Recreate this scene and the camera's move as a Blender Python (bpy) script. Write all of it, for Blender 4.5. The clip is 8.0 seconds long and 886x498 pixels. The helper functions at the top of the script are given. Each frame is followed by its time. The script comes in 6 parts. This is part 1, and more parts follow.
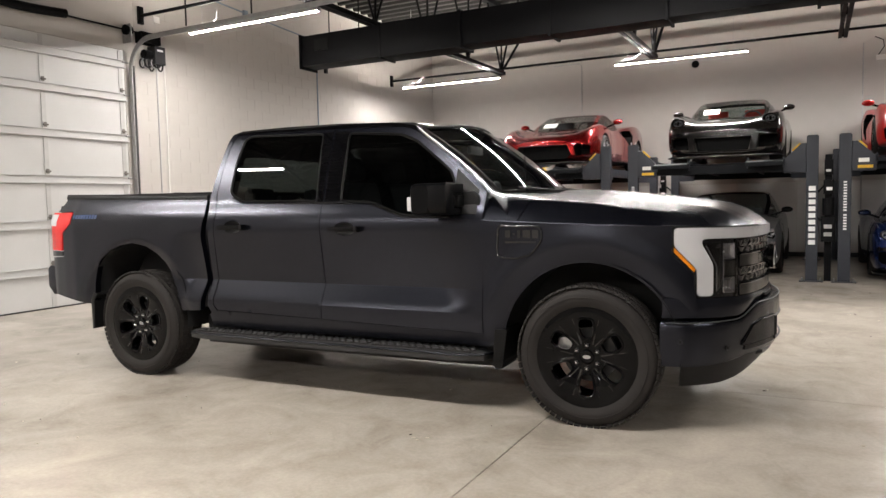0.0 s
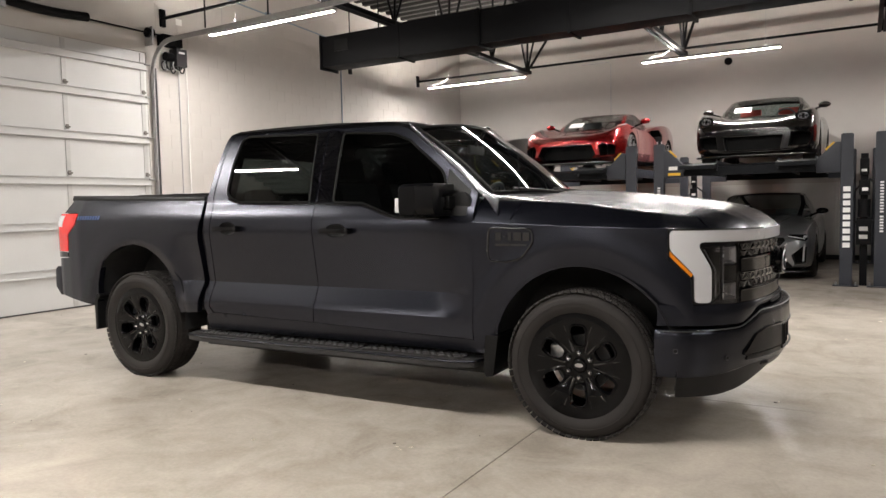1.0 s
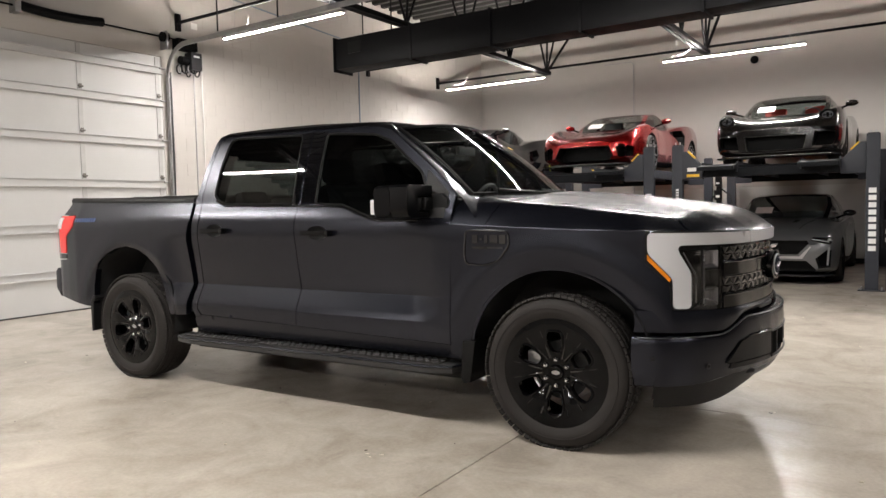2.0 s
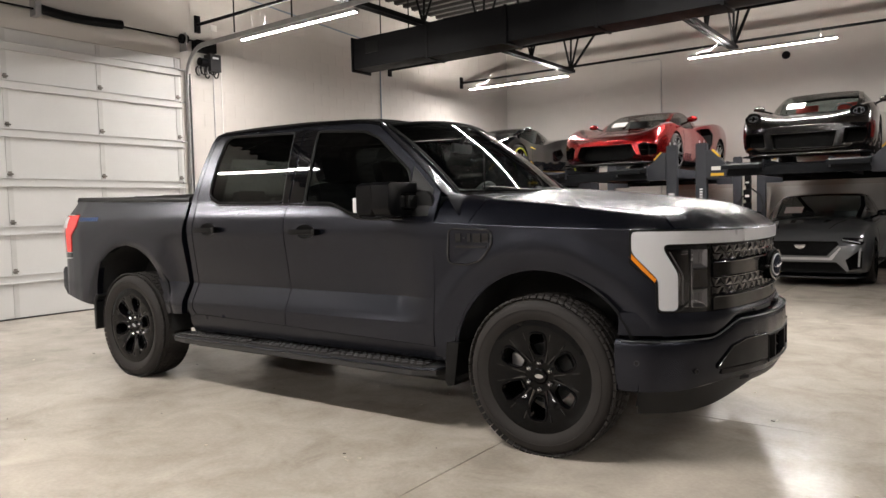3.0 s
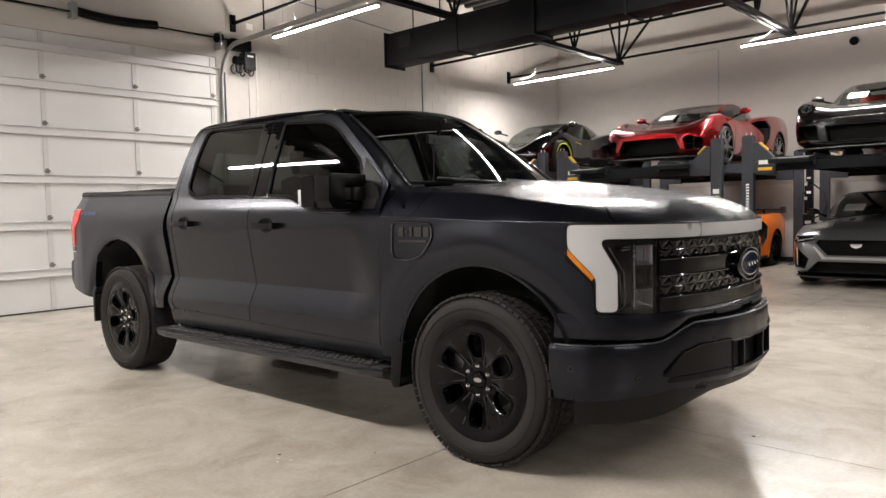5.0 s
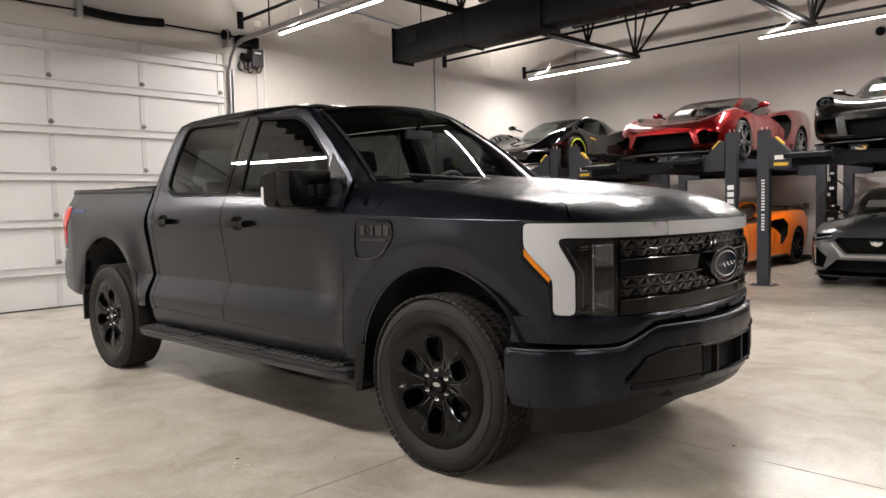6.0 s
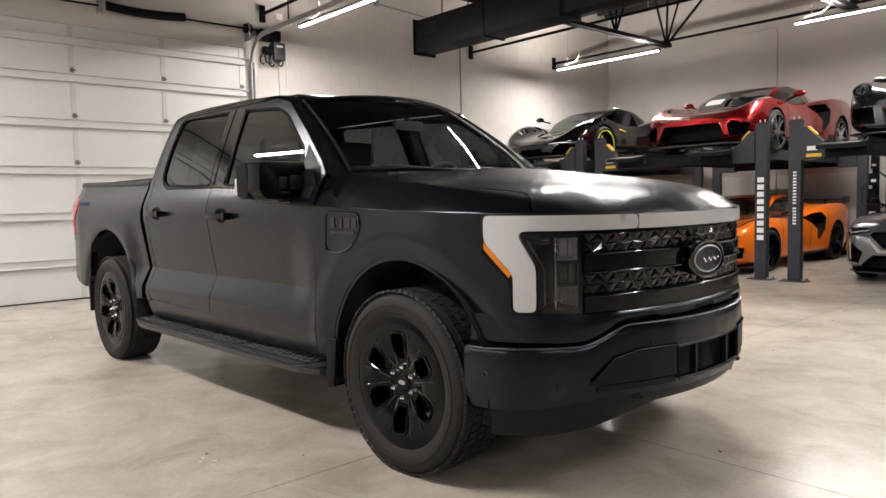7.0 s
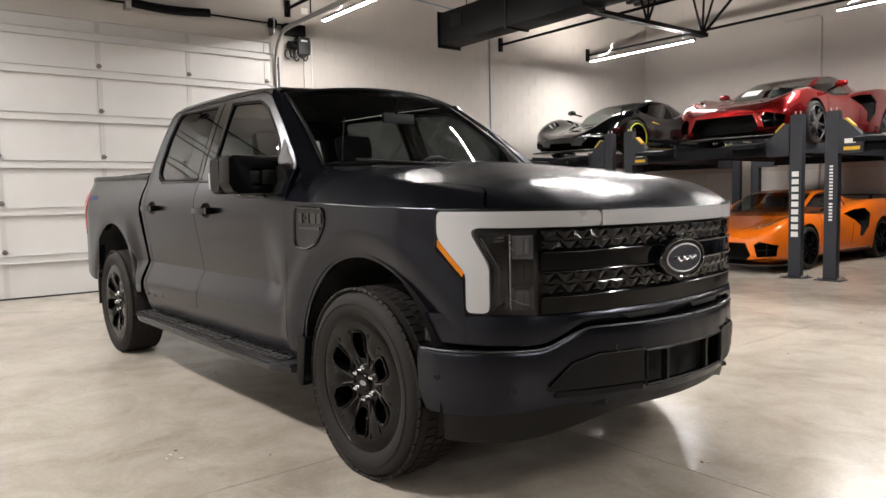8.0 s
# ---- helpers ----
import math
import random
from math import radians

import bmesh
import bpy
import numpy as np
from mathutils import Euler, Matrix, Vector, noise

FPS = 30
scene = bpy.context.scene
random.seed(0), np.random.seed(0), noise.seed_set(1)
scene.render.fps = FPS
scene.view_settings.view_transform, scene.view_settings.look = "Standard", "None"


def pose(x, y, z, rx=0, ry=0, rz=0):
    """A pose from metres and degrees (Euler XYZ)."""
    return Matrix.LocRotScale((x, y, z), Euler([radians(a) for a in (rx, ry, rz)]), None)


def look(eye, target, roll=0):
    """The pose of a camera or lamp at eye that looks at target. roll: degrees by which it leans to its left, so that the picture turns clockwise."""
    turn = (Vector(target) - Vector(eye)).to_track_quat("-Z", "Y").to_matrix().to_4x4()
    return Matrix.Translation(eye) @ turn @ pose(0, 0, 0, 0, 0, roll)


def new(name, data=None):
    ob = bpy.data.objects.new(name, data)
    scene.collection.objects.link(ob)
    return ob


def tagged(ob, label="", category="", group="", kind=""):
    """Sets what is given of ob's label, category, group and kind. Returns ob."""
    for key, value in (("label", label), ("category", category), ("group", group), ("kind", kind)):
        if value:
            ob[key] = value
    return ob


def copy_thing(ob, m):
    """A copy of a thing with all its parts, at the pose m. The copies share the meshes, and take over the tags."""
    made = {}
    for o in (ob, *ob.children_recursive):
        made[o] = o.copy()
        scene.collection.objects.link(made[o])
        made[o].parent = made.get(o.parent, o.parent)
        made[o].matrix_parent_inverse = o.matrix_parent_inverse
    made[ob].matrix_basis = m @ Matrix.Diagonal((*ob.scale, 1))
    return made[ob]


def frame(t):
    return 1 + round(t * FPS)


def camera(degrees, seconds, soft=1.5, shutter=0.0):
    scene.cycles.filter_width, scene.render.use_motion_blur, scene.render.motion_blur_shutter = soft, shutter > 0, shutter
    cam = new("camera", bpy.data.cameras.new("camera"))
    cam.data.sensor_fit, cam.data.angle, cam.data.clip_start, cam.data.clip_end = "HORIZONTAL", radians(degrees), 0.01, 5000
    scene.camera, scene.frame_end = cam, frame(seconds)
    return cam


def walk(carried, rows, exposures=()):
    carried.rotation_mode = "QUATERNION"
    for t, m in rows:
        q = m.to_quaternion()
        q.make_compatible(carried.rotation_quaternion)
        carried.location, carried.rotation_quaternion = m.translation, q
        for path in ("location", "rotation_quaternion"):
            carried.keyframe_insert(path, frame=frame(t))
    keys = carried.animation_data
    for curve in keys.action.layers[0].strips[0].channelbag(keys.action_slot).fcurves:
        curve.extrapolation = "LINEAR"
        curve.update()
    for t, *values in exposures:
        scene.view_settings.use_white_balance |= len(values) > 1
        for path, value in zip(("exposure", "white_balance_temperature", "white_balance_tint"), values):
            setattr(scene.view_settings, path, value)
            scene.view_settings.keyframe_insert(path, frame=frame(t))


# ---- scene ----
cam = camera(64.1, 8.0)
PATH = [
    (0, (-0.13, 0.104, 1.367), (-1.057, 1.871, 1.234), -1.2),
    (0.5, (-0.042, 0.239, 1.372), (-1.015, 1.982, 1.241), -1.1),
    (1, (0.062, 0.377, 1.362), (-0.958, 2.092, 1.234), -1.2),
    (1.5, (0.188, 0.51, 1.357), (-0.872, 2.201, 1.234), -1.2),
    (3, (0.484, 0.903, 1.326), (-0.699, 2.511, 1.212), -1.3),
    (3.5, (0.59, 1.039, 1.314), (-0.634, 2.617, 1.203), -1.2),
    (4, (0.715, 1.197, 1.308), (-0.555, 2.739, 1.199), -1.2),
    (4.5, (0.818, 1.356, 1.284), (-0.496, 2.859, 1.173), -1.2),
    (6, (1.058, 1.854, 1.274), (-0.347, 3.272, 1.153), -1.3),
    (6.5, (1.134, 2.019, 1.268), (-0.313, 3.394, 1.14), -1.3),
    (7, (1.216, 2.196, 1.257), (-0.271, 3.526, 1.121), -1.3),
    (7.5, (1.285, 2.377, 1.258), (-0.244, 3.659, 1.114), -1.3),
    (8, (1.364, 2.559, 1.252), (-0.206, 3.789, 1.103), -1.2),
]
walk(cam, [(t, look(eye, target, roll)) for t, eye, target, roll in PATH])

# ---- light ----
world = bpy.data.worlds.new("world")
scene.world = world
world.use_nodes = True
world.node_tree.nodes["Background"].inputs[0].default_value = (0.02, 0.02, 0.022, 1)
world.node_tree.nodes["Background"].inputs[1].default_value = 0.3


# ---- materials ----
def surf(name, base, rough=0.5, metal=0.0, var=0.12, scale=6.0, bump=0.0, bscale=80.0, coat=0.0, spec=0.5, rvar=0.08, fine=70.0, tint=(1, 1, 1)):
    """A painted, metal or plastic surface, with blotches and fine grain in colour, gloss and relief."""
    m = bpy.data.materials.new(name)
    m.use_nodes = True
    nt = m.node_tree
    p = nt.nodes["Principled BSDF"]
    tc = nt.nodes.new("ShaderNodeTexCoord")
    n1 = nt.nodes.new("ShaderNodeTexNoise")
    n2 = nt.nodes.new("ShaderNodeTexNoise")
    n1.inputs["Scale"].default_value, n1.inputs["Detail"].default_value = scale, 5
    n2.inputs["Scale"].default_value, n2.inputs["Detail"].default_value = fine, 3
    mixn = nt.nodes.new("ShaderNodeMath")
    mixn.operation = "MULTIPLY_ADD"
    mixn.inputs[1].default_value = 0.35
    nt.links.new(tc.outputs["Object"], n1.inputs["Vector"])
    nt.links.new(tc.outputs["Object"], n2.inputs["Vector"])
    nt.links.new(n2.outputs["Fac"], mixn.inputs[0])
    half = nt.nodes.new("ShaderNodeMath")
    half.operation = "MULTIPLY"
    half.inputs[1].default_value = 0.65
    nt.links.new(n1.outputs["Fac"], half.inputs[0])
    nt.links.new(half.outputs[0], mixn.inputs[2])
    ramp = nt.nodes.new("ShaderNodeMapRange")
    ramp.inputs["From Min"].default_value, ramp.inputs["From Max"].default_value = 0.3, 0.7
    ramp.inputs["To Min"].default_value, ramp.inputs["To Max"].default_value = 1 - var, 1 + var
    nt.links.new(mixn.outputs[0], ramp.inputs["Value"])
    col = nt.nodes.new("ShaderNodeVectorMath")
    col.operation = "SCALE"
    col.inputs[0].default_value = base
    nt.links.new(ramp.outputs[0], col.inputs["Scale"])
    nt.links.new(col.outputs[0], p.inputs["Base Color"])
    rr = nt.nodes.new("ShaderNodeMapRange")
    rr.inputs["From Min"].default_value, rr.inputs["From Max"].default_value = 0.3, 0.7
    rr.inputs["To Min"].default_value, rr.inputs["To Max"].default_value = max(0.02, rough - rvar * rough * 2), rough + rvar * rough * 2
    nt.links.new(mixn.outputs[0], rr.inputs["Value"])
    nt.links.new(rr.outputs[0], p.inputs["Roughness"])
    p.inputs["Metallic"].default_value = metal
    p.inputs["Specular IOR Level"].default_value = spec
    p.inputs["Specular Tint"].default_value = (*tint, 1)
    p.inputs["Coat Weight"].default_value = coat
    p.inputs["Coat Roughness"].default_value = 0.04
    if bump:
        n3 = nt.nodes.new("ShaderNodeTexNoise")
        n3.inputs["Scale"].default_value, n3.inputs["Detail"].default_value = bscale, 4
        b = nt.nodes.new("ShaderNodeBump")
        b.inputs["Strength"].default_value, b.inputs["Distance"].default_value = bump, 0.004
        nt.links.new(tc.outputs["Object"], n3.inputs["Vector"])
        nt.links.new(n3.outputs["Fac"], b.inputs["Height"])
        nt.links.new(b.outputs[0], p.inputs["Normal"])
    return m


def glow(name, colour, strength):
    m = bpy.data.materials.new(name)
    m.use_nodes = True
    p = m.node_tree.nodes["Principled BSDF"]
    p.inputs["Base Color"].default_value = (0.8, 0.8, 0.8, 1)
    p.inputs["Emission Color"].default_value = (*colour, 1)
    p.inputs["Emission Strength"].default_value = strength
    return m


def pane(name, tint, gloss=0.02, ior=1.5):
    """Tinted sheet glass: clear through, mirror-like at a slant."""
    m = bpy.data.materials.new(name)
    m.use_nodes = True
    nt = m.node_tree
    out = nt.nodes["Material Output"]
    nt.nodes.remove(nt.nodes["Principled BSDF"])
    tr, gl, lw, pw, fr, mx = (nt.nodes.new("ShaderNode" + k) for k in ("BsdfTransparent", "BsdfGlossy", "LayerWeight", "Math", "Math", "MixShader"))
    tr.inputs[0].default_value = (*tint, 1)
    gl.inputs["Roughness"].default_value = gloss
    r0 = ((ior - 1) / (ior + 1)) ** 2
    lw.inputs["Blend"].default_value = 0.5
    pw.operation, fr.operation = "POWER", "MULTIPLY_ADD"
    pw.inputs[1].default_value = 5.0
    fr.inputs[1].default_value, fr.inputs[2].default_value = 1 - r0, r0
    nt.links.new(lw.outputs["Facing"], pw.inputs[0])
    nt.links.new(pw.outputs[0], fr.inputs[0])
    nt.links.new(fr.outputs[0], mx.inputs[0])
    nt.links.new(tr.outputs[0], mx.inputs[1])
    nt.links.new(gl.outputs[0], mx.inputs[2])
    nt.links.new(mx.outputs[0], out.inputs[0])
    return m


def concrete_floor():
    m = bpy.data.materials.new("polished_concrete")
    m.use_nodes = True
    nt = m.node_tree
    p = nt.nodes["Principled BSDF"]
    geo = nt.nodes.new("ShaderNodeNewGeometry")

    def nz(scale, detail, rough=0.6, distort=0.0):
        n = nt.nodes.new("ShaderNodeTexNoise")
        n.inputs["Scale"].default_value, n.inputs["Detail"].default_value = scale, detail
        n.inputs["Roughness"].default_value, n.inputs["Distortion"].default_value = rough, distort
        nt.links.new(geo.outputs["Position"], n.inputs["Vector"])
        return n
    big, mid, fine = nz(0.50, 6, 0.62, 0.8), nz(2.3, 7, 0.66, 0.7), nz(45, 4)
    r1 = nt.nodes.new("ShaderNodeValToRGB")
    e = r1.color_ramp.elements
    e[0].position, e[0].color = 0.35, (0.298, 0.260, 0.217, 1)
    e[1].position, e[1].color = 0.65, (0.512, 0.455, 0.390, 1)
    k = r1.color_ramp.elements.new(0.5)
    k.color = (0.412, 0.368, 0.316, 1)
    m1 = nt.nodes.new("ShaderNodeMath")
    m1.operation, m1.inputs[1].default_value = "MULTIPLY_ADD", 0.50
    h1 = nt.nodes.new("ShaderNodeMath")
    h1.operation, h1.inputs[1].default_value = "MULTIPLY", 0.50
    nt.links.new(big.outputs["Fac"], h1.inputs[0])
    nt.links.new(mid.outputs["Fac"], m1.inputs[0])
    nt.links.new(h1.outputs[0], m1.inputs[2])
    nt.links.new(m1.outputs[0], r1.inputs[0])
    spot = nt.nodes.new("ShaderNodeMapRange")
    spot.inputs["From Min"].default_value, spot.inputs["From Max"].default_value = 0.3, 0.7
    spot.inputs["To Min"].default_value, spot.inputs["To Max"].default_value = 0.93, 1.06
    nt.links.new(fine.outputs["Fac"], spot.inputs["Value"])
    sc = nt.nodes.new("ShaderNodeVectorMath")
    sc.operation = "SCALE"
    nt.links.new(r1.outputs[0], sc.inputs[0])
    nt.links.new(spot.outputs[0], sc.inputs["Scale"])
    nt.links.new(sc.outputs[0], p.inputs["Base Color"])
    ro = nt.nodes.new("ShaderNodeMapRange")
    ro.inputs["From Min"].default_value, ro.inputs["From Max"].default_value = 0.3, 0.7
    ro.inputs["To Min"].default_value, ro.inputs["To Max"].default_value = 0.222, 0.25
    nt.links.new(big.outputs["Fac"], ro.inputs["Value"])
    nt.links.new(ro.outputs[0], p.inputs["Roughness"])
    p.inputs["Specular IOR Level"].default_value = 0.48
    # scattered dry spill marks and trowel stains
    stain = nz(1.1, 8, 0.72, 1.6)
    edge = nt.nodes.new("ShaderNodeMapRange")
    edge.inputs["From Min"].default_value, edge.inputs["From Max"].default_value = 0.56, 0.70
    edge.inputs["To Min"].default_value, edge.inputs["To Max"].default_value = 1.0, 0.84
    nt.links.new(stain.outputs["Fac"], edge.inputs["Value"])
    both_sc = nt.nodes.new("ShaderNodeMath")
    both_sc.operation = "MULTIPLY"
    nt.links.new(spot.outputs[0], both_sc.inputs[0])
    nt.links.new(edge.outputs[0], both_sc.inputs[1])
    nt.links.new(both_sc.outputs[0], sc.inputs["Scale"])
    return m


FLOOR = concrete_floor()
CASTIRON = surf("dull_brake_iron", (0.05, 0.05, 0.05), 0.45, metal=0.6, var=0.3)
PANEL = surf("white_wall_board", (0.60, 0.585, 0.56), 0.5, var=0.04, scale=1.5)
JOINT = surf("joint_filler", (0.10, 0.09, 0.08), 0.8)
WALL = surf("cream_wall_paint", (0.50, 0.474, 0.445), 0.75, var=0.05, scale=1.2, bump=0.25, bscale=35, spec=0.3)
DOORP = surf("white_door_steel", (0.575, 0.57, 0.56), 0.5, var=0.04, scale=2, bump=0.12, bscale=120)
DOORR = surf("door_rib_steel", (0.50, 0.495, 0.485), 0.42, metal=0.15, var=0.08)
HINGE = surf("worn_hinge_steel", (0.17, 0.155, 0.14), 0.5, metal=0.5, var=0.3)
GALV = surf("galvanised_steel", (0.42, 0.42, 0.42), 0.42, metal=0.85, var=0.15, scale=14)
BLACKST = surf("black_painted_steel", (0.0035, 0.0035, 0.0042), 0.55, var=0.2, scale=5, bump=0.1, spec=0.10)
DECK = surf("dark_roof_deck", (0.022, 0.021, 0.020), 0.6, var=0.2, spec=0.2)
LIFT = surf("grey_lift_paint", (0.029, 0.032, 0.040), 0.45, var=0.12, scale=9, bump=0.08, spec=0.3)
LIFTDK = surf("dark_runway_steel", (0.011, 0.012, 0.014), 0.65, var=0.2, scale=9, bump=0.2, spec=0.08)
YELLOW = surf("yellow_safety_paint", (0.72, 0.43, 0.02), 0.45, var=0.12)
WHITEP = surf("white_marking", (0.75, 0.75, 0.75), 0.5, var=0.05)
WHITEPL = surf("white_plastic", (0.78, 0.77, 0.74), 0.35, var=0.04)
BLUEC = surf("blue_grey_conduit", (0.22, 0.27, 0.33), 0.45, metal=0.3)
TUBE = glow("tube_light", (1.0, 0.95, 0.905), 522.0)
TUBEUP = glow("tube_light_upper", (1.0, 0.92, 0.84), 418.0)

FIXTURE = surf("grey_fixture_enamel", (0.34, 0.335, 0.325), 0.45, var=0.05)
# weaker copies of the tube glow, to darken the wall beside one tube
TUBEDIM = glow("dimmed_tube_light", (1.0, 0.95, 0.905), 345.0)
TUBEUPDIM = glow("dimmed_tube_light_upper", (1.0, 0.92, 0.84), 225.0)

SATIN = surf("satin_black_body_paint", (0.0022, 0.0024, 0.0040), 0.265, var=0.03, scale=0.8, rvar=0.004, spec=0.46, fine=900, tint=(0.79, 0.83, 1.0))
GLOSSBK = surf("gloss_black", (0.003, 0.003, 0.0034), 0.09, var=0.05, rvar=0.02, spec=0.32)
TRIMBK = surf("textured_black_plastic", (0.0060, 0.0060, 0.0062), 0.45, var=0.15, bump=0.2, bscale=300, spec=0.24)
RUBBER = surf("tyre_rubber", (0.0185, 0.0162, 0.015), 0.72, var=0.3, scale=7, bump=0.15, bscale=120, spec=0.25)
RUBDK = surf("rubber_seal", (0.008, 0.008, 0.008), 0.6)
RIMBK = surf("gloss_black_alloy", (0.002, 0.002, 0.0023), 0.06, var=0.05, rvar=0.02, spec=0.16)
FACET = surf("faceted_gloss_black", (0.003, 0.003, 0.0034), 0.10, var=0.05, rvar=0.02, spec=0.34)
PILLAR = surf("polished_black_pillar", (0.002, 0.002, 0.0024), 0.025, var=0.04, rvar=0.01, spec=0.34)
HANDLE = surf("handle_black", (0.002, 0.002, 0.0023), 0.14, var=0.05, rvar=0.02, spec=0.20)
MIRRORBK = surf("mirror_shell_black", (0.0020, 0.0020, 0.0024), 0.28, var=0.04, rvar=0.01, spec=0.13)
SEALBK = surf("soft_black_seal", (0.004, 0.004, 0.004), 0.5, var=0.1, spec=0.15)
# lighter metal that stands in for the highlight along the bumper ledge
EDGE_GLINT = surf("painted_edge_highlight", (0.16, 0.165, 0.175), 0.3, metal=1.0, var=0.05)
SILVERIN = surf("silver_lamp_bowl", (0.40, 0.40, 0.41), 0.25, metal=0.8, var=0.1)
RIMEDGE = surf("polished_black_edge", (0.004, 0.004, 0.0045), 0.05, var=0.05, rvar=0.02, spec=0.9)
CHROME = surf("chrome", (0.80, 0.81, 0.83), 0.20, metal=1.0, var=0.05)
STEELBR = surf("machined_steel", (0.45, 0.45, 0.46), 0.35, metal=1.0, var=0.2)
UNDER = surf("dark_underbody", (0.010, 0.010, 0.010), 0.85)
DRLM = surf("frosted_white_lamp", (0.50, 0.50, 0.515), 0.25, var=0.008, rvar=0.01)
AMBER = surf("amber_lens", (0.62, 0.19, 0.006), 0.18, var=0.12, scale=60, bump=0.3, bscale=90)
REDLENS = surf("red_lens", (0.60, 0.010, 0.008), 0.14, var=0.03, rvar=0.02)
SMOKE = surf("smoked_lens", (0.008, 0.008, 0.009), 0.05, var=0.1, rvar=0.02)
LAMPIN = surf("lamp_reflector", (0.16, 0.16, 0.165), 0.3, metal=0.85, var=0.1)
BLUEDEC = surf("blue_decal", (0.009, 0.034, 0.12), 0.4)
SEATL = surf("dark_seat_leather", (0.05, 0.05, 0.053), 0.55, var=0.15, bump=0.2, bscale=200)
GLASS_SIDE = pane("privacy_glass", (0.095, 0.105, 0.105))
GLASS_REAR = pane("rear_cab_glass", (0.42, 0.48, 0.455))
GLASS_FRONT = pane("windscreen_glass", (0.74, 0.79, 0.78))
GLASS_CLEAR = pane("lamp_cover_glass", (0.78, 0.78, 0.80), ior=1.68)


# ---- mesh helpers ----
def finish(bm, angle=32):
    bmesh.ops.recalc_face_normals(bm, faces=bm.faces)
    lim = radians(angle)
    for f in bm.faces:
        f.smooth = True
    for e in bm.edges:
        if len(e.link_faces) == 2 and e.calc_face_angle(0) > lim:
            e.smooth = False


def obj(name, bm, material, angle=32, tidy=True):
    if tidy:
        finish(bm, angle)
    me = bpy.data.meshes.new(name)
    bm.to_mesh(me)
    bm.free()
    me.materials.append(material)
    return new(name, me)


def part(name, bm, material, parent, label="", angle=32, tidy=True):
    ob = obj(name, bm, material, angle, tidy)
    ob.parent = parent
    if label:
        ob["label"] = label
    return ob


def thing(name, label, category, group="", kind="", at=None):
    ob = new(name)
    ob.empty_display_size = 0.2
    if at is not None:
        ob.matrix_basis = at
    return tagged(ob, label, category, group, kind)


def box(x0, x1, y0, y1, z0, z1, bevel=0.0, bm=None, seg=2, m=None):
    bm = bm or bmesh.new()
    c = Matrix.Translation(((x0 + x1) / 2, (y0 + y1) / 2, (z0 + z1) / 2)) @ Matrix.Diagonal((x1 - x0, y1 - y0, z1 - z0, 1))
    if m is not None:
        c = m @ c
    r = bmesh.ops.create_cube(bm, size=1, matrix=c)
    if bevel:
        es = {e for v in r["verts"] for e in v.link_edges}
        bmesh.ops.bevel(bm, geom=list(es), offset=bevel, segments=seg, profile=0.7, affect="EDGES", clamp_overlap=True)
    return bm


def rod(p, q, r, n=10, bm=None, r2=None):
    bm = bm or bmesh.new()
    p, q = Vector(p), Vector(q)
    m = Matrix.Translation((p + q) / 2) @ (q - p).to_track_quat("Z", "Y").to_matrix().to_4x4()
    bmesh.ops.create_cone(bm, cap_ends=True, segments=n, radius1=r, radius2=r if r2 is None else r2, depth=(q - p).length, matrix=m)
    return bm


def pipe(points, r, n=8, bm=None, closed=False):
    """A tube along a line of points."""
    bm = bm or bmesh.new()
    pts = [Vector(p) for p in points]
    k, rings = len(pts), []
    up0 = None
    for i, p in enumerate(pts):
        a = pts[(i - 1) % k] if closed or i else p
        b = pts[(i + 1) % k] if closed or i < k - 1 else p
        d = (b - a).normalized()
        if up0 is None:
            up0 = Vector((0, 0, 1)) if abs(d.z) < 0.9 else Vector((1, 0, 0))
        s = d.cross(up0)
        s = s.normalized() if s.length > 1e-4 else d.orthogonal().normalized()
        u = s.cross(d).normalized()
        up0 = u
        rings.append([bm.verts.new(p + r * (math.cos(2 * math.pi * j / n) * s + math.sin(2 * math.pi * j / n) * u)) for j in range(n)])
    for i in range(k if closed else k - 1):
        a, b = rings[i], rings[(i + 1) % k]
        for j in range(n):
            bm.faces.new((a[j], a[(j + 1) % n], b[(j + 1) % n], b[j]))
    if not closed:
        bm.faces.new(rings[0][::-1])
        bm.faces.new(rings[-1])
    return bm


def lathe(profile, n=48, axis="y", bm=None, centre=(0, 0, 0)):
    """Turns a profile of (radius, along) pairs round an axis."""
    bm = bm or bmesh.new()
    c = Vector(centre)
    rings = []
    for r, a in profile:
        ring = []
        for j in range(n):
            t = 2 * math.pi * j / n
            v = (r * math.cos(t), a, r * math.sin(t)) if axis == "y" else (r * math.cos(t), r * math.sin(t), a)
            ring.append(bm.verts.new(c + Vector(v)))
        rings.append(ring)
    for a, b in zip(rings, rings[1:]):
        for j in range(n):
            bm.faces.new((a[j], a[(j + 1) % n], b[(j + 1) % n], b[j]))
    return bm


def prism(outline, axis, a0, a1, bevel=0.0, bm=None):
    """An outline in two axes, drawn out along the third ('x', 'y' or 'z')."""
    bm = bm or bmesh.new()

    def at(u, v, w):
        return {"x": (w, u, v), "y": (u, w, v), "z": (u, v, w)}[axis]
    lo = [bm.verts.new(at(u, v, a0)) for u, v in outline]
    hi = [bm.verts.new(at(u, v, a1)) for u, v in outline]
    k = len(outline)
    fs = [bm.faces.new(lo[::-1]), bm.faces.new(hi)] + [bm.faces.new((lo[i], lo[(i + 1) % k], hi[(i + 1) % k], hi[i])) for i in range(k)]
    if bevel:
        es = {e for f in fs for e in f.edges}
        bmesh.ops.recalc_face_normals(bm, faces=fs)
        bmesh.ops.bevel(bm, geom=list(es), offset=bevel, segments=2, profile=0.7, affect="EDGES", clamp_overlap=True)
    return bm


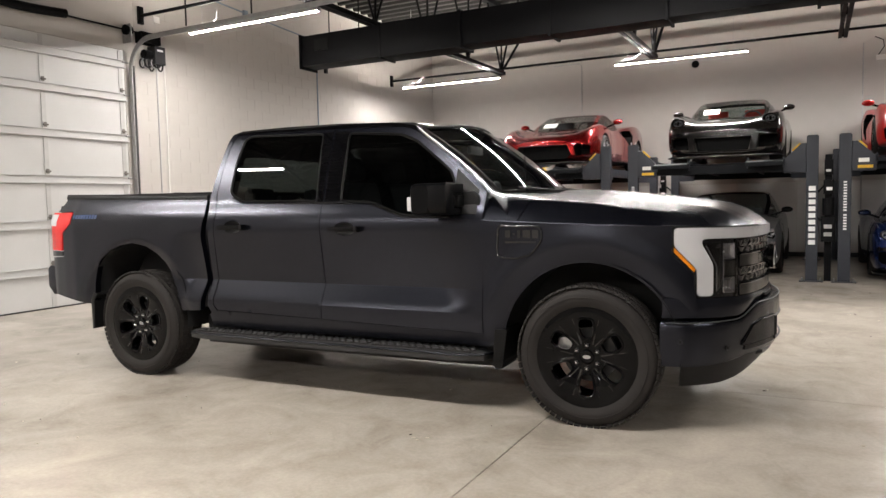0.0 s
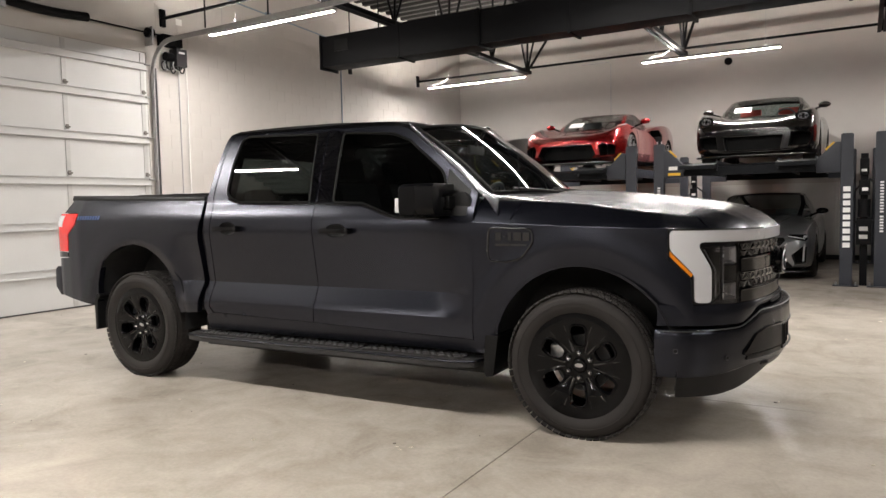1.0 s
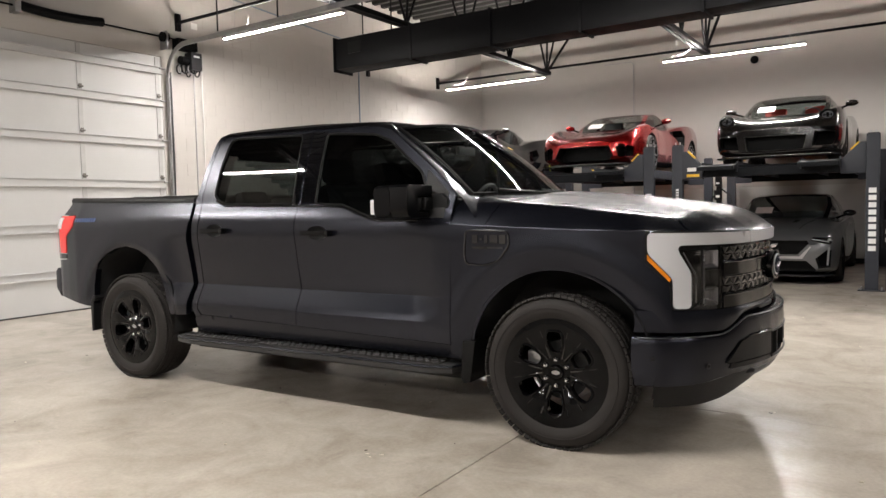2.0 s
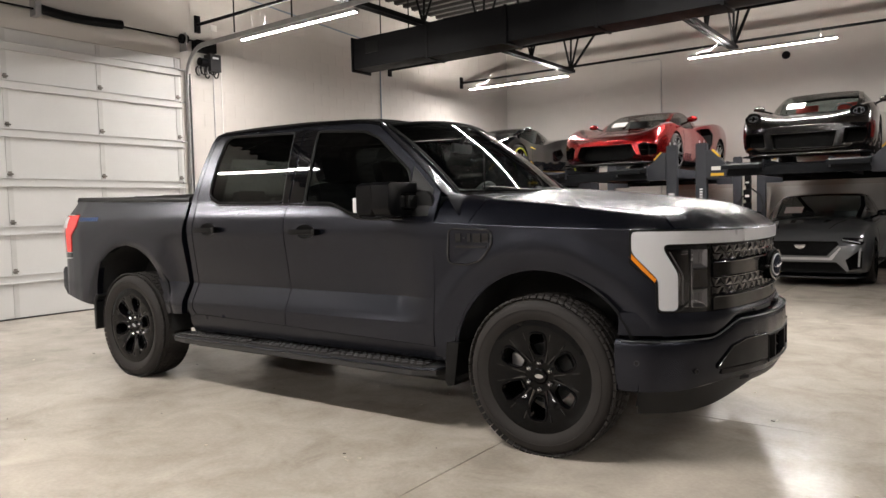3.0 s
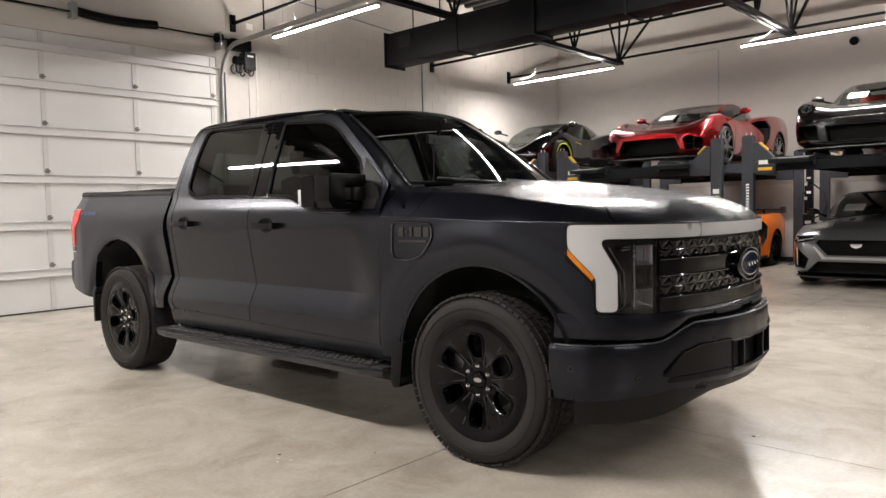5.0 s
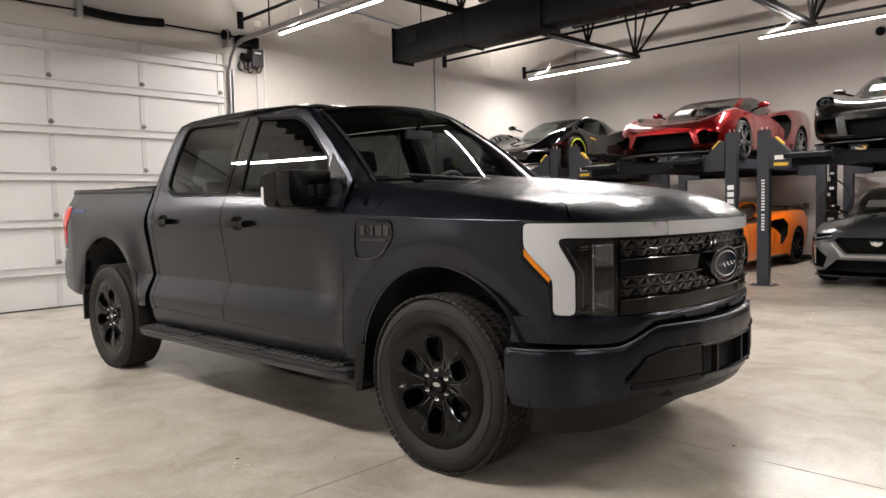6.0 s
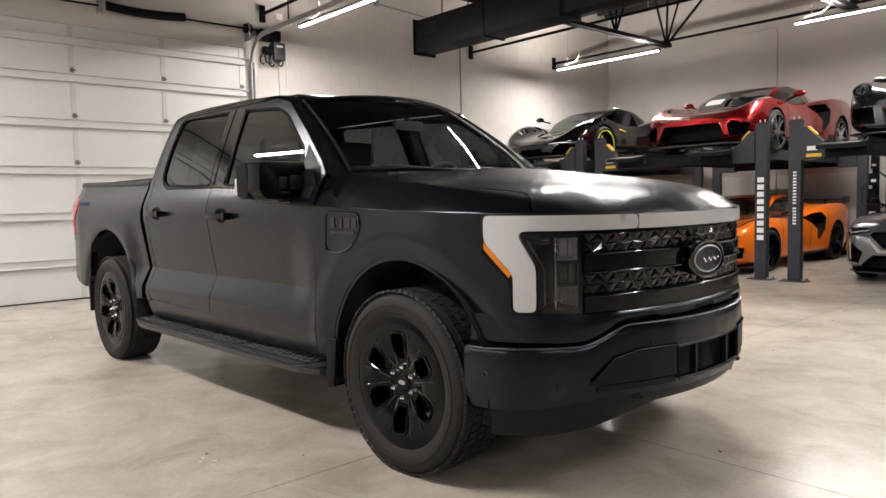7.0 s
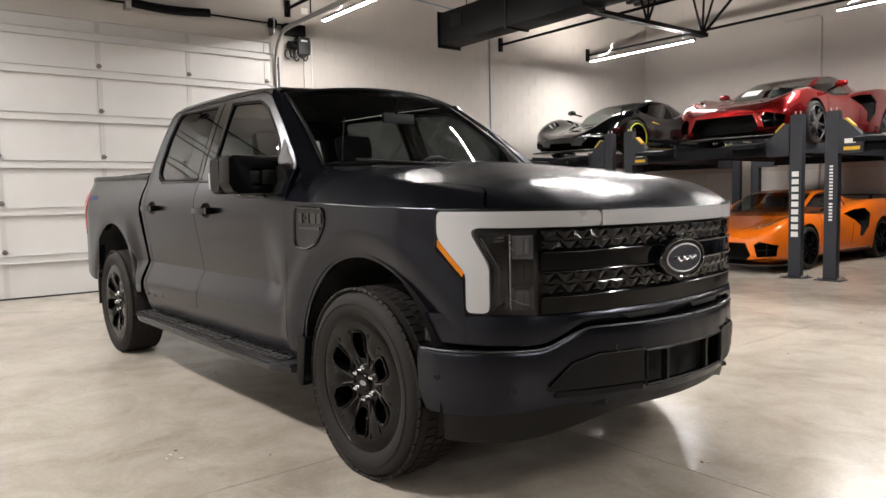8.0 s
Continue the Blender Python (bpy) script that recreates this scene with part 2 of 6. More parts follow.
def inside(pts, poly):
    """Which of the points lie in the polygon."""
    x, y = pts[:, 0], pts[:, 1]
    res = np.zeros(len(pts), bool)
    p = np.asarray(poly)
    q = np.roll(p, -1, axis=0)
    for (x0, y0), (x1, y1) in zip(p, q):
        if y0 != y1:
            res ^= ((y0 > y) != (y1 > y)) & (x < (x1 - x0) * (y - y0) / (y1 - y0) + x0)
    return res


def resample(poly, h):
    out = []
    for (x0, y0), (x1, y1) in zip(poly, poly[1:] + poly[:1]):
        n = max(1, round(math.hypot(x1 - x0, y1 - y0) / h))
        out += [(x0 + (x1 - x0) * i / n, y0 + (y1 - y0) * i / n) for i in range(n)]
    return out


def rounded(poly, r, n=4):
    """The polygon with its corners rounded."""
    out, k = [], len(poly)
    for i in range(k):
        p, a, b = Vector(poly[i]), Vector(poly[i - 1]), Vector(poly[(i + 1) % k])
        da, db = a - p, b - p
        ra, rb = min(r, 0.45 * da.length), min(r, 0.45 * db.length)
        s, e = p + da.normalized() * ra, p + db.normalized() * rb
        for j in range(n + 1):
            t = j / n
            q = s * (1 - t) ** 2 + p * 2 * t * (1 - t) + e * t * t
            out.append((q.x, q.y))
    return out


def sheet(outer, place, h=0.04, thick=0.012, holes=(), rows=()):
    """A panel: an outline in two parameters, laid on the surface place(u, v, depth), with turned-in edges of that depth."""
    from mathutils import geometry
    loops = [resample(list(outer), h)] + [resample(list(q), h) for q in holes]
    o = np.array(loops[0])
    lo, hi = o.min(0), o.max(0)
    gx, gy = np.meshgrid(np.arange(lo[0] + h * 0.5, hi[0], h), np.arange(lo[1] + h * 0.5, hi[1], h))
    g = np.stack([gx.ravel(), gy.ravel()], 1)
    if len(rows):
        g = g[np.min(np.abs(g[:, 1:2] - np.array(rows)[None, :]), 1) > 0.4 * h]
        lx = np.arange(lo[0] + h * 0.3, hi[0], h * 0.6)
        g = np.concatenate([g] + [np.stack([lx, np.full(len(lx), r)], 1) for r in rows])
    g = g[inside(g, loops[0])]
    for q in loops[1:]:
        g = g[~inside(g, q)]
    ring = np.concatenate([np.array(q) for q in loops])
    if len(g):
        d = np.min(np.hypot(g[:, None, 0] - ring[None, :, 0], g[:, None, 1] - ring[None, :, 1]), 1)
        g = g[d > 0.45 * h]
    pts = [Vector(p) for p in ring] + [Vector(p) for p in g]
    edges, n = [], 0
    for q in loops:
        edges += [(n + i, n + (i + 1) % len(q)) for i in range(len(q))]
        n += len(q)
    v2, e2, f2, *_ = geometry.delaunay_2d_cdt(pts, edges, [], 0, 1e-6)
    cen = np.array([[sum(v2[i][c] for i in f) / 3 for c in (0, 1)] for f in f2])
    keep = inside(cen, loops[0])
    for q in loops[1:]:
        keep &= ~inside(cen, q)
    bm = bmesh.new()
    vs = [bm.verts.new(place(v.x, v.y, 0.0)) for v in v2]
    for f, k in zip(f2, keep):
        if k:
            bm.faces.new([vs[i] for i in f])
    bmesh.ops.recalc_face_normals(bm, faces=bm.faces)
    if thick:
        rim = [e for e in bm.edges if e.is_boundary]
        idx = {v: i for i, v in enumerate(vs)}
        low = {}
        for e in rim:
            for v in e.verts:
                if v not in low:
                    p = v2[idx[v]]
                    low[v] = bm.verts.new(place(p.x, p.y, thick))
        for e in rim:
            a, b = e.verts
            bm.faces.new((a, b, low[b], low[a]))
    for v in [v for v in bm.verts if not v.link_faces]:
        bm.verts.remove(v)
    return bm


def smooth01(a, b, x):
    t = min(1.0, max(0.0, (x - a) / (b - a)))
    return t * t * (3 - 2 * t)


def curve_table(xs, ys, n=200, blur=0.0):
    """A smooth function through a table of values."""
    gx = np.linspace(xs[0], xs[-1], n)
    gy = np.interp(gx, xs, ys)
    if blur:
        k = max(1, int(blur / (gx[1] - gx[0])))
        pad = np.concatenate([np.full(k, gy[0]) if False else gy[0] - (gy[1] - gy[0]) * np.arange(k, 0, -1), gy, gy[-1] + (gy[-1] - gy[-2]) * np.arange(1, k + 1)])
        ker = np.hanning(2 * k + 3)[1:-1]
        gy = np.convolve(pad, ker / ker.sum(), "valid")
    return lambda v: float(np.interp(v, gx, gy))


# ---- the room ----
XL, XR, YB, YF, ZC = -9.5, 22.0, 17.55, -9.0, 5.75
DOOR_Y0, DOOR_Y1, DOOR_Z = 1.27, 7.60, 3.72


def structure(name, bm, material, label, parent=None):
    ob = obj(name, bm, material)
    return tagged(ob, label, name.split("_")[0], kind="structure")


floor = structure("floor", box(XL - 0.3, XR + 0.3, YF - 0.3, YB + 0.3, -0.25, -0.012), JOINT, "polished concrete workshop floor with saw-cut joints")
structure("wall_north", box(XL - 0.25, XR + 0.25, YB, YB + 0.25, -0.1, ZC + 0.3), WALL, "cream painted block wall behind the car lifts")
# unseen walls; the south one is set close to brighten the truck's reflections
structure("wall_east", box(XR, XR + 0.25, YF, YB, -0.1, ZC + 0.3), WALL, "unseen cream wall added to close the workshop")
structure("wall_south", box(XL - 0.25, XR + 0.25, YF - 0.25, YF, -0.1, ZC + 0.3), WALL, "unseen cream wall added to close the workshop")
bm = box(XL - 0.25, XL, DOOR_Y1, YB, -0.1, ZC + 0.3)
box(XL - 0.25, XL, YF, DOOR_Y0, -0.1, ZC + 0.3, bm=bm)
box(XL - 0.25, XL, DOOR_Y0, DOOR_Y1, DOOR_Z + 0.06, ZC + 0.3, bm=bm)
structure("wall_west", bm, WALL, "cream painted block wall round the garage door")
for i in range(9):
    px = -9.0 + 1.22 * i
    b = structure("wall_panel", box(px + 0.003, px + 1.217, YB - 0.012, YB, 0.102, 1.64, 0.003), PANEL, "white wall board along the foot of the back wall")
structure("trim", box(-9.0, 2.0, YB - 0.022, YB, 1.641, 1.68, 0.004), WALL, "cream ledge trim above the wall boards")
bm = box(XL, XR, YB - 0.016, YB, 0, 0.10)
box(XL, XL + 0.012, DOOR_Y1 + 0.25, YB - 0.012, 0, 0.10, bm=bm)
structure("baseboard", bm, RUBDK, "black rubber baseboard along the wall foot")

# ceiling: ribbed deck in one mesh
bm = bmesh.new()
y, prof = YF, []
while y < YB:
    prof += [(y, ZC), (y + 0.10, ZC), (y + 0.14, ZC + 0.09), (y + 0.26, ZC + 0.09)]
    y += 0.30
prof = [(min(a, YB), b) for a, b in prof]
row0 = [bm.verts.new((XL, a, b)) for a, b in prof]
row1 = [bm.verts.new((XR, a, b)) for a, b in prof]
for i in range(len(prof) - 1):
    if prof[i + 1][0] > prof[i][0]:
        bm.faces.new((row0[i], row1[i], row1[i + 1], row0[i + 1]))
box(XL, XR, YF, YB, ZC + 0.10, ZC + 0.3, bm=bm)
structure("ceiling", bm, DECK, "dark ribbed steel roof deck")

# roof joists
for jx in (-6.42, -3.06, 0.30, 3.66, 7.02, 10.38):
    joist = thing("roof_joist", "black open-web steel roof joist under the deck", "joist", group="roof joists", kind="structure", at=pose(jx, 0, 0))
    part("top_chord", box(-0.07, 0.07, YF, YB, ZC - 0.12, ZC - 0.02), BLACKST, joist)
    bm = box(-0.075, -0.012, YF + 1.6, 15.18, 4.20, 4.27)
    box(0.012, 0.075, YF + 1.6, 15.18, 4.20, 4.27, bm=bm)
    part("bottom_chord", bm, BLACKST, joist)
    yy = 15.1
    while yy > YF + 1.5:
        for a, b in ((yy, yy + 0.72), (yy, yy - 0.72), (yy, yy + 0.08)):
            part("web", rod((0, a, 4.235), (0, b, ZC - 0.07), 0.022, 6), BLACKST, joist)
        yy -= 1.73
    part("web", rod((0, 15.1, 4.235), (0, 16.9, ZC - 0.07), 0.03, 6), BLACKST, joist)


# garage door of steel sections
door = thing("door_1", "closed white sectional steel garage door with struts", "garage door", kind="structure")
levels = [0.0, 0.50, 1.14, 1.77, 2.41, 3.03, 3.53, DOOR_Z + 0.06]
for a, b in zip(levels, levels[1:]):
    part("door_section", box(XL - 0.055, XL - 0.008, DOOR_Y0, DOOR_Y1, a + 0.003, b - 0.003, 0.006), DOORP, door)
for a in levels[1:-1]:
    bm = box(XL - 0.006, XL + 0.05, DOOR_Y0 + 0.03, DOOR_Y1 - 0.01, a - 0.030, a - 0.016)
    box(XL - 0.006, XL + 0.012, DOOR_Y0 + 0.03, DOOR_Y1 - 0.01, a - 0.015, a + 0.072, bm=bm)
    box(XL - 0.006, XL + 0.045, DOOR_Y0 + 0.03, DOOR_Y1 - 0.01, a + 0.073, a + 0.080, bm=bm)
    part("strut", bm, DOORP, door)
part("bottom_seal", box(XL - 0.06, XL - 0.002, DOOR_Y0, DOOR_Y1, -0.008, 0.018), RUBDK, door, "black rubber bottom seal")
for sy in (1.35, 2.50, 3.75, 5.02, 6.27, 7.52):
    part("stile", box(XL - 0.0065, XL + 0.004, sy - 0.032, sy + 0.032, 0.02, DOOR_Z + 0.04), DOORR, door)
    for a in levels[1:-2]:
        bm = box(XL + 0.0125, XL + 0.022, sy - 0.022, sy + 0.022, a + 0.10, a + 0.165, 0.003)
        rod((XL + 0.03, sy - 0.034, a + 0.13), (XL + 0.03, sy + 0.034, a + 0.13), 0.012, 8, bm)
        part("hinge", bm, HINGE, door, "dull steel hinge")
for a in levels[1:-1]:
    part("roller", rod((XL + 0.04, 7.54, a + 0.06), (XL + 0.04, 7.66, a + 0.06), 0.012, 8), GALV, door)

track = thing("door_track", "curved galvanised track for the garage door", "door track", kind="structure")
pts = [(XL + 0.06, 7.66, 0.0), (XL + 0.06, 7.66, 3.45)]
pts += [(XL + 0.06 + 0.48 * (1 - math.cos(t)), 7.66, 3.45 + 0.48 * math.sin(t)) for t in np.linspace(0.15, math.pi / 2, 9)]
pts += [(XL + 4.9, 7.66, 3.98)]


def ribbon(pts, y0, y1, depth, bm):
    """A channel section that follows a path in the x-z plane."""
    rows = []
    for i, p in enumerate(pts):
        a, b = Vector(pts[max(0, i - 1)]), Vector(pts[min(len(pts) - 1, i + 1)])
        d = (b - a).normalized()
        n = Vector((-d.z, 0, d.x))
        c = Vector(p)
        rows.append([bm.verts.new((c.x + n.x * o, yy, c.z + n.z * o)) for o, yy in ((-depth, y0), (depth, y0), (depth, y1), (-depth, y1))])
    for a, b in zip(rows, rows[1:]):
        for j in range(4):
            bm.faces.new((a[j], a[(j + 1) % 4], b[(j + 1) % 4], b[j]))
    bm.faces.new(rows[0][::-1])
    bm.faces.new(rows[-1])
    return bm


part("rail", ribbon(pts, 7.655, 7.675, 0.035, bmesh.new()), GALV, track)
part("rail_lip", ribbon([(p[0] - 0.0, p[1], p[2]) for p in pts[:2]], 7.676, 7.70, 0.012, bmesh.new()), BLACKST, track)
part("jamb_angle", box(XL + 0.0, XL + 0.09, 7.71, 7.716, 0.0, 3.55), GALV, track)
for hx in (-8.25, -7.0, -5.6):
    part("hanger_rod", rod((hx, 7.69, 4.0), (hx, 7.69, ZC), 0.012, 6), BLACKST, track)

shaft = thing("door_shaft", "black torsion shaft above the garage door", "shaft", kind="structure")
part("tube", rod((XL + 0.10, DOOR_Y0, 4.07), (XL + 0.10, 8.02, 4.07), 0.014, 10), BLACKST, shaft)
for by in (7.61, 3.1):
    bm = rod((XL + 0.10, by - 0.05, 4.07), (XL + 0.10, by + 0.05, 4.07), 0.075, 18)
    part("cable_drum", bm, BLACKST, shaft)
    part("bearing_plate", box(XL, XL + 0.18, by - 0.012, by + 0.012, 3.88, 4.16, 0.004), GALV, shaft)
part("centre_bracket", box(XL, XL + 0.16, 5.38, 5.46, 3.98, 4.20, 0.006), GALV, shaft, "grey steel bracket")
sl = [(XL + 0.13, 5.46 + 1.12 * t, 4.115 - 0.055 * math.sin(math.pi * (0.25 + 0.75 * t)) - 0.03 * t) for t in np.linspace(0, 1, 12)]
part("spring", pipe(sl, 0.062, 14), BLACKST, shaft, "sagging black torsion spring")

OPENER = surf("dark_grey_motor_case", (0.018, 0.018, 0.02), 0.4, var=0.1, spec=0.4)
opener = thing("door_opener", "grey and black jackshaft door motor on the wall", "door opener")
part("housing", box(XL + 0.02, XL + 0.20, 8.02, 8.22, 3.62, 3.90, 0.012), OPENER, opener)
part("cover_label", box(XL + 0.201, XL + 0.203, 8.06, 8.17, 3.82, 3.85), WHITEP, opener)
part("gear_case", box(XL + 0.02, XL + 0.18, 7.80, 8.16, 3.92, 4.09, 0.012), BLACKST, opener)
bm = rod((XL + 0.10, 7.88, 3.76), (XL + 0.10, 8.015, 3.76), 0.07, 16)
part("motor", bm, BLACKST, opener)
for i in range(7):
    c = [(XL + 0.07 + 0.013 * i, 7.88 + 0.045 * i + (0.05 + .008 * (i % 3)) * math.sin(t), 3.62 + 0.018 * (i % 3) + (0.07 + .012 * (i % 4)) * math.cos(t)) for t in np.linspace(0, 2 * math.pi, 14)[:-1]]
    part("cable_coil", pipe(c, 0.012, 6, closed=True), GALV if i % 3 == 1 else RUBDK, opener)

conduits = thing("wall_conduit", "thin grey electrical conduit up the side wall", "conduit", kind="structure")
part("tube", rod((XL + 0.015, 8.19, 0), (XL + 0.015, 8.19, 3.62), 0.011, 8), GALV, conduits)
part("chain", rod((XL + 0.05, 8.32, 0.9), (XL + 0.05, 8.32, 3.9), 0.008, 6), WHITEPL, conduits)
part("tube", rod((XL + 0.015, 12.36, 0), (XL + 0.015, 12.36, 4.62), 0.014, 8), BLUEC, conduits)
part("tube", pipe([(XL + 0.02, 8.3, 5.03), (XL + 0.02, 12.30, 4.80), (XL + 0.02, 12.36, 4.62)], 0.014, 8), BLUEC, conduits)
part("junction_box", box(XL, XL + 0.06, 10.2, 10.29, 4.87, 4.96, 0.006), BLUEC, conduits)
part("socket_plate", box(XL, XL + 0.012, 8.18, 8.30, 4.32, 4.42, 0.004), WHITEPL, conduits)
part("tube", pipe([(-5.28, YB - 0.02, 0), (-5.28, YB - 0.02, 4.66), (-5.34, YB - 0.02, 4.72), (-6.0, YB - 0.02, 4.72)], 0.012, 8), GALV, conduits)
part("tube", rod((0.75, YB - 0.02, 0), (0.75, YB - 0.02, 4.5), 0.012, 8), GALV, conduits)
part("junction_box", box(0.98, 1.16, YB - 0.06, YB, 4.12, 4.22, 0.008), WHITEPL, conduits)
part("cable", pipe([(1.02, YB - 0.03, 4.22), (1.12, YB - 0.05, 4.38), (1.10, YB - 0.05, 4.52), (0.95, YB - 0.04, 4.6)], 0.010, 6), RUBDK, conduits)
bm = bmesh.new()
bmesh.ops.create_uvsphere(bm, u_segments=16, v_segments=10, radius=0.085, matrix=Matrix.Translation((-2.58, YB - 0.10, 4.40)))
sensor = obj("wall_speaker", bm, BLACKST)
tagged(sensor, "small round dark speaker on the back wall", "speaker")
part("mount", rod((-2.58, YB, 4.42), (-2.58, YB - 0.06, 4.42), 0.03, 10), BLACKST, sensor)

# black pipes below the joists, each ending on a wall bracket
for py, pz in ((7.92, 4.36), (12.66, 4.31), (15.36, 4.38)):
    p = thing("ceiling_pipe", "black steel pipe slung under the roof joists", "pipe", group="ceiling pipes", kind="structure", at=pose(0, py, pz))
    part("tube", rod((XL + 0.03, 0, 0), (XR, 0, 0), 0.026, 10), BLACKST, p)
    part("end_bracket", box(XL, XL + 0.05, -0.045, 0.045, -0.13, 0.14, 0.008), BLACKST, p)

# duct
duct = thing("air_duct", "long black square ventilation duct below the joists", "duct")
for a, b, g in ((-7.84, -6.27, 0.0), (-6.27, -4.85, 0.02), (-4.85, -3.45, 0.0), (-3.45, -1.85, 0.02), (-1.85, -0.1, 0.0), (-0.1, 2.0, 0.02), (2.0, 5.5, 0.0)):
    part("duct_section", box(a + 0.002, b - 0.002, 9.80 - g, 10.20 + g, 3.70 - g, 4.20 + g * 0.5, 0.006), BLACKST, duct)
    part("flange", box(b - 0.02, b + 0.02, 9.77, 10.24, 3.66, 4.225, 0.004), BLACKST, duct)
part("end_plate", box(-7.87, -7.845, 9.77, 10.24, 3.66, 4.23, 0.003), BLACKST, duct)
part("grille", box(-7.56, -7.28, 9.786, 9.797, 3.93, 4.12, 0.003), SEALBK, duct, "dark louvred grille")
for hx in (-7.4, -6.8, -4.0, -1.0):
    part("hanger_rod", rod((hx, 10.0, 4.2), (hx, 10.0, ZC), 0.010, 6), BLACKST, duct)


# tube lights
def tube_light(x0, y0, z0=4.0, lower=TUBE, upper=TUBEUP):
    t = thing("tube_light", "long white linear LED tube light hung on wires, lit", "ceiling light", group="tube lights", at=pose(x0, y0, z0))
    bm = box(0, 2.44, -0.042, 0.042, 0.012, 0.055, 0.006)
    for ex in (0, 2.434):
        box(ex, ex + .006, -0.042, 0.042, 0.001, 0.062, bm=bm)
    for sy in (-.0415, .0365):
        box(0, 2.44, sy, sy + .005, 0.050, 0.0585, bm=bm)
    part("housing", bm, FIXTURE, t)
    bm = bmesh.new()
    n = 8
    rows = [[bm.verts.new((xx, 0.029 * math.cos(a), 0.011 - 0.005 * math.sin(a))) for a in np.linspace(0, math.pi, n)] for xx in (0.012, 2.428)]
    for i in range(n - 1):
        bm.faces.new((rows[0][i], rows[0][i + 1], rows[1][i + 1], rows[1][i]))
    bm.faces.new(rows[0])
    bm.faces.new(rows[1][::-1])
    part("diffuser", bm, lower, t, "glowing frosted diffuser")
    part("upper_diffuser", box(0.05, 2.39, -0.026, 0.026, 0.0552, 0.0575), upper, t, "glowing upper strip")
    for wx in (0.25, 2.19):
        part("hanger_wire", rod((wx, 0, 0.055), (wx, 0, ZC - z0), 0.004, 5), GALV, t)
    part("cord", pipe([(0.05, 0.06, 0.05), (0.16, 0.09, 0.12), (0.36, 0.09, 0.13), (0.48, 0.06, 0.2), (0.56, 0, 0.28)], 0.0045, 6), GALV, t)
    return t


# unseen fill tubes added: row y -4.5, (1.2, 8.1) and (6.1, 1.8)
for ty in (-4.5, 1.8, 8.10, 14.43):
    for tx in (-8.60, -3.68, 1.20, 6.1):
        if tx < 0 or ty > 9 or (tx < 2 and (ty < 0 or 7 < ty < 9)) or (tx > 6 and 0 < ty < 3):
            # the tube by the garage door is turned down to darken that wall
            old = tx < -8 and 7 < ty < 9
            tube_light(tx, ty, 4.0, TUBEDIM if old else TUBE, TUBEUPDIM if old else TUBEUP)

# painted blocks of the two walls that show
def block_wall(wall, a0, a1, z0, z1, place, near):
    """Courses of blocks with open joints: those near the middle singly, the rest joined."""
    rest, mesh, k = bmesh.new(), {}, 0
    nz = int((z1 - z0) / 0.203)
    for r in range(nz):
        a = a0 - (0.203 if r % 2 else 0)
        while a < a1:
            b, c = max(a, a0), min(a + 0.406, a1)
            if c - b > 0.05:
                dims = (b + .002, c - .002, z0 + r * .203 + .002, z0 + (r + 1) * .203 - .002)
                if near[0] < b < near[1] and near[2] < dims[2] < near[3] and k < 295:
                    k += 1
                    key = round(c - b, 3)
                    if key not in mesh:
                        me = bpy.data.meshes.new("block")
                        q = place(bmesh.new(), 0, dims[1] - dims[0], 0, dims[3] - dims[2])
                        finish(q)
                        q.to_mesh(me)
                        q.free()
                        me.materials.append(WALL)
                        mesh[key] = me
                    ob = new("block", mesh[key])
                    ob.parent = wall
                    ob.location = (0, dims[0], dims[2]) if wall.name == "wall_west" else (dims[0], 0, dims[2])
                else:
                    place(rest, *dims)
            a += 0.406
    part("block_courses", rest, WALL, wall)["kind"] = "stuff"


west, north = bpy.data.objects["wall_west"], bpy.data.objects["wall_north"]
block_wall(west, 7.80, YB - .004, 0.105, 5.7, lambda bm, a, b, c, d: box(XL + .0005, XL + .0035, a, b, c, d, bm=bm), (7.9, 13.6, 1.4, 4.2))
block_wall(north, XL + .004, 3.6, 1.70, 5.7, lambda bm, a, b, c, d: box(a, b, YB - .0035, YB - .0005, c, d, bm=bm), (-7.5, 0.5, 2.4, 4.4))

# slabs of the floor, last among the structure
xs, ys = (XL, -5.70, -1.60, 2.50, 6.60, 10.7, 14.8, 18.9, XR), (YF, -7.09, -2.95, 1.19, 5.33, 9.47, 13.61, YB)
for a, b in zip(xs, xs[1:]):
    for c, d in zip(ys, ys[1:]):
        s = part("slab", box(a + 0.003, b - 0.003, c + 0.003, d - 0.003, -0.2, 0.0), FLOOR, floor)


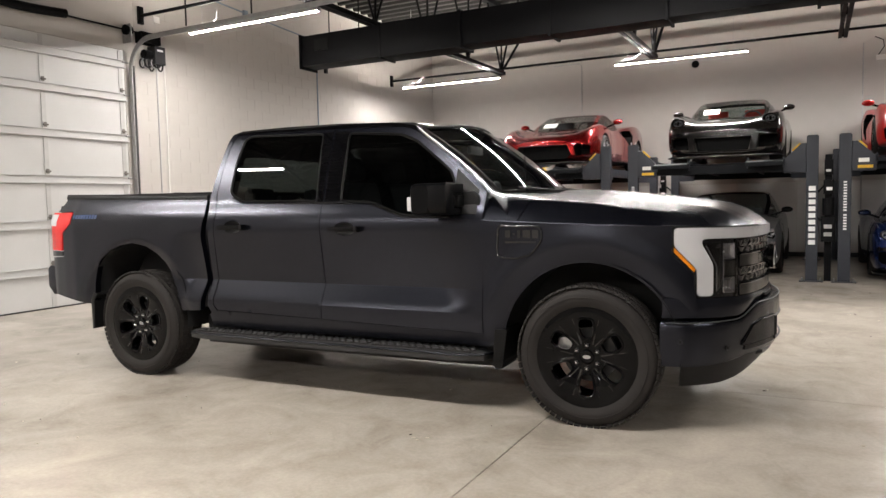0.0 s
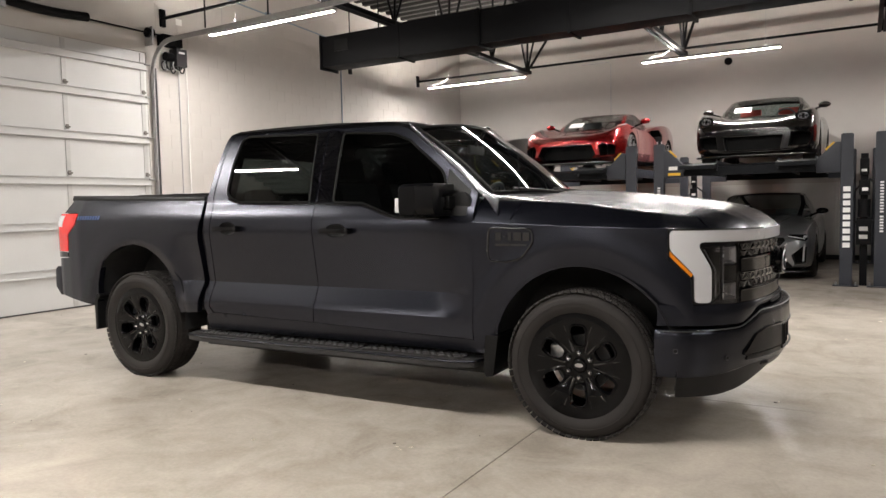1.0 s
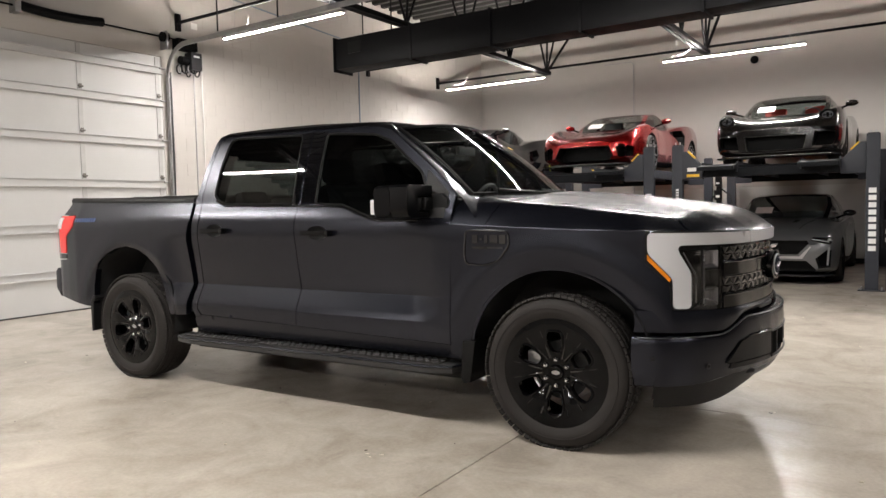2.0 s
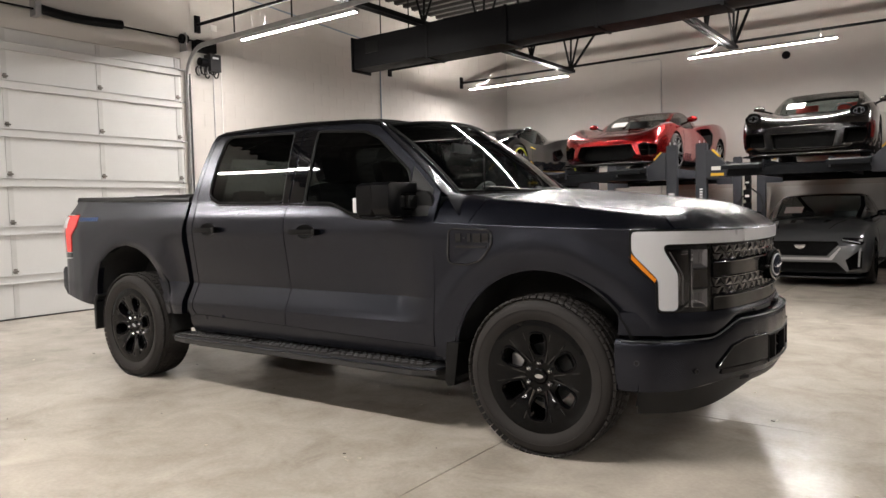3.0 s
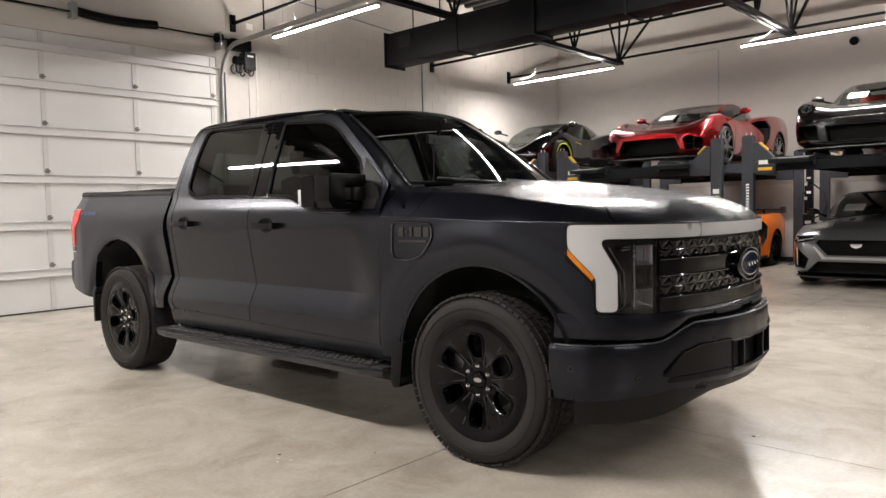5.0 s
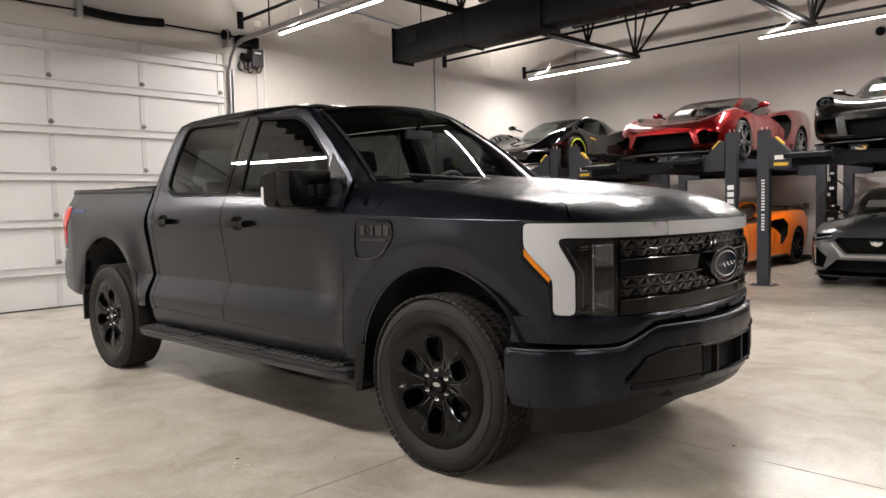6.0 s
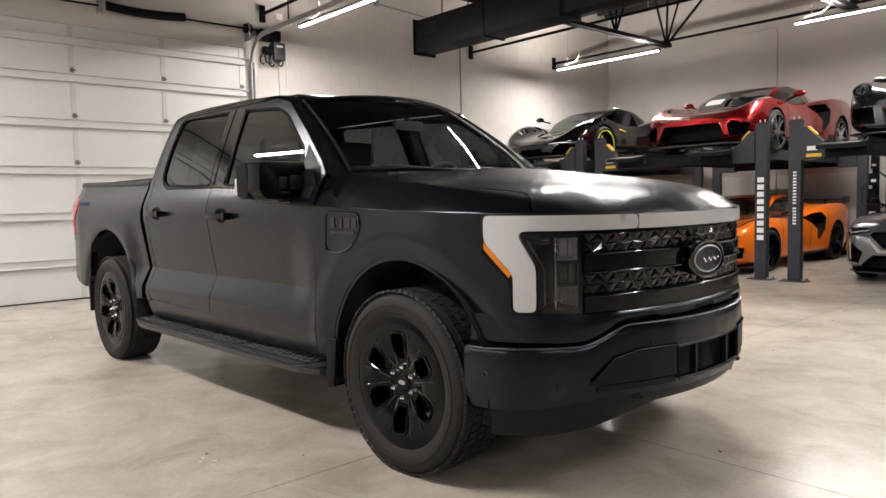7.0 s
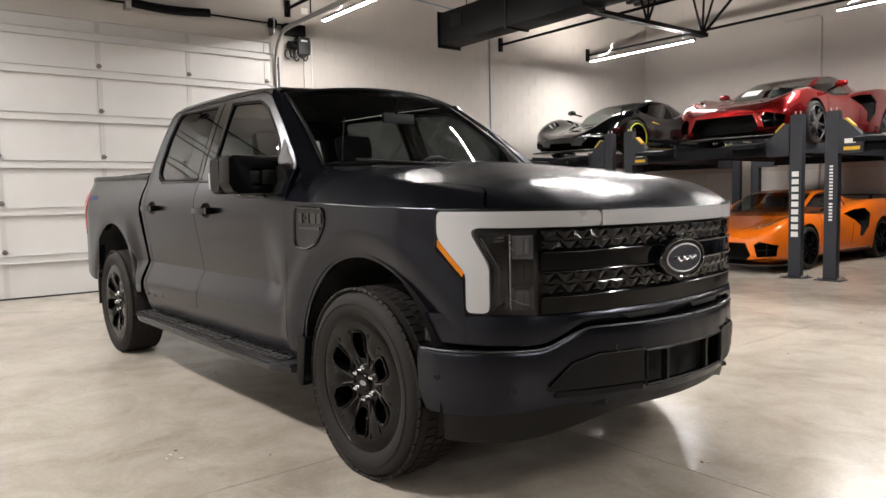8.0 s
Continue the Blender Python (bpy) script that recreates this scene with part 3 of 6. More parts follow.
# ---- car lifts ----
def car_lift(x0, x1, yf=12.6, yr=16.8, top=1.93):
    w = x1 - x0
    lift = thing("car_lift", "grey four-post car parking lift with raised runways", "car lift", group="car lifts", at=pose(x0, yf, 0))
    dy = yr - yf
    for px in (0, w):
        for py in (0, dy):
            post = part("post", box(px - 0.085, px + 0.085, py - 0.055, py + 0.055, 0.012, 2.27, 0.008), LIFT, lift)
            part("base_plate", box(px - 0.17, px + 0.17, py - 0.12, py + 0.12, 0, 0.012, 0.002), LIFT, post)
            for bx in (-.035, .035):
                part("ladder_rod", rod((px + bx, py, 2.28), (px + bx, py, 2.325), .009, 6), STEELBR, post)
            part("cap", box(px - 0.07, px + 0.07, py - 0.045, py + 0.045, 2.27, 2.282, 0.003), RUBDK, post)
            for bx in (-0.13, 0.13):
                for by in (-0.085, 0.085):
                    part("anchor_bolt", rod((px + bx, py + by, 0.012), (px + bx, py + by, 0.045), 0.012, 6), STEELBR, post)
    for py in (0, dy):
        part("cross_beam", box(0.10, w - 0.10, py - 0.06, py + 0.06, top - 0.20, top - 0.06, 0.008), LIFTDK, lift)
        for px, s in ((0.086, 1), (w - 0.086, -1)):
            out = [(px, top - 0.22), (px, top + 0.23), (px + s * 0.07, top + 0.23), (px + s * 0.32, top - 0.02), (px + s * 0.32, top - 0.22)]
            part("end_gusset", prism(out, "y", py - 0.075, py + 0.075, 0.006), LIFT, lift)
            bm = prism([(px + s * 0.080, top + 0.224), (px + s * 0.19, top + 0.115), (px + s * 0.205, top + 0.130), (px + s * 0.095, top + 0.240)], "y", py - 0.065, py + 0.02)
            part("safety_latch", bm, YELLOW, lift, "yellow safety latch")
    for rx in (0.42, w - 0.42 - 0.50):
        part("runway", box(rx, rx + 0.50, -0.10, dy + 0.05, top - 0.055, top, 0.006), LIFTDK, lift)
        part("runway_side", box(rx - 0.02, rx - 0.001, -0.10, dy + 0.05, top - 0.13, top + 0.035, 0.004), LIFT, lift)
        part("runway_side", box(rx + 0.501, rx + 0.52, -0.10, dy + 0.05, top - 0.13, top + 0.035, 0.004), LIFT, lift)
        bm = prism([(-0.11, top - 0.085), (-0.11, top - 0.005), (-0.40, top - 0.045), (-0.40, top - 0.105)], "x", rx - 0.02, rx + 0.52, 0.006)
        part("ramp", bm, LIFTDK, lift)
    part("drip_tray", box(0.94, w - 0.94, -0.02, dy, top - 0.05, top - 0.03, 0.004), LIFTDK, lift)
    part("warning_label", box(0.17, 0.31, -0.0765, -0.0755, top - 0.095, top - 0.035), WHITEPL, lift, "cream warning label")
    part("warning_label", box(0.16, 0.36, -0.0765, -0.0755, top - 0.185, top - 0.14), YELLOW, lift, "yellow warning label")
    # marks down the posts: large letters on one, small ones on the other
    for i in range(9):
        z = 1.50 - 0.105 * i
        part("marking", box(w - 0.048, w + 0.048, -0.0575, -0.0555, z - 0.080, z - 0.008), WHITEP, lift)
    z = 1.56
    for i in range(17):
        if i == 11:
            z -= 0.03
        part("marking", box(-0.020, 0.026, -0.0575, -0.0555, z - 0.030, z - 0.006), WHITEP, lift)
        z -= 0.043
    return lift


for a, b in ((-9.38, -6.64), (-6.22, -3.39), (-2.915, -0.155), (0.29, 3.05)):
    car_lift(a, b)


def power_unit(x, y):
    u = thing("lift_power_unit", "black hydraulic pump unit with hose beside a lift post", "pump", group="lift pumps", at=pose(x, y, 0))
    part("column", box(-0.05, 0.05, -0.04, 0.04, 0, 1.98, 0.006), BLACKST, u)
    part("tank", box(-0.10, 0.10, -0.14, -0.041, 0.62, 1.02, 0.015), BLACKST, u)
    bm = rod((0, -0.10, 1.03), (0, -0.10, 1.30), 0.085, 18)
    part("motor", bm, BLACKST, u)
    part("switch_box", box(-0.07, 0.07, -0.16, -0.041, 1.36, 1.58, 0.01), BLACKST, u)
    part("plate", box(-0.03, 0.05, -0.163, -0.161, 1.42, 1.47), WHITEP, u)
    part("upper_case", box(-.06, .06, -.10, -.041, 1.66, 1.90, .008), BLACKST, u)
    part("plate", box(-.040, .030, -.103, -.101, 1.71, 1.745), DOORR, u)
    part("plate", box(-.06, .05, -.143, -.141, .71, .77), GALV, u)
    part("plate", box(-.06, .05, -.143, -.141, .83, .89), GALV, u)
    part("hose", pipe([(0.1, -0.1, 0.95), (0.22, -0.1, 1.0), (0.30, -0.06, 1.2), (0.24, -0.02, 1.45), (0.06, 0, 1.6)], 0.016, 7), RUBDK, u)
    part("hose", pipe([(-0.1, -0.1, 0.95), (-0.2, -0.08, 1.05), (-0.22, -0.04, 1.3), (-0.06, 0, 1.5)], 0.014, 7), RUBDK, u)


power_unit(0.07, 12.72)
power_unit(-3.16, 16.75)


# crumbs and flakes of dirt on the floor
rng = random.Random(5)
spots = [(-.42, 5.45), (-2.18, 3.59), (-6.5, 3.9), (-3.81, 3.53), (-.40, 5.47), (-3.0, 3.3), (-4.6, 2.9), (-7.2, 3.2), (-2.14, 3.56), (-2.22, 3.63), (-2.10, 3.62)]
spots += [(rng.uniform(-9, 3), rng.uniform(0.8, 13)) for _ in range(190)]
flakes, grit = bmesh.new(), bmesh.new()
for i, (px, py) in enumerate(spots):
    r = rng.uniform(.008, .016) if i < 11 else rng.uniform(.004, .013)
    turn = rng.uniform(0, math.pi)
    ring = []
    for a in np.linspace(0, 2 * math.pi, 7)[:-1]:
        u, v = r * rng.uniform(.6, 1.3) * math.cos(a), .55 * r * rng.uniform(.4, 1.0) * math.sin(a)
        ring.append((px + u * math.cos(turn) - v * math.sin(turn), py + u * math.sin(turn) + v * math.cos(turn)))
    prism(ring, "z", 0.0005, rng.uniform(.002, .005), bm=flakes if i % 3 else grit)
tagged(obj("floor_flakes", flakes, surf("dry_flakes", (0.50, 0.44, 0.34), 0.8, var=0.5, scale=1.5)), "small pale dry flakes on the concrete floor", "debris", kind="stuff")
tagged(obj("floor_grit", grit, surf("dark_grit", (0.07, 0.055, 0.042), 0.85, var=0.4, scale=1.5)), "small dark crumbs on the concrete floor", "debris", kind="stuff")


# ---- the pickup truck ----
truck = thing("pickup_truck", "satin black four-door pickup truck with black wheels on the concrete floor", "truck", at=pose(-1.356, 5.167, 0, 0, 0, 2.086))
T_Z = [.30, .40, .47, .53, .60, .70, .735, .80, .85, .95, 1.08, 1.18, 1.25, 1.29, 1.33, 1.37, 1.40, 1.50, 1.60, 1.70, 1.80, 1.88, 1.93, 1.96]
T_P = [.90, .935, .968, .985, .992, .992, .991, .990, .989, .989, .990, .992, .987, .977, .960, .938, .921, .887, .851, .813, .772, .737, .708, .668]
plain = curve_table(T_Z, T_P, 400, 0.03)
plan_y = curve_table([.10, .20, .30, .40, .49, .56, .613, .69, .76, .815, .875, .915, .955, .965], [.99, .988, .982, .962, .935, .915, .895, .85, .785, .72, .60, .45, .2, 0], 300, 0.02)
rear_in = curve_table([-5.0, -4.9, -4.85, -4.75, -4.6, -4.45, -4.3], [.20, .13, .09, .05, .02, 0, 0], 100, 0.03)


def half_width(x, z):
    w = plain(z)
    # the lower body crease: a sharp upper edge that sinks and fades out towards the front wheel
    zt = .802
    c = .058 * smooth01(-.66, -.98, x) * smooth01(-3.35, -3.10, x)
    if z < zt:
        w -= c * max(0.0, 1 - (zt - z) / .14)
    else:
        k = max(0.0, 1 - (z - zt) / .40)
        w -= c * k * (0.85 + 0.15 * k)
    # full, soft wheel-arch swellings whose lips roll back in
    for cx, cz, g, lip, edge in ((0.0, 0.45, 0.011, 0.034, 0.655), (-3.73, 0.52, 0.003, 0.020, 0.61)):
        r = math.hypot(x - cx, z - cz)
        w += (g * smooth01(0.77, 0.66, r) - lip * smooth01(edge, 0.51, r)) * smooth01(0.30, 0.45, z)
    if x > 0.10:
        w -= (0.99 - plan_y(x)) * smooth01(0.1, 0.2, x)
    if x < -4.3:
        w -= rear_in(x)
    return w


def flank(s, off=0.0):
    return lambda x, z, d: Vector((x, s * (half_width(x, z) - d - off), z))


def both(name, outer, material, h=0.045, thick=0.014, holes=(), off=0.0, label="", parent=None, rows=(), angle=14):
    made = []
    for s in (-1, 1):
        made.append(part(name, sheet(outer, flank(s, off), h, thick, holes, rows), material, parent or truck, label, angle=angle))
    return made


def window_plane(s):
    """The side glass: straight below its middle, where the door skin bends out."""
    def f(x, z, d):
        w = half_width(x, z) if z > 1.5 else half_width(x, 1.5) + (1.5 - z) * .345
        return Vector((x, s * (min(w, half_width(x, z)) - .012 - d), z))
    return f


crease = [(-.655, 1.244), (-.45, 1.236), (-.264, 1.227), (.079, 1.213), (.30, 1.207), (.486, 1.202)]
arch_f = [(.487, .667)] + [(0.525 * math.cos(t), .465 + 0.525 * math.sin(t)) for t in np.linspace(0.40, 2.98, 22)] + [(-.535, .47)]
fender = crease + [(.486, 1.088), (.607, .957), (.611, .80), (.611, .69), (.49, .682)] + arch_f + [(-.655, .47)]
fender_l, fender_r = both("front_fender", fender, SATIN, 0.028)
def cup_ring(hx, hz):
    return [(hx - .012 + 0.088 * math.cos(a), hz + 0.003 + 0.047 * math.sin(a)) for a in np.linspace(0, 2 * math.pi, 25)[:-1]]


def cup_bowl(s, hx, hz):
    """A smooth hollow in the door skin behind the pull handle."""
    def f(u, v, d):
        q = max(0.0, 1 - ((u - hx + .012) / .088) ** 2 - ((v - hz - .003) / .047) ** 2)
        return flank(s)(u, v, d + .022 * math.sqrt(q))
    return f


window_f = [(-1.750, 1.388), (-1.50, 1.376), (-1.425, 1.352), (-1.245, 1.290), (-1.154, 1.280), (-.885, 1.278), (-.880, 1.495), (-.920, 1.572), (-1.209, 1.788), (-1.352, 1.843), (-1.68, 1.869), (-1.775, 1.873)]
door_f = [(-.662, .527), (-.652, 1.424), (-.705, 1.482), (-.929, 1.657), (-1.221, 1.859), (-1.30, 1.886), (-1.37, 1.899), (-1.905, 1.913), (-1.889, 1.38), (-1.888, .80), (-1.897, .556), (-1.29, .54)]
front_door_l, front_door_r = both("front_door", door_f, SATIN, 0.024, 0.03, [rounded(window_f, .03), cup_ring(-1.675, 1.192)], rows=(.652, .70, .7995, .8045, .83, 1.21, 1.24, 1.27, 1.30, 1.33, 1.37), angle=8)
window_r = rounded([(-2.768, 1.476), (-2.728, 1.440), (-2.632, 1.402), (-1.952, 1.390), (-2.003, 1.882), (-2.68, 1.905), (-2.742, 1.878), (-2.772, 1.695)], .03)
door_r = [(-1.903, .556), (-1.894, .80), (-1.895, 1.38), (-1.911, 1.913), (-2.825, 1.922), (-2.856, 1.879), (-2.884, 1.70), (-2.898, 1.457), (-2.858, 1.306), (-2.872, 1.134), (-2.882, .829), (-2.895, .62), (-2.86, .576)]
rear_door_l, rear_door_r = both("rear_door", door_r, SATIN, 0.024, 0.03, [window_r, cup_ring(-2.675, 1.208)], rows=(.652, .70, .7995, .8045, .83, 1.21, 1.24, 1.27, 1.30, 1.33, 1.37), angle=8)
both("cab_corner", [(-2.868, .57), (-2.903, .615), (-2.889, .829), (-2.879, 1.134), (-2.865, 1.306), (-2.905, 1.457), (-2.891, 1.70), (-2.863, 1.879), (-2.832, 1.928), (-2.83, 1.952), (-2.885, 1.93), (-2.905, 1.872), (-2.94, 1.656), (-2.962, 1.436), (-2.935, 1.32), (-2.935, 1.134), (-2.945, .83), (-2.955, .61), (-2.92, .55)], SATIN, 0.024, 0.06, rows=(.652, .70, .7995, .8045, .83), angle=8)
both("roof_rail", [(-1.23, 1.866), (-1.305, 1.892), (-1.37, 1.905), (-1.905, 1.919), (-2.826, 1.928), (-2.825, 1.957), (-1.9, 1.953), (-1.42, 1.930), (-1.24, 1.897)], GLOSSBK, 0.03, 0.02)
both("rocker_panel", [(-.662, .521), (-1.29, .534), (-1.90, .55), (-2.905, .570), (-2.95, .54), (-2.95, .44), (-.60, .44), (-.60, .465), (-.662, .465)], SATIN, 0.05, 0.10, off=0.012)
arch_r = [(-4.235, .60), (-4.222, .745), (-4.185, .85), (-4.138, .939), (-4.03, 1.012), (-3.893, 1.065), (-3.747, 1.085), (-3.602, 1.058), (-3.48, .996), (-3.40, .93), (-3.352, .872), (-3.294, .729), (-3.240, .55)]
bed = [(-3.035, .565), (-3.003, .80), (-3.003, .92), (-3.012, 1.13), (-2.972, 1.307), (-2.985, 1.38), (-2.992, 1.432), (-4.63, 1.468), (-4.70, 1.40), (-4.745, 1.347), (-4.486, 1.347), (-4.492, 1.245), (-4.612, 1.16), (-4.627, .955), (-4.83, .945), (-4.83, .84), (-4.80, .625), (-4.335, .565), (-4.25, .56)] + arch_r
bed_l, bed_r = both("bed_side", bed, SATIN, 0.028, 0.05, rows=(.652, .70, .7995, .8045, .83, 1.335, 1.35, 1.40))
lamp = rounded([(-4.490, 1.341), (-4.497, 1.247), (-4.617, 1.162), (-4.632, 1.01), (-4.86, 1.01), (-4.87, 1.341)], .012)
tails = both("tail_lamp", lamp, REDLENS, 0.025, 0.05, off=-0.006, label="red tail lamp lens")
for tl, s in zip(tails, (-1, 1)):
    part("reverse_lens", sheet([(-4.70, 1.325), (-4.86, 1.325), (-4.86, 1.225), (-4.72, 1.225)], flank(s, -0.010), 0.03, 0.006), DRLM, tl, "clear lens")
    part("lower_bezel", sheet([(-4.634, 1.004), (-4.636, .962), (-4.86, .955), (-4.86, 1.004)], flank(s, -0.004), 0.03, 0.03), GLOSSBK, tl)
for s, doors in ((-1, (front_door_l, rear_door_l)), (1, (front_door_r, rear_door_r))):
    for dr, win in ((doors[0], rounded(window_f, .03)), (doors[1], window_r)):
        part("side_window", sheet(win, window_plane(s), 0.06, 0), GLASS_SIDE, dr, "dark tinted side window")
        line = [flank(s)(u, v, 0.004) for u, v in resample(win, 0.05)]
        part("window_seal", pipe(line, 0.009, 6, closed=True), SEALBK, dr)
    part("pillar_trim", sheet([(-1.900, 1.385), (-1.915, 1.895), (-2.000, 1.892), (-1.945, 1.385)], lambda u, v, d: window_plane(s)(u, v, d - .016), 0.05, 0.004), PILLAR, doors[1], "gloss black pillar trim")
    part("pillar_trim", sheet([(-1.884, 1.385), (-1.899, 1.895), (-1.780, 1.888), (-1.758, 1.385)], lambda u, v, d: window_plane(s)(u, v, d - .016), 0.05, 0.004), PILLAR, doors[0], "gloss black pillar trim")
    part("sail_panel", sheet([(-.872, 1.285), (-.70, 1.285), (-.70, 1.44), (-.872, 1.585)], flank(s, -0.004), 0.04, 0.006), TRIMBK, doors[0])
    # pull handles over shallow cups
    for dr, hx in ((doors[0], -1.675), (doors[1], -2.675)):
        hz = 1.192 if hx > -2 else 1.208
        y0 = s * half_width(hx, hz)
        part("handle_cup", sheet(cup_ring(hx, hz), cup_bowl(s, hx, hz), 0.014, 0), SEALBK, dr, angle=60)
        hbar = box(hx - 0.118, hx + 0.094, -0.011, 0.011, -0.018, 0.018, 0.008, m=Matrix.Translation((0, y0 + s * 0.040, hz)))
        for e in (-0.098,):
            box(hx + e - 0.024, hx + e + 0.024, -0.024, 0.014, -0.017, 0.017, 0.006, bm=hbar, m=Matrix.Translation((0, y0 + s * 0.020, hz)))
        part("door_handle", hbar, HANDLE, dr, "gloss black pull handle")
        part("key_cover", box(hx + .096, hx + .124, y0 + s * .026 - .028, y0 + s * .026 + .028, hz - .021, hz + .021, .008), GLOSSBK, dr)
    # bright thin line under each window
    belt = [(-.885, 1.272), (-1.154, 1.272), (-1.245, 1.281), (-1.425, 1.342), (-1.50, 1.366), (-1.885, 1.379)]
    part("belt_moulding", pipe([flank(s)(u, v, -.003) for u, v in belt], .007, 6), GLOSSBK, doors[0])
    part("belt_moulding", pipe([flank(s)(u, v, -.003) for u, v in ((-1.898, 1.379), (-2.632, 1.391), (-2.735, 1.430))], .007, 6), GLOSSBK, doors[1])

# service flap with raised marks on the near fender, plain on the far one
flap = rounded([(-.545, 1.213), (-.272, 1.206), (-.262, 1.125), (-.331, 1.037), (-.422, 1.010), (-.540, 1.014), (-.556, 1.05)], .03)
for s, fd in ((-1, fender_l), (1, fender_r)):
    fl = part("service_flap", sheet(flap, flank(s, -0.002), 0.03, 0.003), SATIN, fd)
    part("flap_frame", pipe([flank(s)(u, v, -0.004) for u, v in resample(flap, 0.03)], 0.006, 8, closed=True), RIMEDGE, fl, "gloss black frame line")
    for a, b, c, d in ((-.50, -.465, 1.185, 1.135), (-.45, -.435, 1.165, 1.155), (-.42, -.40, 1.185, 1.135), (-.385, -.335, 1.185, 1.135), (-.325, -.285, 1.185, 1.135), (-.50, -.30, 1.117, 1.105)):
        part("raised_mark", sheet([(a, c), (b, c), (b, d), (a, d)], flank(s, -0.007), 0.03, 0.006), RIMEDGE, fl)
for i in range(9):
    a = -4.47 + 0.034 * i
    part("decal", sheet([(a, 1.318), (a + .026, 1.318), (a + .024, 1.285), (a + .002, 1.285)], flank(-1, -0.0025), 0.03, 0.001), BLUEDEC, bed_l, "blue lettering decal")

# ---- hood, fender tops, cowl ----
hood_z = curve_table([-.66, -.52, -.31, .04, .23, .42, .60, .70, .78, .83, .87, .905, .935, .955, .965], [1.44, 1.438, 1.431, 1.403, 1.381, 1.357, 1.332, 1.316, 1.299, 1.281, 1.261, 1.239, 1.216, 1.197, 1.183], 600, 0.014)
side_z = curve_table([-.66, -.264, .079, .486, .97], [1.2445, 1.2275, 1.2135, 1.2025, 1.183], 120)
cross_h = curve_table([0, .3, .5, .7, .8, .88, .94, .98, 1.0], [1, 1, .975, .905, .83, .66, .42, .16, 0], 200, 0.03)
nose_x = curve_table([0, .2, .45, .60, .72, .785, .85, .895, .915, .935], [.965, .955, .915, .875, .815, .76, .69, .613, .56, .487], 200, 0.01)


plateau = curve_table([-.7, -.3, .05, .35, .66, .80, 1.0], [.33, .37, .44, .52, .63, .66, .68], 120, .05)


def bonnet(f, e):
    """The hood's surface: f along it from the cowl to the nose, e across it from -1 to 1."""
    a = min(1.0, abs(e))
    fy = 0.935 * a
    xf = nose_x(fy)
    x = -.66 + f * (xf + .66)
    ry = a * (0.986 if x < 0.1 else half_width(min(x, .487), 1.205))
    y = ry + (fy - ry) * smooth01(0.55, 1.0, f)
    zc, zb = hood_z(-.66 + f * 1.625), side_z(x)
    zc += 0.014 * smooth01(0.99, 0.80, f) * smooth01(0.15, 0.3, f)
    # a flat middle with a soft edge, then shoulders falling to the fenders
    ac, sf = plateau(x), .70 + .30 * smooth01(-.05, .45, x)
    if a < ac:
        drop = .15 * (a / ac) ** 2
    elif a < .86:
        q = (a - ac) / (.86 - ac)
        drop = .15 + (.24 * q + .03 * q * q) * sf
    else:
        q = (a - .86) / .14
        drop = .15 + .27 * sf + (.85 - .27 * sf) * (.85 * q + .15 * q * q)
    k = smooth01(-.56, -.20, x)
    z = zb + (zc - zb) * (cross_h(a) * (1 - k) + (1 - drop) * k)
    return Vector((x, math.copysign(y, e), z))


def seam(f):
    return .80 + .10 * smooth01(.82, 1.0, f)


def grid(place, us, vs, thick=0.0, down=(0, 0, -1)):
    bm = bmesh.new()
    g = [[bm.verts.new(place(u, v)) for v in vs] for u in us]
    for a, b in zip(g, g[1:]):
        for j in range(len(vs) - 1):
            if len({tuple(round(c, 6) for c in v.co) for v in (a[j], a[j + 1], b[j + 1], b[j])}) > 2:
                bm.faces.new((a[j], a[j + 1], b[j + 1], b[j]))
    if thick:
        rim = [e for e in bm.edges if e.is_boundary]
        low = {v: bm.verts.new(v.co + Vector(down) * thick) for v in {v for e in rim for v in e.verts}}
        for e in rim:
            bm.faces.new((e.verts[0], e.verts[1], low[e.verts[1]], low[e.verts[0]]))
    return bm


part("hood", grid(lambda f, t: bonnet(f, t * (seam(f) - .004)), np.concatenate([np.linspace(.205, .93, 36), np.linspace(.94, 1, 16)]), np.linspace(-1, 1, 61), 0.02), SATIN, truck)
for s, fd in ((-1, fender_l), (1, fender_r)):
    bm = grid(lambda f, t: bonnet(f, s * (seam(f) + .004 + t * (.996 - seam(f)))), np.concatenate([np.linspace(.205, .93, 32), np.linspace(.94, 1, 16)]), np.linspace(0, 1, 14), 0.012)
    part("fender_top", bm, SATIN, fd)
    bm = grid(lambda f, t: bonnet(f, s * (.79 + t * .21)), np.linspace(.004, .2, 10), np.linspace(0, 1, 14), 0.012)
    part("fender_rear_top", bm, SATIN, fd)
    part("crease_edge", pipe([flank(s)(u, side_z(u), .0015) for u in np.linspace(-.655, .484, 24)], .0035, 6), SATIN, fd)
part("cowl", grid(lambda f, t: bonnet(f, t * .785) + Vector((0, 0, -0.022)), np.linspace(.0, .2, 8), np.linspace(-1, 1, 24), 0.02), TRIMBK, truck, "black plastic cowl with vents")
for i in range(26):
    y = -.62 + i * 0.012
    part("cowl_slot", box(-.40, -.36, y, y + 0.005, 1.408, 1.418), RUBDK, truck) if i % 2 == 0 else None

# ---- glasshouse ----
def screen(u, v, d=0.0):
    b = Vector((-.425 - .185 * u * u, .778 * u, 1.432 - .006 * u * u))
    t = Vector((-1.085 - .135 * u * u, .660 * u, 1.928 - .050 * u * u))
    p = b.lerp(t, v)
    k = math.sin(math.pi * v) * 0.022 - d
    return p + Vector((0.6, 0, 0.8)) * k


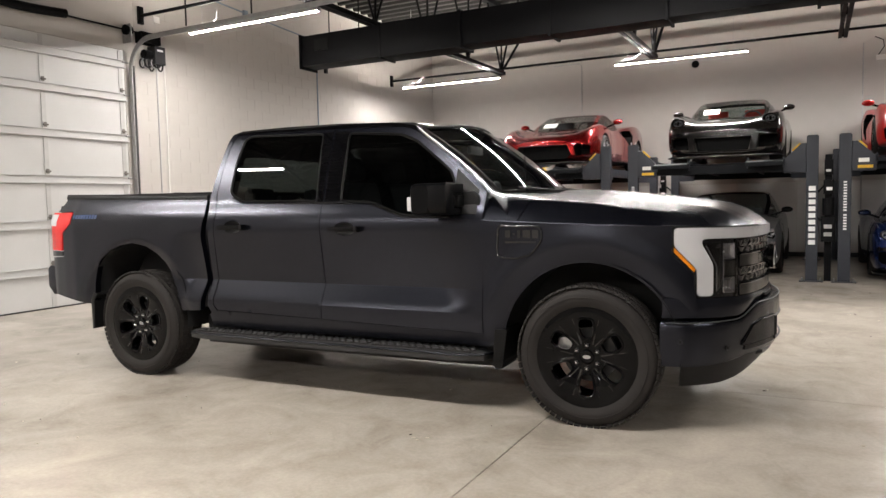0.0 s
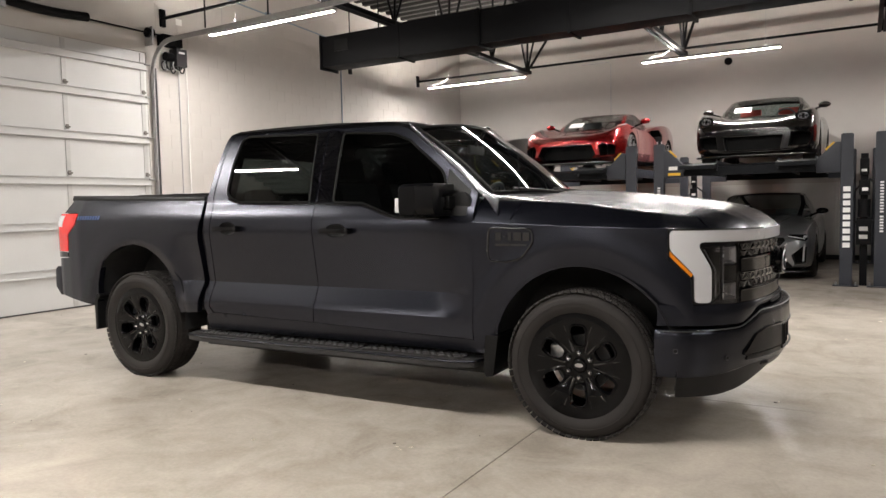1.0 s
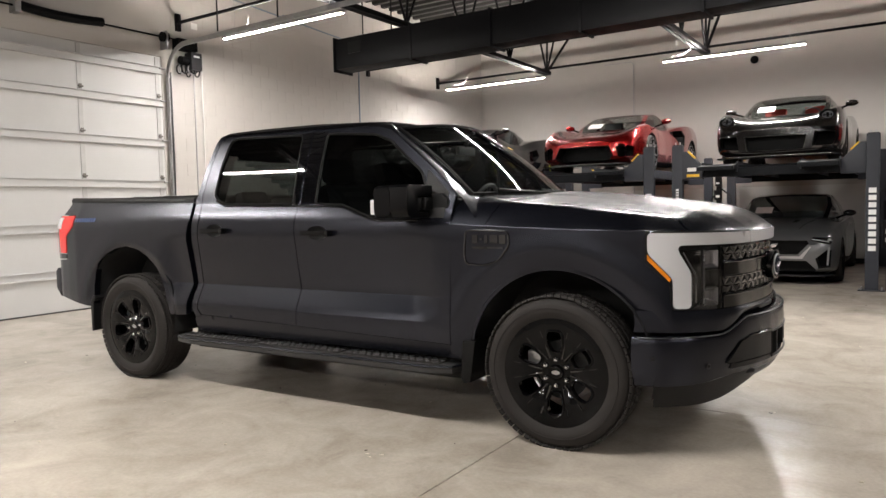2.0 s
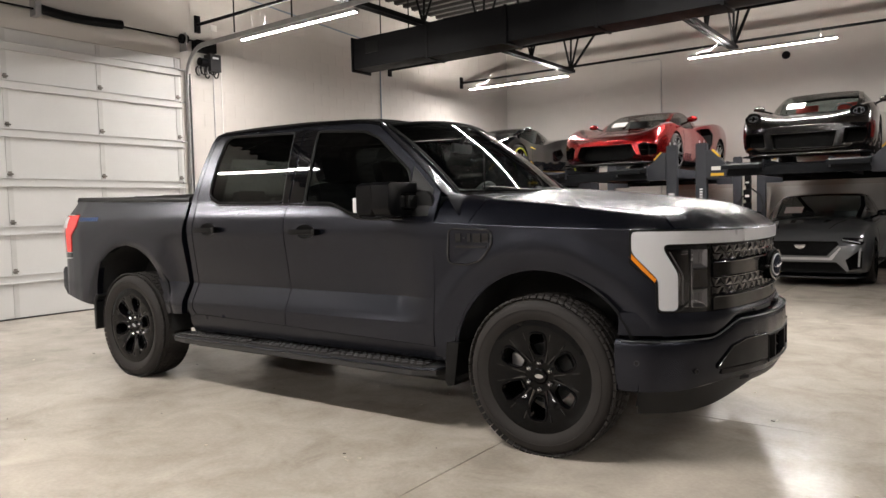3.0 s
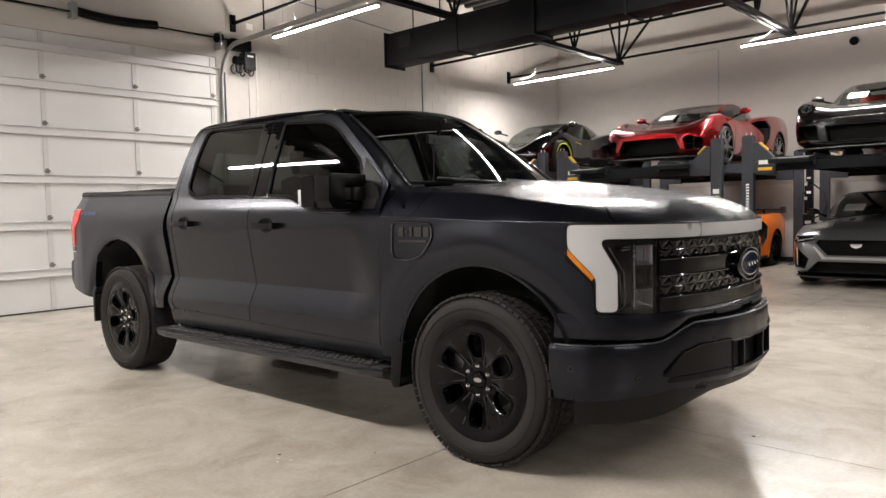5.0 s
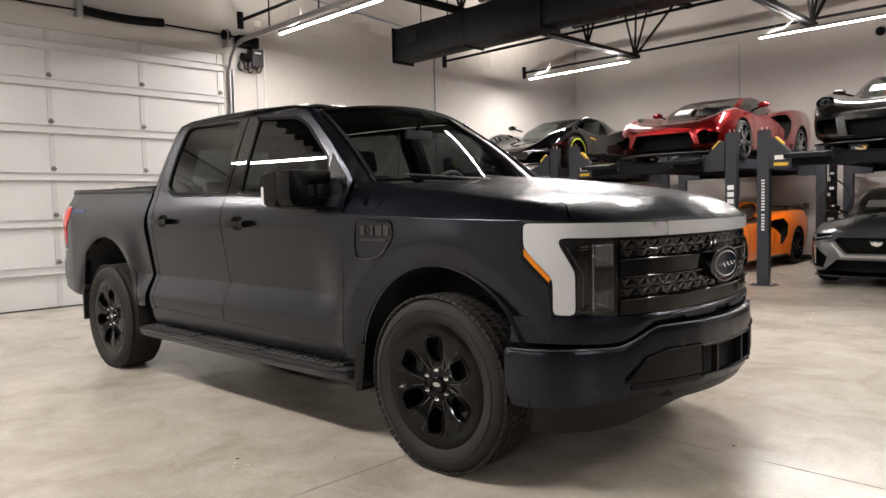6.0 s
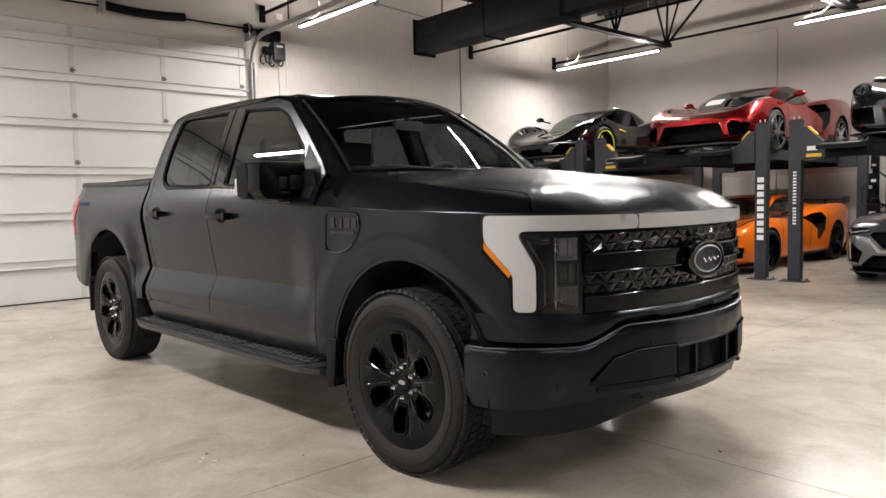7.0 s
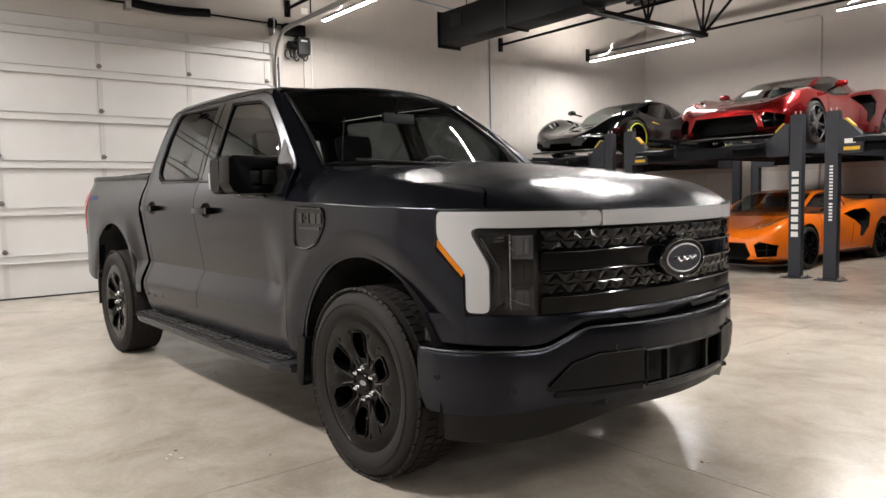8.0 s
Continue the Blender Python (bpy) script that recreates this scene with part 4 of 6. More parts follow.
part("windscreen", grid(screen, np.linspace(-1, 1, 31), np.linspace(0, 1, 13)), GLASS_FRONT, truck, "laminated windscreen", tidy=True)
rimline = [screen(u, 1.0, -0.002) for u in np.linspace(-1, 1, 15)] + [screen(1, v, -0.002) for v in np.linspace(1, 0, 9)[1:]] + [screen(u, 0, -0.002) for u in np.linspace(1, -1, 15)[1:]] + [screen(-1, v, -0.002) for v in np.linspace(0, 1, 9)[1:-1]]
part("windscreen_seal", pipe(rimline, 0.010, 6, closed=True), SEALBK, truck)
seam_pts = [(-.60, 1.40), (-.646, 1.430), (-.700, 1.486), (-.925, 1.661), (-1.218, 1.863), (-1.235, 1.897)]
for s in (-1, 1):
    def pillar(i, t):
        if i < 0:
            g, e = screen(s, 0, 0.03) + Vector((.16, 0, -.02)), flank(s)(-.50, 1.29, 0.01)
            return g.lerp(e, t)
        g = screen(s, min(1.0, i / 4.6), 0.010)
        k = int(min(i, 4.999))
        a, b = seam_pts[k], seam_pts[k + 1]
        q = (a[0] + (b[0] - a[0]) * (i - k), a[1] + (b[1] - a[1]) * (i - k))
        e = flank(s)(q[0], q[1], 0.002)
        return g.lerp(e, t) + Vector((0.1, s * 0.8, 0.35)) * 0.010 * math.sin(math.pi * t)
    part("windscreen_pillar", grid(pillar, [-1] + list(np.linspace(0, 5, 21)), np.linspace(0, 1, 6), 0.02, (0, -s, -0.3)), SATIN, truck)

roof_e = curve_table([-2.95, -2.86, -2.75, -2.4, -1.9, -1.42, -1.22], [1.90, 1.935, 1.952, 1.957, 1.952, 1.930, 1.885], 120, 0.05)


def roof(t, u):
    front = -1.085 - .135 * u * u
    x = front + t * (-2.885 - front)
    crown = roof_e(x) + 0.034 * (1 - abs(u) ** 2.6) * (0.45 + 0.55 * smooth01(0, 0.15, t) * smooth01(1, 0.93, t))
    k = smooth01(0.0, 0.10, t)
    z = (1.928 - .050 * u * u) * (1 - k) + crown * k
    return Vector((x, u * (.662 + .028 * smooth01(0, .12, t)), z + 0.004))


part("roof", grid(roof, np.linspace(0, 1, 30), np.linspace(-1, 1, 25), 0.03), GLOSSBK, truck)


def cab_back(v, u):
    x = -2.965 + .075 * max(0, (v - .35) / .65) ** 1.3
    z = .56 + v * 1.38
    return Vector((x, u * (half_width(-2.9, min(z, 1.95)) - .02), z))


hole = grid(cab_back, np.linspace(0, .58, 6), np.linspace(-1, 1, 9))
cb = part("cab_rear_wall", hole, SATIN, truck)
part("rear_header", grid(cab_back, np.linspace(.87, 1.0, 3), np.linspace(-1, 1, 9)), SATIN, cb)
for s in (-1, 1):
    part("rear_pillar", grid(cab_back, np.linspace(.58, .87, 4), np.linspace(s * .72, s, 3)), SATIN, cb)
part("rear_window", grid(cab_back, np.linspace(.58, .87, 5), np.linspace(-.72, .72, 5)), GLASS_REAR, cb, "dark tinted rear window")

# ---- bed ----
part("tonneau_cover", box(-4.60, -2.99, -.865, .865, 1.440, 1.484, 0.012), TRIMBK, truck, "black folding bed cover")
for cx in (-3.4, -3.8, -4.2):
    part("cover_joint", box(cx - 0.01, cx + 0.01, -.85, .85, 1.4845, 1.488, 0.002), RUBDK, truck)
for s in (-1, 1):
    out = lambda x, z, d=0.0: flank(s)(x, z, d)
    cap = bmesh.new()
    ring = []
    for x in np.linspace(-2.99, -4.665, 24):
        t = (-2.935 - x) / 1.70
        z = 1.432 + .036 * min(1, t)
        o = out(x, z, -.004)
        prof = [o + Vector((0, 0, -.014)), o + Vector((0, s * .003, 0)), o + Vector((0, -s * .008, .022)), o + Vector((0, -s * .022, .030)), Vector((x, s * .862, z + .028)), Vector((x, s * .862, z - .02))]
        ring.append([cap.verts.new(p) for p in prof])
    for p, q in zip(ring, ring[1:]):
        for j in range(5):
            cap.faces.new((p[j], p[j + 1], q[j + 1], q[j]))
    cap.faces.new(ring[0])
    cap.faces.new(ring[-1])
    part("bed_rail_cap", cap, TRIMBK, truck, "black plastic bed rail cap", angle=40)
part("tailgate", box(-4.86, -4.78, -.80, .80, .86, 1.405, 0.03), SATIN, truck)
bm = prism([(-4.80, .62), (-4.80, .86), (-4.93, .87), (-4.97, .84), (-4.97, .68), (-4.90, .60)], "y", -.88, .88, 0.045)
part("rear_bumper", bm, SATIN, truck)
part("bed_front_wall", box(-3.06, -3.02, -.92, .92, .58, 1.41), UNDER, truck)


# ---- front end ----
front_xy = [(.965, 0), (.962, .1), (.955, .2), (.937, .33), (.915, .45), (.875, .60), (.815, .72), (.76, .785), (.69, .85), (.613, .895), (.56, .915), (.487, .935), (.42, .957)]
bump_xy = [(1.030, 0), (1.022, .15), (1.000, .30), (.955, .45), (.90, .58), (.845, .68), (.77, .795), (.70, .875), (.60, .955), (.53, .985), (.45, .992)]


class Plan:
    """A plan curve of the front, run from the centre line out to the side by its length."""

    def __init__(self, xy):
        p = np.array(xy)
        t = np.concatenate([[0], np.cumsum(np.hypot(*np.diff(p, axis=0).T))])
        self.end = t[-1]
        self.fx, self.fy = curve_table(list(t), list(p[:, 0]), 240, 0.03), curve_table(list(t), list(p[:, 1]), 240, 0.03)
        self.t, self.p = t, p

    def at(self, u, z, d=0.0):
        a = min(abs(u), self.end)
        sg = -1 if u < 0 else 1
        x, y = self.fx(a), self.fy(a)
        h = 0.01
        tx, ty = self.fx(min(a + h, self.end)) - self.fx(max(a - h, 0)), self.fy(min(a + h, self.end)) - self.fy(max(a - h, 0))
        k = math.hypot(tx, ty)
        nx, ny = ty / k, -tx / k
        if a < h:
            nx, ny = 1, 0
        return Vector((x - nx * d, sg * (y - ny * d), z))

    def by_y(self, y):
        return float(np.interp(y, self.p[:, 1], self.t))


FA, BU = Plan(front_xy), Plan(bump_xy)
sx = lambda x: float(np.interp(-x, -FA.p[:, 0], FA.t))


def face(plan, off=0.0):
    return lambda u, z, d: plan.at(u, z, d - off)


def fore(name, outer, material, parent, off=0.0, h=0.04, thick=0.012, plan=None, label="", holes=(), mirror=True):
    made = []
    for s in ((-1, 1) if mirror else (1,)):
        made.append(part(name, sheet([(s * u, z) for u, z in outer], face(plan or FA, off), h, thick, [[(s * u, z) for u, z in q] for q in holes]), material, parent, label))
    return made


front = part("front_panel", sheet([(-FA.end + .22, .70), (FA.end - .22, .70), (FA.end - .22, 1.175), (-FA.end + .22, 1.175)], face(FA, -0.03), 0.06, 0.0), UNDER, truck)
o0, o1, i0, i1 = sx(.493), sx(.613), sx(.692), sx(.632)
drl = [(0.0, 1.184), (o0, 1.192), (o0, 1.088), (o1, .955), (o1, .802), (i0, .802), (i0, .985), (i1, 1.105), (i1 - .012, 1.128), (0.0, 1.122)]
lamps = fore("daytime_lamp", rounded([(0.46, 1.186)] + drl[1:9] + [(0.46, 1.126)], .026), DRLM, truck, 0.008, 0.03, 0.03, label="frosted white daytime running lamp")
part("light_bar", sheet([(-.456, 1.186), (.456, 1.186), (.456, 1.126), (-.456, 1.126)], face(FA, 0.008), 0.04, 0.03), DRLM, truck, "frosted white light bar")
for lp, s in zip(lamps, (-1, 1)):
    edge = [FA.at(s * u, z, -0.002) for u, z in resample(rounded([(0.46, 1.190), (o0 + .006, 1.197), (o0 + .006, 1.06), (o0 + .010, 1.040), (o1 + .012, .925), (o1 + .006, .797), (i0, .796)], .012), .03)[:-16]]
    part("lamp_seal", pipe(edge, 0.006, 6), SEALBK, lp)
    part("amber_strip", sheet([(s * a, b) for a, b in [(o0 + .004, 1.086), (o0 + .013, 1.066), (o1 + .017, .940), (o1 + .008, .957)]], face(FA, 0.005), 0.02, 0.03), AMBER, lp, "amber side marker")
g0 = FA.by_y(.712)
head = [(g0 + .004, 1.120), (i1 - .016, 1.122), (i1 - .006, 1.100), (i0 - .006, .983), (i0 - .006, .800), (g0 + .004, .792)]
housings = fore("headlamp", head, GLOSSBK, truck, -0.035, 0.05, 0.02, label="smoked black headlamp unit")
for hl, s in zip(housings, (-1, 1)):
    part("lens", sheet([(s * a, b) for a, b in head], face(FA, 0.003), 0.05, 0.0), GLASS_CLEAR, hl, "clear headlamp lens")
    u0 = s * (g0 + .012)
    wide = i0 - g0 - .028
    # two stacked projector cells next to the grille, in a stepped dark bezel
    for c, d, mt in ((1.098, 1.008, SILVERIN), (.998, .912, GLOSSBK), (.902, .812, LAMPIN)):
        cell = [(.006, c), (.088, c - .002), (.088, d), (.006, d)]
        bm = bmesh.new()
        rim = [bm.verts.new(FA.at(u0 + s * a, z, .010)) for a, z in cell]
        deep = [bm.verts.new(FA.at(u0 + s * (.047 + (a - .047) * .62), (c + d) / 2 + (z - (c + d) / 2) * .62, .030)) for a, z in cell]
        for q in range(4):
            bm.faces.new((rim[q], rim[(q + 1) % 4], deep[(q + 1) % 4], deep[q]))
        bm.faces.new(deep)
        part("projector_cell", bm, mt, hl, angle=5)
    part("cell_edge", pipe([FA.at(u0 + s * .096, z, .007) for z in (1.102, 1.0, .90, .812)], .0034, 6), SILVERIN, hl)
    step = [(.106, 1.100), (i1 - g0 - .036, 1.102), (i1 - g0 - .030, 1.086), (wide, .975), (wide, .815), (.106, .812)]
    part("inner_bezel", sheet([(u0 + s * a, z) for a, z in step], face(FA, -.020), .03, .012), GLOSSBK, hl)
    part("light_blade", pipe([FA.at(u0 + s * a, c, .012) for a, c in ((i1 - g0 - .048, 1.088), (wide - .02, .972), (wide - .02, .83))], .0032, 6), LAMPIN, hl)
    part("light_blade", pipe([FA.at(u0 + s * a, c, .006) for a, c in ((.10, .856), (.016, .824))], .0026, 6), SILVERIN, hl)
    for k in range(2):
        part("light_blade", pipe([FA.at(u0 + s * a, c, .005) for a, c in ((.118, 1.092 - .012 * k), (.146 + .01 * k, 1.089 - .013 * k))], .0026, 6), CHROME, hl)

gr = part("grille", sheet([(-g0, .785), (g0, .785), (g0, 1.118), (-g0, 1.118)], face(FA, -0.012), 0.05, 0.03), GLOSSBK, truck, "closed gloss black grille panel")
part("grille_bar", sheet([(-g0 + .01, .962), (g0 - .01, .962), (g0 - .01, 1.028), (-g0 + .01, 1.028)], face(FA, 0.004), 0.05, 0.018), GLOSSBK, gr)
part("grille_bar", sheet([(-g0 + .01, .795), (g0 - .01, .795), (g0 - .01, .856), (-g0 + .01, .856)], face(FA, 0.004), 0.05, 0.018), GLOSSBK, gr)
for zz in (.957, 1.032, .861):
    part("grille_trim", pipe([FA.at(u, zz, -0.006) for u in np.linspace(-g0 + .015, g0 - .015, 40)], 0.0045, 6), FACET, gr)
for z0, z1 in ((.866, .952), (1.036, 1.114)):
    n = 18
    for r in range(2):
        za, zb = z0 + (z1 - z0) * r / 2, z0 + (z1 - z0) * (r + 1) / 2
        step = (2 * g0 - .024) / n
        for i in range(-1, 2 * n):
            ua = -g0 + .012 + step * (i / 2 + (.25 if r else 0))
            um, ub = ua + step / 2, ua + step
            base = [(ua, za), (ub, za), (um, zb)] if (i + r) % 2 else [(ua, zb), (um, za), (ub, zb)]
            base = [(min(max(u, -g0 + .010), g0 - .010), z) for u, z in base]
            if max(u for u, _ in base) - min(u for u, _ in base) < .02:
                continue
            bm = bmesh.new()
            vs = [bm.verts.new(FA.at(u, z, 0.008)) for u, z in base]
            cu, cz = sum(u for u, _ in base) / 3, sum(z for _, z in base) / 3
            top = bm.verts.new(FA.at(cu, cz + .005, 0.0046 - 0.0010 * ((i * 7 + r * 3) % 3)))
            for k in range(3):
                bm.faces.new((vs[k], vs[(k + 1) % 3], top))
            part("facet", bm, FACET, gr, angle=5)
ov = lambda a, b, n=36: [(a * math.cos(t), .972 + b * math.sin(t)) for t in np.linspace(0, 2 * math.pi, n + 1)[:-1]]
em = part("emblem", sheet(ov(.165, .082), lambda u, v, d: Vector((1.002 - d - 0.25 * u * u, u, v)), 0.03, 0.035), GLOSSBK, gr, "oval emblem in a chrome ring")
part("emblem_ring", pipe([Vector((1.004 - 0.25 * u * u, u, v)) for u, v in ov(.126, .058)], 0.0035, 8, closed=True), STEELBR, em, "bright metal ring")
part("emblem_plate", sheet(ov(.122, .054), lambda u, v, d: Vector((1.008 - d - 0.25 * u * u, u, v)), 0.03, 0.005), surf("emblem_blue", (0.012, 0.016, 0.030), 0.15), em, "dark blue oval plate")
part("emblem_bezel", pipe([Vector((1.000 - 0.25 * u * u, u, v)) for u, v in ov(.163, .080, 48)], 0.006, 8, closed=True), RIMEDGE, em)
swash = [(-.078 + .156 * t, .968 + .009 * math.sin(t * 22.0) * (1 - .4 * t) + .006 * t) for t in np.linspace(0, 1, 60)]
part("emblem_mark", pipe([Vector((1.0125 - 0.25 * u * u, u, v)) for u, v in swash], .0042, 6), CHROME, em, "bright plain wave mark")

# valance below the grille, bumper skin, lower lip
def valance(u, v):
    a = FA.at(u * (sx(.445)), .790, -.006)
    b = FA.at(u * (sx(.445)), 0, -.010)
    y = abs(b.y)
    b.z = bumper_top(y) + .024
    q = a.lerp(b, v)
    q.x += 0.006 * math.sin(math.pi * v)
    return q


def bumper_top(y):
    return .655 + .078 * smooth01(.735, .52, abs(y))


part("valance", grid(valance, np.linspace(-1, 1, 61), np.linspace(0, 1, 8), 0.02, (-1, 0, 0)), SATIN, truck)
for a in (-1, 1):
    part("valance_slot", sheet([(a * .10, .752), (a * .33, .752), (a * .36, .770), (a * .08, .770)], face(FA, 0.022), 0.04, 0.01), RUBDK, truck)
UB = BU.end - .005


def bumper(u, v):
    """v runs from the top ledge over the rounded edge and down the face."""
    p = BU.at(u * UB, 0)
    zt = bumper_top(p.y)
    zl = .435 - .03 * smooth01(.6, .9, abs(p.y))
    if v < .2:
        k = v / .2
        p = BU.at(u * UB, zt + .012 * math.sin(k * math.pi / 2) + .0, .045 * (1 - k))
        p.z = zt + .012 * math.sin((1 - k) * 1.2) * 0.5
        return p
    k = (v - .2) / .8
    z = zt + (zl - zt) * k
    d = -0.005 * math.sin(math.pi * min(1, k * 1.6)) + .03 * max(0, k - .75) * 4 * .5
    return BU.at(u * UB, z, d)


gap = BU.by_y(.285)
bumper_ob = part("front_bumper", sheet([(-UB, 0), (UB, 0), (UB, .30), (-UB, .30)], lambda u, v, d: bumper(u / UB, v / .30) - Vector((d, 0, 0)), 0.024, 0.03, [[(-gap, .150), (gap, .150), (gap, .266), (-gap, .266)]], rows=(.02, .04, .055, .065)), SATIN, truck, angle=50)
part("intake_duct", box(.74, .925, -.40, .40, .41, .68), UNDER, bumper_ob)
# the ledge's highlight, drawn as a thin line of brighter metal
part("bumper_ledge_highlight", pipe([BU.at(u, bumper_top(BU.fy(abs(u))) + 0.003, -0.002) for u in np.linspace(-UB, UB, 90)], 0.0036, 8), EDGE_GLINT, bumper_ob)
fy = BU.by_y
rim4 = [BU.at(u, z, -0.006) for u, z in resample([(-gap, .478), (gap, .478), (gap, .618), (-gap, .618)], .05)]
part("intake_frame", pipe(rim4, 0.006, 6, closed=True), TRIMBK, bumper_ob)
for yy in (-.15, .15):
    part("intake_rib", box(-0.03, 0.0, yy - .008, yy + .008, .478, .618, 0.003, m=Matrix.Translation((BU.fx(abs(yy)), 0, 0))), TRIMBK, bumper_ob)
for s in (-1, 1):
    fog = [(s * fy(.30), .632), (s * fy(.50), .632), (s * fy(.60), .605), (s * fy(.685), .515), (s * fy(.69), .500), (s * fy(.30), .500)]
    part("bumper_inset", sheet(fog, face(BU, 0.009), 0.04, 0.012), TRIMBK, bumper_ob, "matt black bumper inset")
    line = [(p[0] + (q[0] - p[0]) * k / 8, p[1] + (q[1] - p[1]) * k / 8) for p, q in zip(fog[:3], fog[1:4]) for k in range(8)] + [fog[3]]
    part("inset_line", pipe([BU.at(a, b, -0.010) for a, b in line], 0.0045, 6), GLOSSBK, bumper_ob)
    low = [(s * fy(.30), .492), (s * fy(.66), .492), (s * fy(.665), .468), (s * fy(.30), .468)]
    part("lower_inset", sheet(low, face(BU, 0.003), 0.04, 0.012), TRIMBK, bumper_ob)
    hk = pipe([(.82, s * .43, .432), (.915, s * .435, .428), (.935, s * .465, .426), (.912, s * .495, .424), (.80, s * .50, .424)], 0.012, 8)
    part("tow_hook", hk, TRIMBK, bumper_ob, "black tow hook")
    for y, z in ((.984, .552), (.80, .50), (.42, .648)):
        c = BU.at(s * fy(y), z, -0.004)
        n = (BU.at(s * fy(y), z, -0.05) - c).normalized()
        part("parking_sensor", rod(c - n * 0.01, c + n * 0.001, 0.010, 14), GLOSSBK, bumper_ob)
        part("sensor_ring", pipe([c + n * 0.004 + Matrix.Rotation(t, 4, n) @ (n.orthogonal().normalized() * 0.012) for t in np.linspace(0, 2 * math.pi, 17)[:-1]], 0.0011, 5, closed=True), CASTIRON, bumper_ob)


def lip(u, v):
    p = BU.at(u * UB * .93, .44 - .03 * smooth01(.6, .9, abs(BU.fy(abs(u * UB)))) - v * (.05 + .07 * smooth01(.35, .75, abs(BU.fy(abs(u * UB))))), .014 + .03 * v)
    return p


part("chin_spoiler", grid(lip, np.linspace(-1, 1, 51), np.linspace(0, 1, 5), 0.004, (-1, 0, 0)), TRIMBK, truck, "matt black plastic chin spoiler")


# ---- wheels ----
def make_wheel():
    w = thing("wheel", "", "")
    R, ri, wd = .425, .311, .138
    prof = [(ri - .01, -wd + .012), (ri + .008, -wd), (ri + .02, -wd - .004), (.345, -wd - .010), (.38, -wd - .006), (.403, -wd + .008), (.417, -wd + .03), (R - .003, -.08), (R, -.03), (R, .03), (R - .003, .08), (.417, wd - .03), (.40, wd - .006), (.36, wd), (ri, wd - .01)]
    tyre = part("tyre", lathe(prof, 72), RUBBER, w, "black road tyre", angle=60)
    bm = bmesh.new()
    for i in range(66):
        a = 2 * math.pi * i / 66
        for row, (y0, y1, rr) in enumerate(((-.132, -.088, .416), (-.076, -.030, .4245), (-.020, .024, .4255), (.034, .078, .4245), (.09, .13, .416))):
            m = Matrix.Rotation(a + (row % 2) * .045, 4, "Y") @ Matrix.Translation((rr, (y0 + y1) / 2, 0))
            if row == 0:
                m = m @ Matrix.Rotation(radians(28), 4, "Z")
            box(-.006, .006, (y0 - y1) / 2, (y1 - y0) / 2, -.0165, .0165, bm=bm, m=m)
    part("tread", bm, RUBBER, tyre, tidy=False)
    part("sidewall_ring", pipe([(.362 * math.cos(t), -wd - .010, .362 * math.sin(t)) for t in np.linspace(0, 2 * math.pi, 65)[:-1]], .003, 5, closed=True), RUBBER, tyre)

    def dish(x, z, d):
        r = math.hypot(x, z)
        y = -.098 - .036 * smooth01(.07, .20, r) + .006 * smooth01(.275, .308, r)
        k = (math.atan2(z, x) - math.pi / 2) / (math.pi / 3)
        y += .012 * abs((k % 1.0) - .5) * 2 * smooth01(.07, .14, r) * smooth01(.27, .20, r)
        return Vector((x, y + d, z))
    holes = []
    for k in range(6):
        a = math.pi / 2 + k * math.pi / 3
        h = rounded([(-.029, .108), (.029, .108), (.047, .160), (.049, .207), (.035, .236), (-.035, .236), (-.049, .207), (-.047, .160)], .02, 3)
        c, s = math.cos(a - math.pi / 2), math.sin(a - math.pi / 2)
        holes.append([(c * u - s * v, s * u + c * v) for u, v in h])
    disc = [(.309 * math.cos(t), .309 * math.sin(t)) for t in np.linspace(0, 2 * math.pi, 73)[:-1]]
    rim = part("rim", sheet(disc, dish, 0.022, 0.045, holes), RIMBK, w, "gloss black six-spoke alloy rim", angle=40)
    for h in holes:
        part("window_bevel", pipe([dish(u, v, -.002) for u, v in resample(h, .02)], 0.0065, 6, closed=True), RIMBK, rim)
        a = math.atan2(sum(v for _, v in h), sum(u for u, _ in h))
        for sg in (-1, 1):
            p0 = Matrix.Rotation(-a - sg * .40, 4, "Y") @ Vector((.085, 0, 0))
            p1 = Matrix.Rotation(-a - sg * .33, 4, "Y") @ Vector((.245, 0, 0))
            q0, q1 = dish(p0.x, p0.z, -.002), dish(p1.x, p1.z, -.002)
            part("spoke_ridge", rod(q0, q1, .0075, 6, r2=.0035), RIMEDGE, rim)
    part("barrel", lathe([(.312, -.128), (.300, -.11), (.275, -.06), (.262, .0), (.262, .13)], 48), RIMBK, w)
    cap = part("centre_cap", lathe([(.001, -.112), (.034, -.112), (.040, -.108), (.046, -.095), (.05, -.08)], 28), RIMBK, w)
    part("cap_mark", sheet([(.024 * math.cos(t), .011 * math.sin(t)) for t in np.linspace(0, 2 * math.pi, 21)[:-1]], lambda u, v, d: Vector((u, -.1135 + d, v)), 0.02, 0.001), STEELBR, cap)
    for k in range(6):
        a = math.pi / 6 * 2 * k + math.pi / 2 - math.pi / 6 + math.pi / 6
        c = (.072 * math.cos(a), .072 * math.sin(a))
        bm = rod((c[0], -.082, c[1]), (c[0], -.112, c[1]), .0125, 6)
        rod((c[0], -.112, c[1]), (c[0], -.122, c[1]), .0115, 10, bm, r2=.005)
        part("lug_nut", bm, CHROME, w, "chrome wheel nut")
    part("brake_disc", lathe([(.06, -.03), (.165, -.03), (.165, -.005), (.06, -.005)], 40), CASTIRON, w, "steel brake disc")
    part("caliper", box(-.19, -.10, -.06, .02, -.05, .10, .012), STEELBR, w)
    return w


